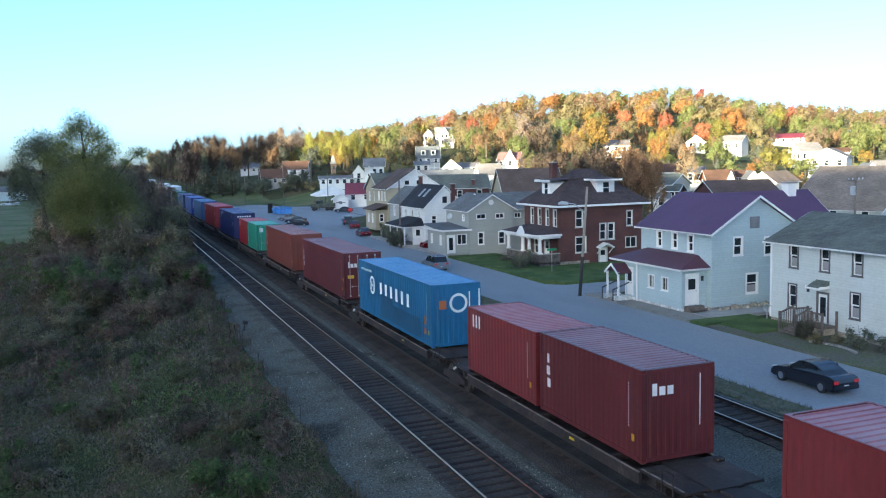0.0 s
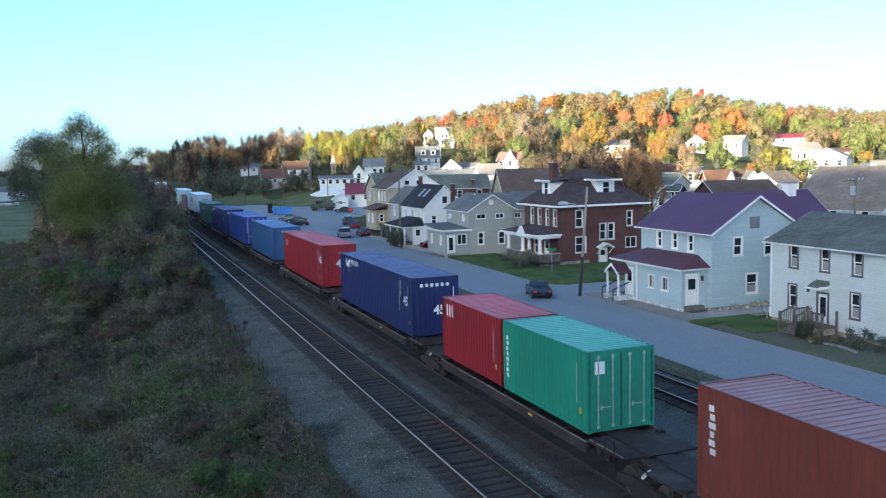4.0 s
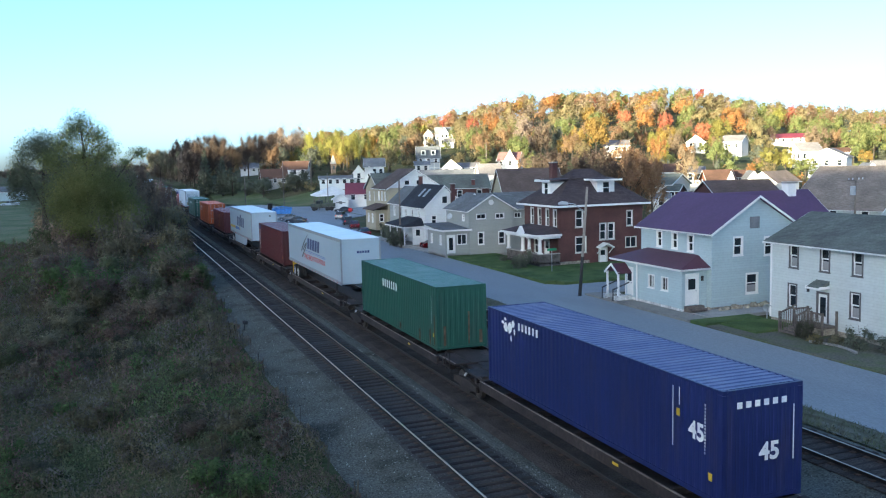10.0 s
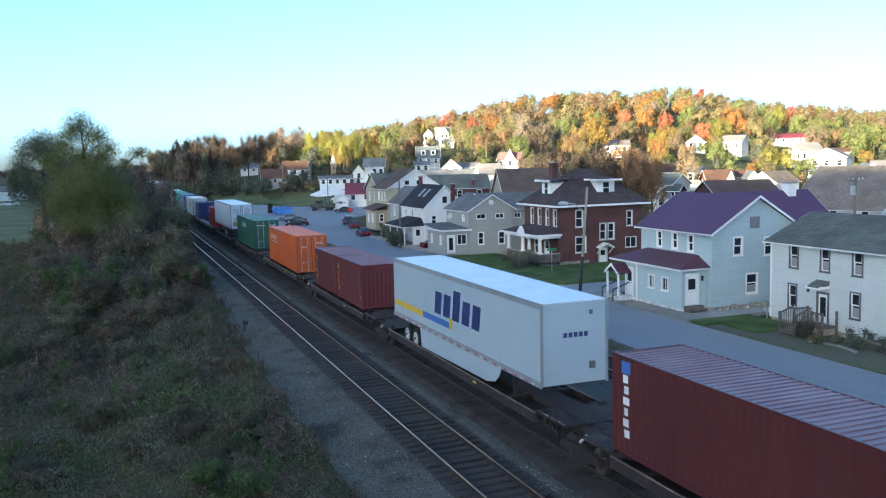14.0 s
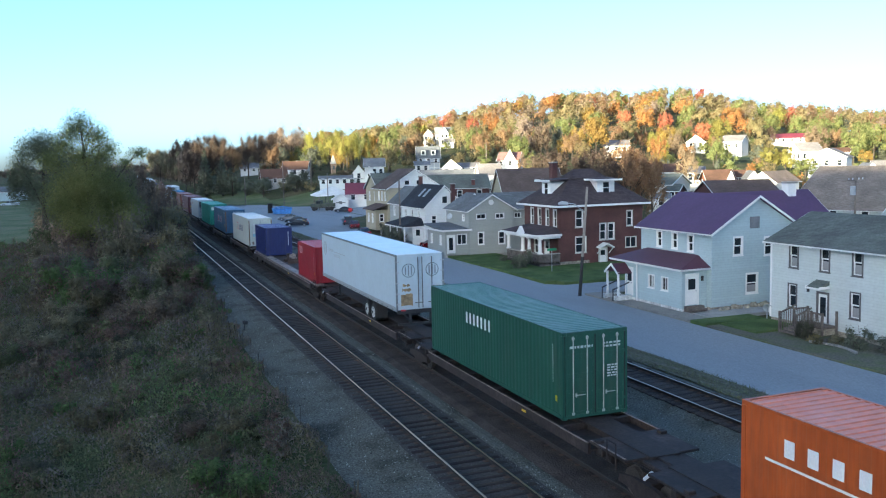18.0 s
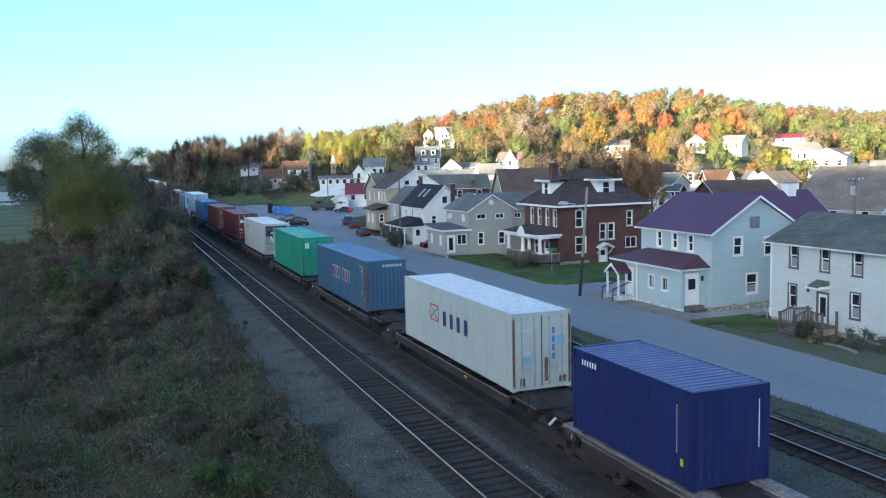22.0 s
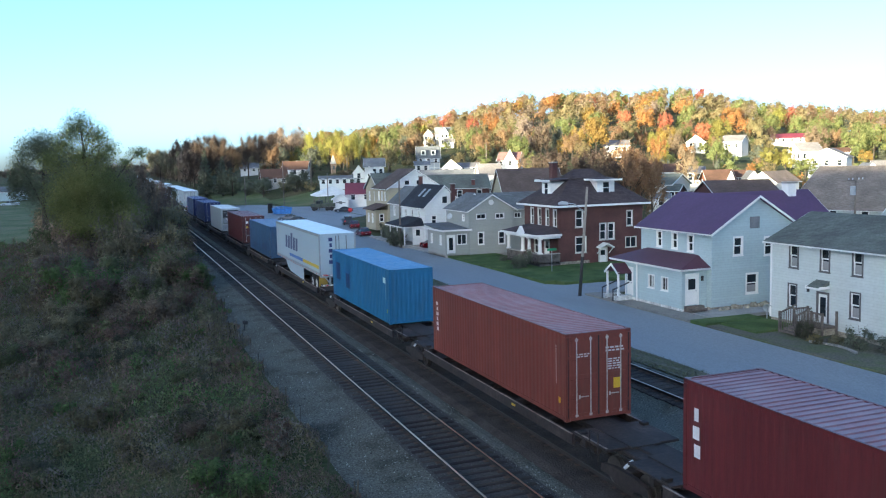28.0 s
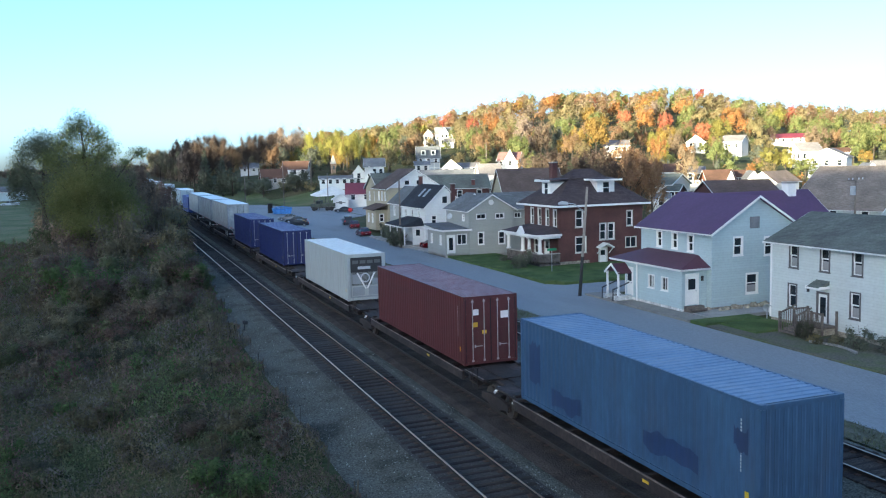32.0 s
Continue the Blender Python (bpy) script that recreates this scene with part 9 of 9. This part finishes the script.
for x, y, hh, ww, col in ((20.5, 395, 8.0, 9, "twig"), (23.0, 402, 8.5, 10, "brown"), (26.5, 398, 7.5, 9, "olive"), (29.5, 405, 9.0, 11, "twig"), (33.0, 392, 8.0, 10, "brown"), (36.5, 400, 8.5, 10, "mauve"), (40.0, 390, 8.0, 10, "olive"), (43.5, 396, 8.0, 11, "brown"), (22.5, 330, 6.5, 7, "twig"), (25.0, 322, 6.0, 7, "brown"), (28.5, 318, 6.5, 8, "mauve"), (31.0, 300, 5.5, 7, "olive"), (24.0, 290, 5.5, 6, "twig"), (27.0, 282, 5.0, 6, "mauve")):
    bush(x, y, hh, ww, col, label="tall brown thicket beyond the end of the street")

# ---------- street things ----------
pole_wood = surface("pole_timber", (0.19, 0.16, 0.135), rough=0.95, var=0.25, scale=2, fine=12, bump=0.4, stretch=(1, 1, 0.2))


pole_pale = surface("bleached_pole_timber", (0.3, 0.265, 0.23), rough=0.95, var=0.2, scale=2, fine=12, bump=0.4, stretch=(1, 1, 0.2))


def utility_pole(x, y, h, lamp=False, lean=0.0, base=-0.3):
    p = thing("utility_pole", "weathered wooden utility pole%s" % (" with a street lamp arm" if lamp else ""), "utility pole", pose(x, y, base, 0, lean, 0), group="poles along the street")
    part("pole", rod(bmesh.new(), (0, 0, -0.4), (0, 0, h), 0.115, 0.085, n=12), pole_pale if lamp else pole_wood, p)
    if lamp:
        part("dark_base", rod(bmesh.new(), (0, 0, -0.3), (0, 0, 2.9), 0.126, 0.112, n=12), rubber, p, "dark tarred lower end")
        part("lamp_arm", rod(rod(bmesh.new(), (0, 0, h - 1.9), (-0.8, 0.3, h - 1.3), 0.035), (-0.8, 0.3, h - 1.3), (-1.35, 0.5, h - 1.25), 0.035), galvanised, p)
        part("lamp_head", prism([(-1.95, h - 1.4), (-1.25, h - 1.37), (-1.25, h - 1.17), (-1.65, h - 1.13), (-1.95, h - 1.27)], "y", 0.4, 0.65), galvanised, p, "grey street lamp head")
    return p


utility_pole(31.85, 55.2, 8.0, lamp=True, lean=4.8)
utility_pole(31.7, 96.5, 8.0)


def car(x, y, turn, color, label, suv=False):
    """A parked or driven car: body with wheel arches, glasshouse, wheels, lights; length along local y, nose at +y."""
    c = thing("car", label, "car", pose(x, y, ROAD_Z, 0, 0, turn), group="cars on the street")
    L, w = (4.6, 0.92) if suv else (4.7, 0.90)
    hb = 1.02 if suv else 0.88
    if suv:
        low = [(-L / 2, 0.4), (-L / 2 + 0.06, 0.3), (L / 2 - 0.12, 0.28), (L / 2, 0.5), (L / 2 - 0.04, 0.72), (L / 2 - 0.3, hb - 0.12), (L / 2 - 1.2, hb), (-L / 2 + 0.1, hb + 0.02), (-L / 2 + 0.03, hb - 0.1), (-L / 2, 0.6)]
    else:
        low = [(-L / 2 + 0.03, 0.34), (-L / 2 + 0.12, 0.22), (L / 2 - 0.15, 0.2), (L / 2 - 0.02, 0.36), (L / 2, 0.52), (L / 2 - 0.12, 0.68), (L / 2 - 0.55, 0.8), (L / 2 - 1.3, hb), (-L / 2 + 1.1, hb + 0.08), (-L / 2 + 0.35, hb + 0.09), (-L / 2 + 0.06, hb), (-L / 2, 0.66)]
    b = prism(low, "x", -w, w)
    bmesh.ops.bevel(b, geom=[e for e in b.edges if abs(abs(e.verts[0].co.x) - w) < 1e-4 and abs(abs(e.verts[1].co.x) - w) < 1e-4 and e.verts[0].co.x * e.verts[1].co.x > 0], offset=0.07, segments=2, affect="EDGES")
    part("body", b, color, c)
    top = 1.72 if suv else 1.42
    if suv:
        cab = [(L / 2 - 1.3, hb - 0.03), (L / 2 - 1.95, top - 0.05), (L / 2 - 2.4, top), (-L / 2 + 0.45, top - 0.02), (-L / 2 + 0.12, hb - 0.03)]
    else:
        cab = [(L / 2 - 1.15, hb - 0.03), (L / 2 - 1.95, top - 0.07), (L / 2 - 2.35, top - 0.01), (L / 2 - 2.9, top), (-L / 2 + 1.55, top - 0.06), (-L / 2 + 1.0, top - 0.25), (-L / 2 + 0.6, hb + 0.05)]
    g = prism(cab, "x", -w + 0.1, w - 0.1)
    for v in g.verts:
        if v.co.z > hb + 0.1:
            v.co.x *= 0.86
    part("glasshouse", g, glass, c, "dark tinted windows")
    if suv:
        r = prism([(L / 2 - 1.9, top - 0.04), (L / 2 - 2.4, top + 0.012), (-L / 2 + 0.4, top - 0.005), (-L / 2 + 0.36, top - 0.06)], "x", -w * 0.79, w * 0.79)
    else:
        r = prism([(L / 2 - 1.9, top - 0.06), (L / 2 - 2.35, top + 0.006), (L / 2 - 2.9, top + 0.014), (-L / 2 + 1.55, top - 0.045), (-L / 2 + 1.45, top - 0.1), (-L / 2 + 1.55, top - 0.09), (L / 2 - 2.9, top - 0.03), (L / 2 - 2.35, top - 0.04)], "x", -w * 0.79, w * 0.79)
    part("roof", r, color, c)
    for k, yy in enumerate((L / 2 - 2.35, L / 2 - 3.3)):
        for sx in (-1, 1):
            part("pillar", prism([(yy - 0.04, hb - 0.02), (yy + 0.04, hb - 0.02), (yy + 0.03, top - 0.03), (yy - 0.05, top - 0.03)], "x", sx * (w * 0.80) - 0.02, sx * (w * 0.80) + 0.02), color, c)
    for yy in (L / 2 - 0.85, -L / 2 + 0.9):
        for sx in (-1, 1):
            t = part("wheel", rod(bmesh.new(), (sx * (w - 0.19), yy, 0.33), (sx * (w + 0.012), yy, 0.33), 0.33, n=20), rubber, c, "black tyre")
            part("rim", rod(bmesh.new(), (sx * (w + 0.008), yy, 0.33), (sx * (w + 0.022), yy, 0.33), 0.2, n=14), chrome, t, "alloy rim")
    for sx in (-1, 1):
        part("tail_light", boxes((sx * (w - 0.2) - 0.16, sx * (w - 0.2) + 0.16, -L / 2 - 0.012, -L / 2 + 0.05, hb - 0.26, hb - 0.08), bevel=0.02), tail_red, c, "red tail light")
        part("headlight", boxes((sx * (w - 0.25) - 0.18, sx * (w - 0.25) + 0.18, L / 2 - 0.10, L / 2 - 0.02, 0.58, 0.72), bevel=0.01), mark_faint, c, "clear headlight")
        part("mirror", boxes((sx * (w + 0.06) - 0.08, sx * (w + 0.06) + 0.08, L / 2 - 1.65, L / 2 - 1.5, hb + 0.02, hb + 0.16), bevel=0.02), color, c)
    part("number_plate", boxes((-0.16, 0.16, -L / 2 - 0.012, -L / 2 + 0.02, 0.42, 0.54)), mark_faint, c, "blank pale plate")
    part("rear_bumper", boxes((-w + 0.05, w - 0.05, -L / 2 - 0.05, -L / 2 + 0.1, 0.28, 0.5), bevel=0.03), color, c)
    part("front_bumper", boxes((-w + 0.05, w - 0.05, L / 2 - 0.1, L / 2 + 0.04, 0.26, 0.46), bevel=0.03), color, c)
    return c


tail_red = glow("tail_light_red", (0.3, 0.01, 0.015), 0.1)
car_black = surface("black_car_paint", (0.012, 0.014, 0.022), rough=0.18, var=0.05, bump=0)
car_silver = surface("silver_car_paint", (0.26, 0.27, 0.28), rough=0.25, metal=0.4, var=0.05, bump=0)
car_red = surface("red_car_paint", (0.11, 0.009, 0.012), rough=0.22, var=0.05, bump=0)
car_dark = surface("dark_car_paint", (0.03, 0.035, 0.045), rough=0.22, var=0.05, bump=0)
sedan = car(28.3, 28.5, 0, car_black, "black saloon car driving along the street")
suv = car(28.0, 74.0, 0, car_silver, "silver off-road car driving away down the street", suv=True)
car(32.5, 115.3, -3, car_red, "parked red car by the kerb")
car(35.2, 130.0, -10, car_red, "parked dark red car by the kerb")
car(36.2, 137.6, -10, car_dark, "parked dark car by the kerb", suv=True)
car(35.1, 93.5, -90, car_red, "red car parked beside a house")
car(28.2, 139.0, 75, car_dark, "dark car parked beside the tracks")
car(29.6, 147.0, 75, car_dark, "dark car parked beside the tracks")
car(29.8, 154.5, 75, car_silver, "grey car parked beside the tracks")


st = thing("dumpster", "blue open-topped skip with a crumpled tarpaulin", "skip", pose(32.2, 173.5, ROAD_Z, 0, 0, -8))
tarp = surface("blue_tarpaulin", (0.05, 0.22, 0.55), rough=0.4, var=0.2, scale=2.0, fine=8.0, bump=0.8, dist=0.1)
part("bin", prism([(-1.7, 0.15), (1.7, 0.15), (1.95, 1.25), (-1.95, 1.25)], "y", -0.9, 0.9), tarp, st)
tp = bmesh.new()
bmesh.ops.create_grid(tp, x_segments=14, y_segments=7, size=1.0)
for v in tp.verts:
    v.co = Vector((v.co.x * 1.95, v.co.y * 0.95, 1.3 + 0.3 * noise.noise(v.co * 3.1) + 0.25 * (1 - abs(v.co.x))))
part("tarpaulin", tp, tarp, st, "crumpled blue tarpaulin")
thing_post = thing("switch_box", "rusty brown trackside cabinet", "cabinet", pose(30.9, 179.5, ROAD_Z))
part("cabinet", boxes((-0.45, 0.45, -0.4, 0.4, 0.0, 1.9), bevel=0.04), car_brown, thing_post)
part("lid", boxes((-0.5, 0.5, -0.45, 0.45, 1.9, 2.0)), car_brown, thing_post)
mk = thing("track_marker", "small black marker post at the edge of the ballast", "marker", pose(7.3, 53.6, -0.4, 0, 8, 0))
part("post", rod(bmesh.new(), (0, 0, -0.2), (0, 0, 0.55), 0.05, 0.04), black_iron, mk)
part("plate", boxes((-0.14, 0.18, -0.03, 0.03, 0.45, 0.68), bevel=0.02), black_iron, mk)


def sign(x, y, h, w, ht, color, label, octagon=False):
    g = thing("street_sign", label, "street sign", pose(x, y, ROAD_Z))
    part("post", rod(bmesh.new(), (0, 0, -0.3), (0, 0, h), 0.03, n=6), galvanised, g)
    if octagon:
        b = bmesh.new()
        bmesh.ops.create_cone(b, cap_ends=True, segments=8, radius1=w, radius2=w, depth=0.02, matrix=Matrix.Translation((0, -0.04, h - w)) @ Matrix.Rotation(radians(90), 4, "X"))
        part("plate", b, color, g)
    else:
        part("plate", boxes((-w, w, -0.04, -0.02, h - ht, h)), color, g)


sign_green = surface("green_sign", (0.01, 0.22, 0.10), rough=0.4, var=0.05, bump=0)
sign(36.1, 67.4, 2.2, 0.46, 0.2, sign_green, "small green street name sign on a post")
sign(37.2, 139.5, 2.6, 0.38, 0.0, mark_red, "red octagonal road sign on a post", octagon=True)
for x, y, h in ((38.7, 205.4, 10.5), (31.5, 217.7, 7.5), (25.4, 262, 9.5), (49.8, 225.6, 9.0), (43.5, 181, 8.0), (50.6, 228.5, 9.0), (103.2, 232.1, 8.0), (65.9, 208.9, 6.0)):
    utility_pole(x, y, h, base=ground_z(x, y))
tp = utility_pole(69.0, 65.5, 7.6, base=-0.1)
part("crossarm", boxes((-1.1, 1.1, -0.06, 0.06, 7.0, 7.12)), pole_wood, tp)
part("transformer", rod(bmesh.new(), (-0.45, -0.1, 5.6), (-0.45, -0.1, 6.5), 0.25, n=14), galvanised, tp, "pale grey transformer drum")
for k in (-0.9, -0.4, 0.4, 0.9):
    part("insulator", rod(bmesh.new(), (k, 0, 7.12), (k, 0, 7.3), 0.05, n=6), mark_faint, tp)
car(44.6, 172.5, 80, car_dark, "dark car parked on the forecourt")
car(-25.8, 270.0, 80, trailer_white, "white car parked beside a field")
for x, y in ((31.75, 96.6), (31.6, 98.0), (31.6, 99.4), (33.4, 103.5), (33.3, 101.9), (33.5, 105.0), (33.6, 106.6), (33.8, 108.4), (34.0, 110.0)):
    bush(x, y, 2.3, 1.9, "dark", label="clipped dark green hedge by the pavement")
for x, y, h, c in ((35.0, 34.2, 0.9, "scrub"), (35.3, 33.0, 1.5, "dark"), (34.6, 35.4, 0.8, "olive"), (36.0, 31.6, 1.6, "dark"), (35.7, 73.4, 1.4, "dark"), (35.0, 71.0, 2.2, "dark"), (35.8, 76.8, 1.0, "dark")):
    bush(x, y, h, h * 1.15, c, label="garden shrub in front of a house")
gr = thing("garden_edging", "pale stones edging a flower bed", "edging", pose(0, 0, 0))
for k in range(16):
    a = k / 15
    x, y = 34.3 + 0.4 * math.sin(a * 3.1), 32.2 + a * 3.0
    part("stone", boxes((x - 0.09, x + 0.08, y, y + 0.15, -0.22, -0.1), bevel=0.03), concrete_mat, gr)


fe = thing("fence", "short white picket fence beside the pavement", "fence")
for k in range(14):
    part("picket", prism([(33.9 + k * 0.2, -0.2), (34.02 + k * 0.2, -0.2), (34.02 + k * 0.2, 0.75), (33.96 + k * 0.2, 0.85), (33.9 + k * 0.2, 0.75)], "y", 111.6, 111.64), white_paint, fe)
part("rail", boxes((33.85, 36.75, 111.65, 111.7, 0.1, 0.18), (33.85, 36.75, 111.65, 111.7, 0.5, 0.58)), white_paint, fe)

bush(39.6, 238.7, 4.8, 6.3, "dark", label="dark evergreen shrub beside a house")
bush(47.4, 231.2, 5.7, 8.9, "dark", label="dark evergreen shrub beside a house")
bush(44.5, 233.8, 3.7, 4.7, "scrub", label="leafy garden shrub beside a house")
bush(36.0, 242.3, 4.1, 5.4, "dark", label="dark evergreen shrub beside a house")
bush(49.9, 226.6, 3.0, 4.5, "olive", label="leafy garden shrub beside a house")
bush(53.7, 226.7, 2.0, 3.9, "scrub", label="leafy garden shrub beside a house")
bush(59.8, 219.0, 2.5, 4.1, "dark", label="dark evergreen shrub beside a house")
bush(58.6, 368.4, 3.1, 7.3, "olive", label="leafy garden shrub beside a house")
bush(62.7, 288.3, 3.4, 5.8, "scrub", label="leafy garden shrub beside a house")
bush(69.5, 219.2, 2.6, 5.1, "scrub", label="leafy garden shrub beside a house")
bush(70.9, 209.3, 2.5, 4.3, "olive", label="leafy garden shrub beside a house")
bush(33.0, 248.8, 4.2, 4.9, "dark", label="dark evergreen shrub beside a house")
bush(66.7, 255.4, 2.3, 5.9, "brown", label="leafy garden shrub beside a house")
bush(59.8, 241.7, 2.4, 3.9, "olive", label="leafy garden shrub beside a house")

# ---------- street and town enlarged about the camera's eye, unchanged in its view ---
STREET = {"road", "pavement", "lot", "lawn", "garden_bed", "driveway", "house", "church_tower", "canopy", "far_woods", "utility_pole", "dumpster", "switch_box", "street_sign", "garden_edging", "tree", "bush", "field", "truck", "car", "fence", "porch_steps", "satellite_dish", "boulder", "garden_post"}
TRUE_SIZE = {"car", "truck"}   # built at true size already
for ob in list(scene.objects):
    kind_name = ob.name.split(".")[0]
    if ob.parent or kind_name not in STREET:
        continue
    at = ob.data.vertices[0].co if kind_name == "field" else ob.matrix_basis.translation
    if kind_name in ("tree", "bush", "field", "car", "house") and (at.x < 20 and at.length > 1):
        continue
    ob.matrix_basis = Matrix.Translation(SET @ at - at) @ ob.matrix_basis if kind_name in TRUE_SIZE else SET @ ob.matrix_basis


# ---------- what moves ----------
def motions():
    for ob, s, z in movers:
        walk(ob, [(0.0, pose(TRAIN_X, s, z)), (16.0, pose(TRAIN_X, s - SPEED * 16, z)), (32.0, pose(TRAIN_X, s - SPEED * 32, z))])
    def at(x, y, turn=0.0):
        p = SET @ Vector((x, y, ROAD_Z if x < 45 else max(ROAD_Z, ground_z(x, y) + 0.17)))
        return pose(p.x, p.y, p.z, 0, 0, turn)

    walk(sedan, [(0.0, at(28.3, 28.9)), (0.5, at(28.3, 33.1)), (1.0, at(28.3, 37.3)), (1.5, at(28.4, 41.7)), (2.0, at(28.6, 46.0)), (2.5, at(28.6, 49.6)), (3.0, at(28.8, 52.5)), (3.5, at(28.9, 54.9, -4)),
                 (4.2, at(29.5, 57.4, -25)), (4.9, at(30.9, 58.8, -60)), (5.5, at(33.2, 59.0, -84)), (6.0, at(35.2, 59.0, -90)), (7.0, at(40.5, 58.6, -90)), (9.0, at(56.0, 58.4, -90)), (11.0, at(69.0, 58.4, -90)), (32.0, at(70.0, 58.4, -90))])
    walk(suv, [(0.0, at(28.1, 75.5)), (1.0, at(28.3, 85.8)), (2.0, at(28.4, 95.5)), (3.0, at(28.7, 105.0)), (3.5, at(29.0, 109.6, -3)), (5.5, at(31.6, 128.0, -8)), (6.0, at(32.1, 131.6, -8)), (7.0, at(33.4, 138.0, -14)), (8.0, at(35.3, 144.6, -20)), (9.0, at(37.3, 149.4, -25)),
               (10.0, at(39.0, 152.6, -30)), (11.0, at(42.0, 157.0, -40)), (12.0, at(47.0, 163.5, -45)), (14.0, at(60.0, 184.0, -45)), (15.0, at(66.0, 190.0, -70)), (32.0, at(67.0, 190.3, -70))])


motions()
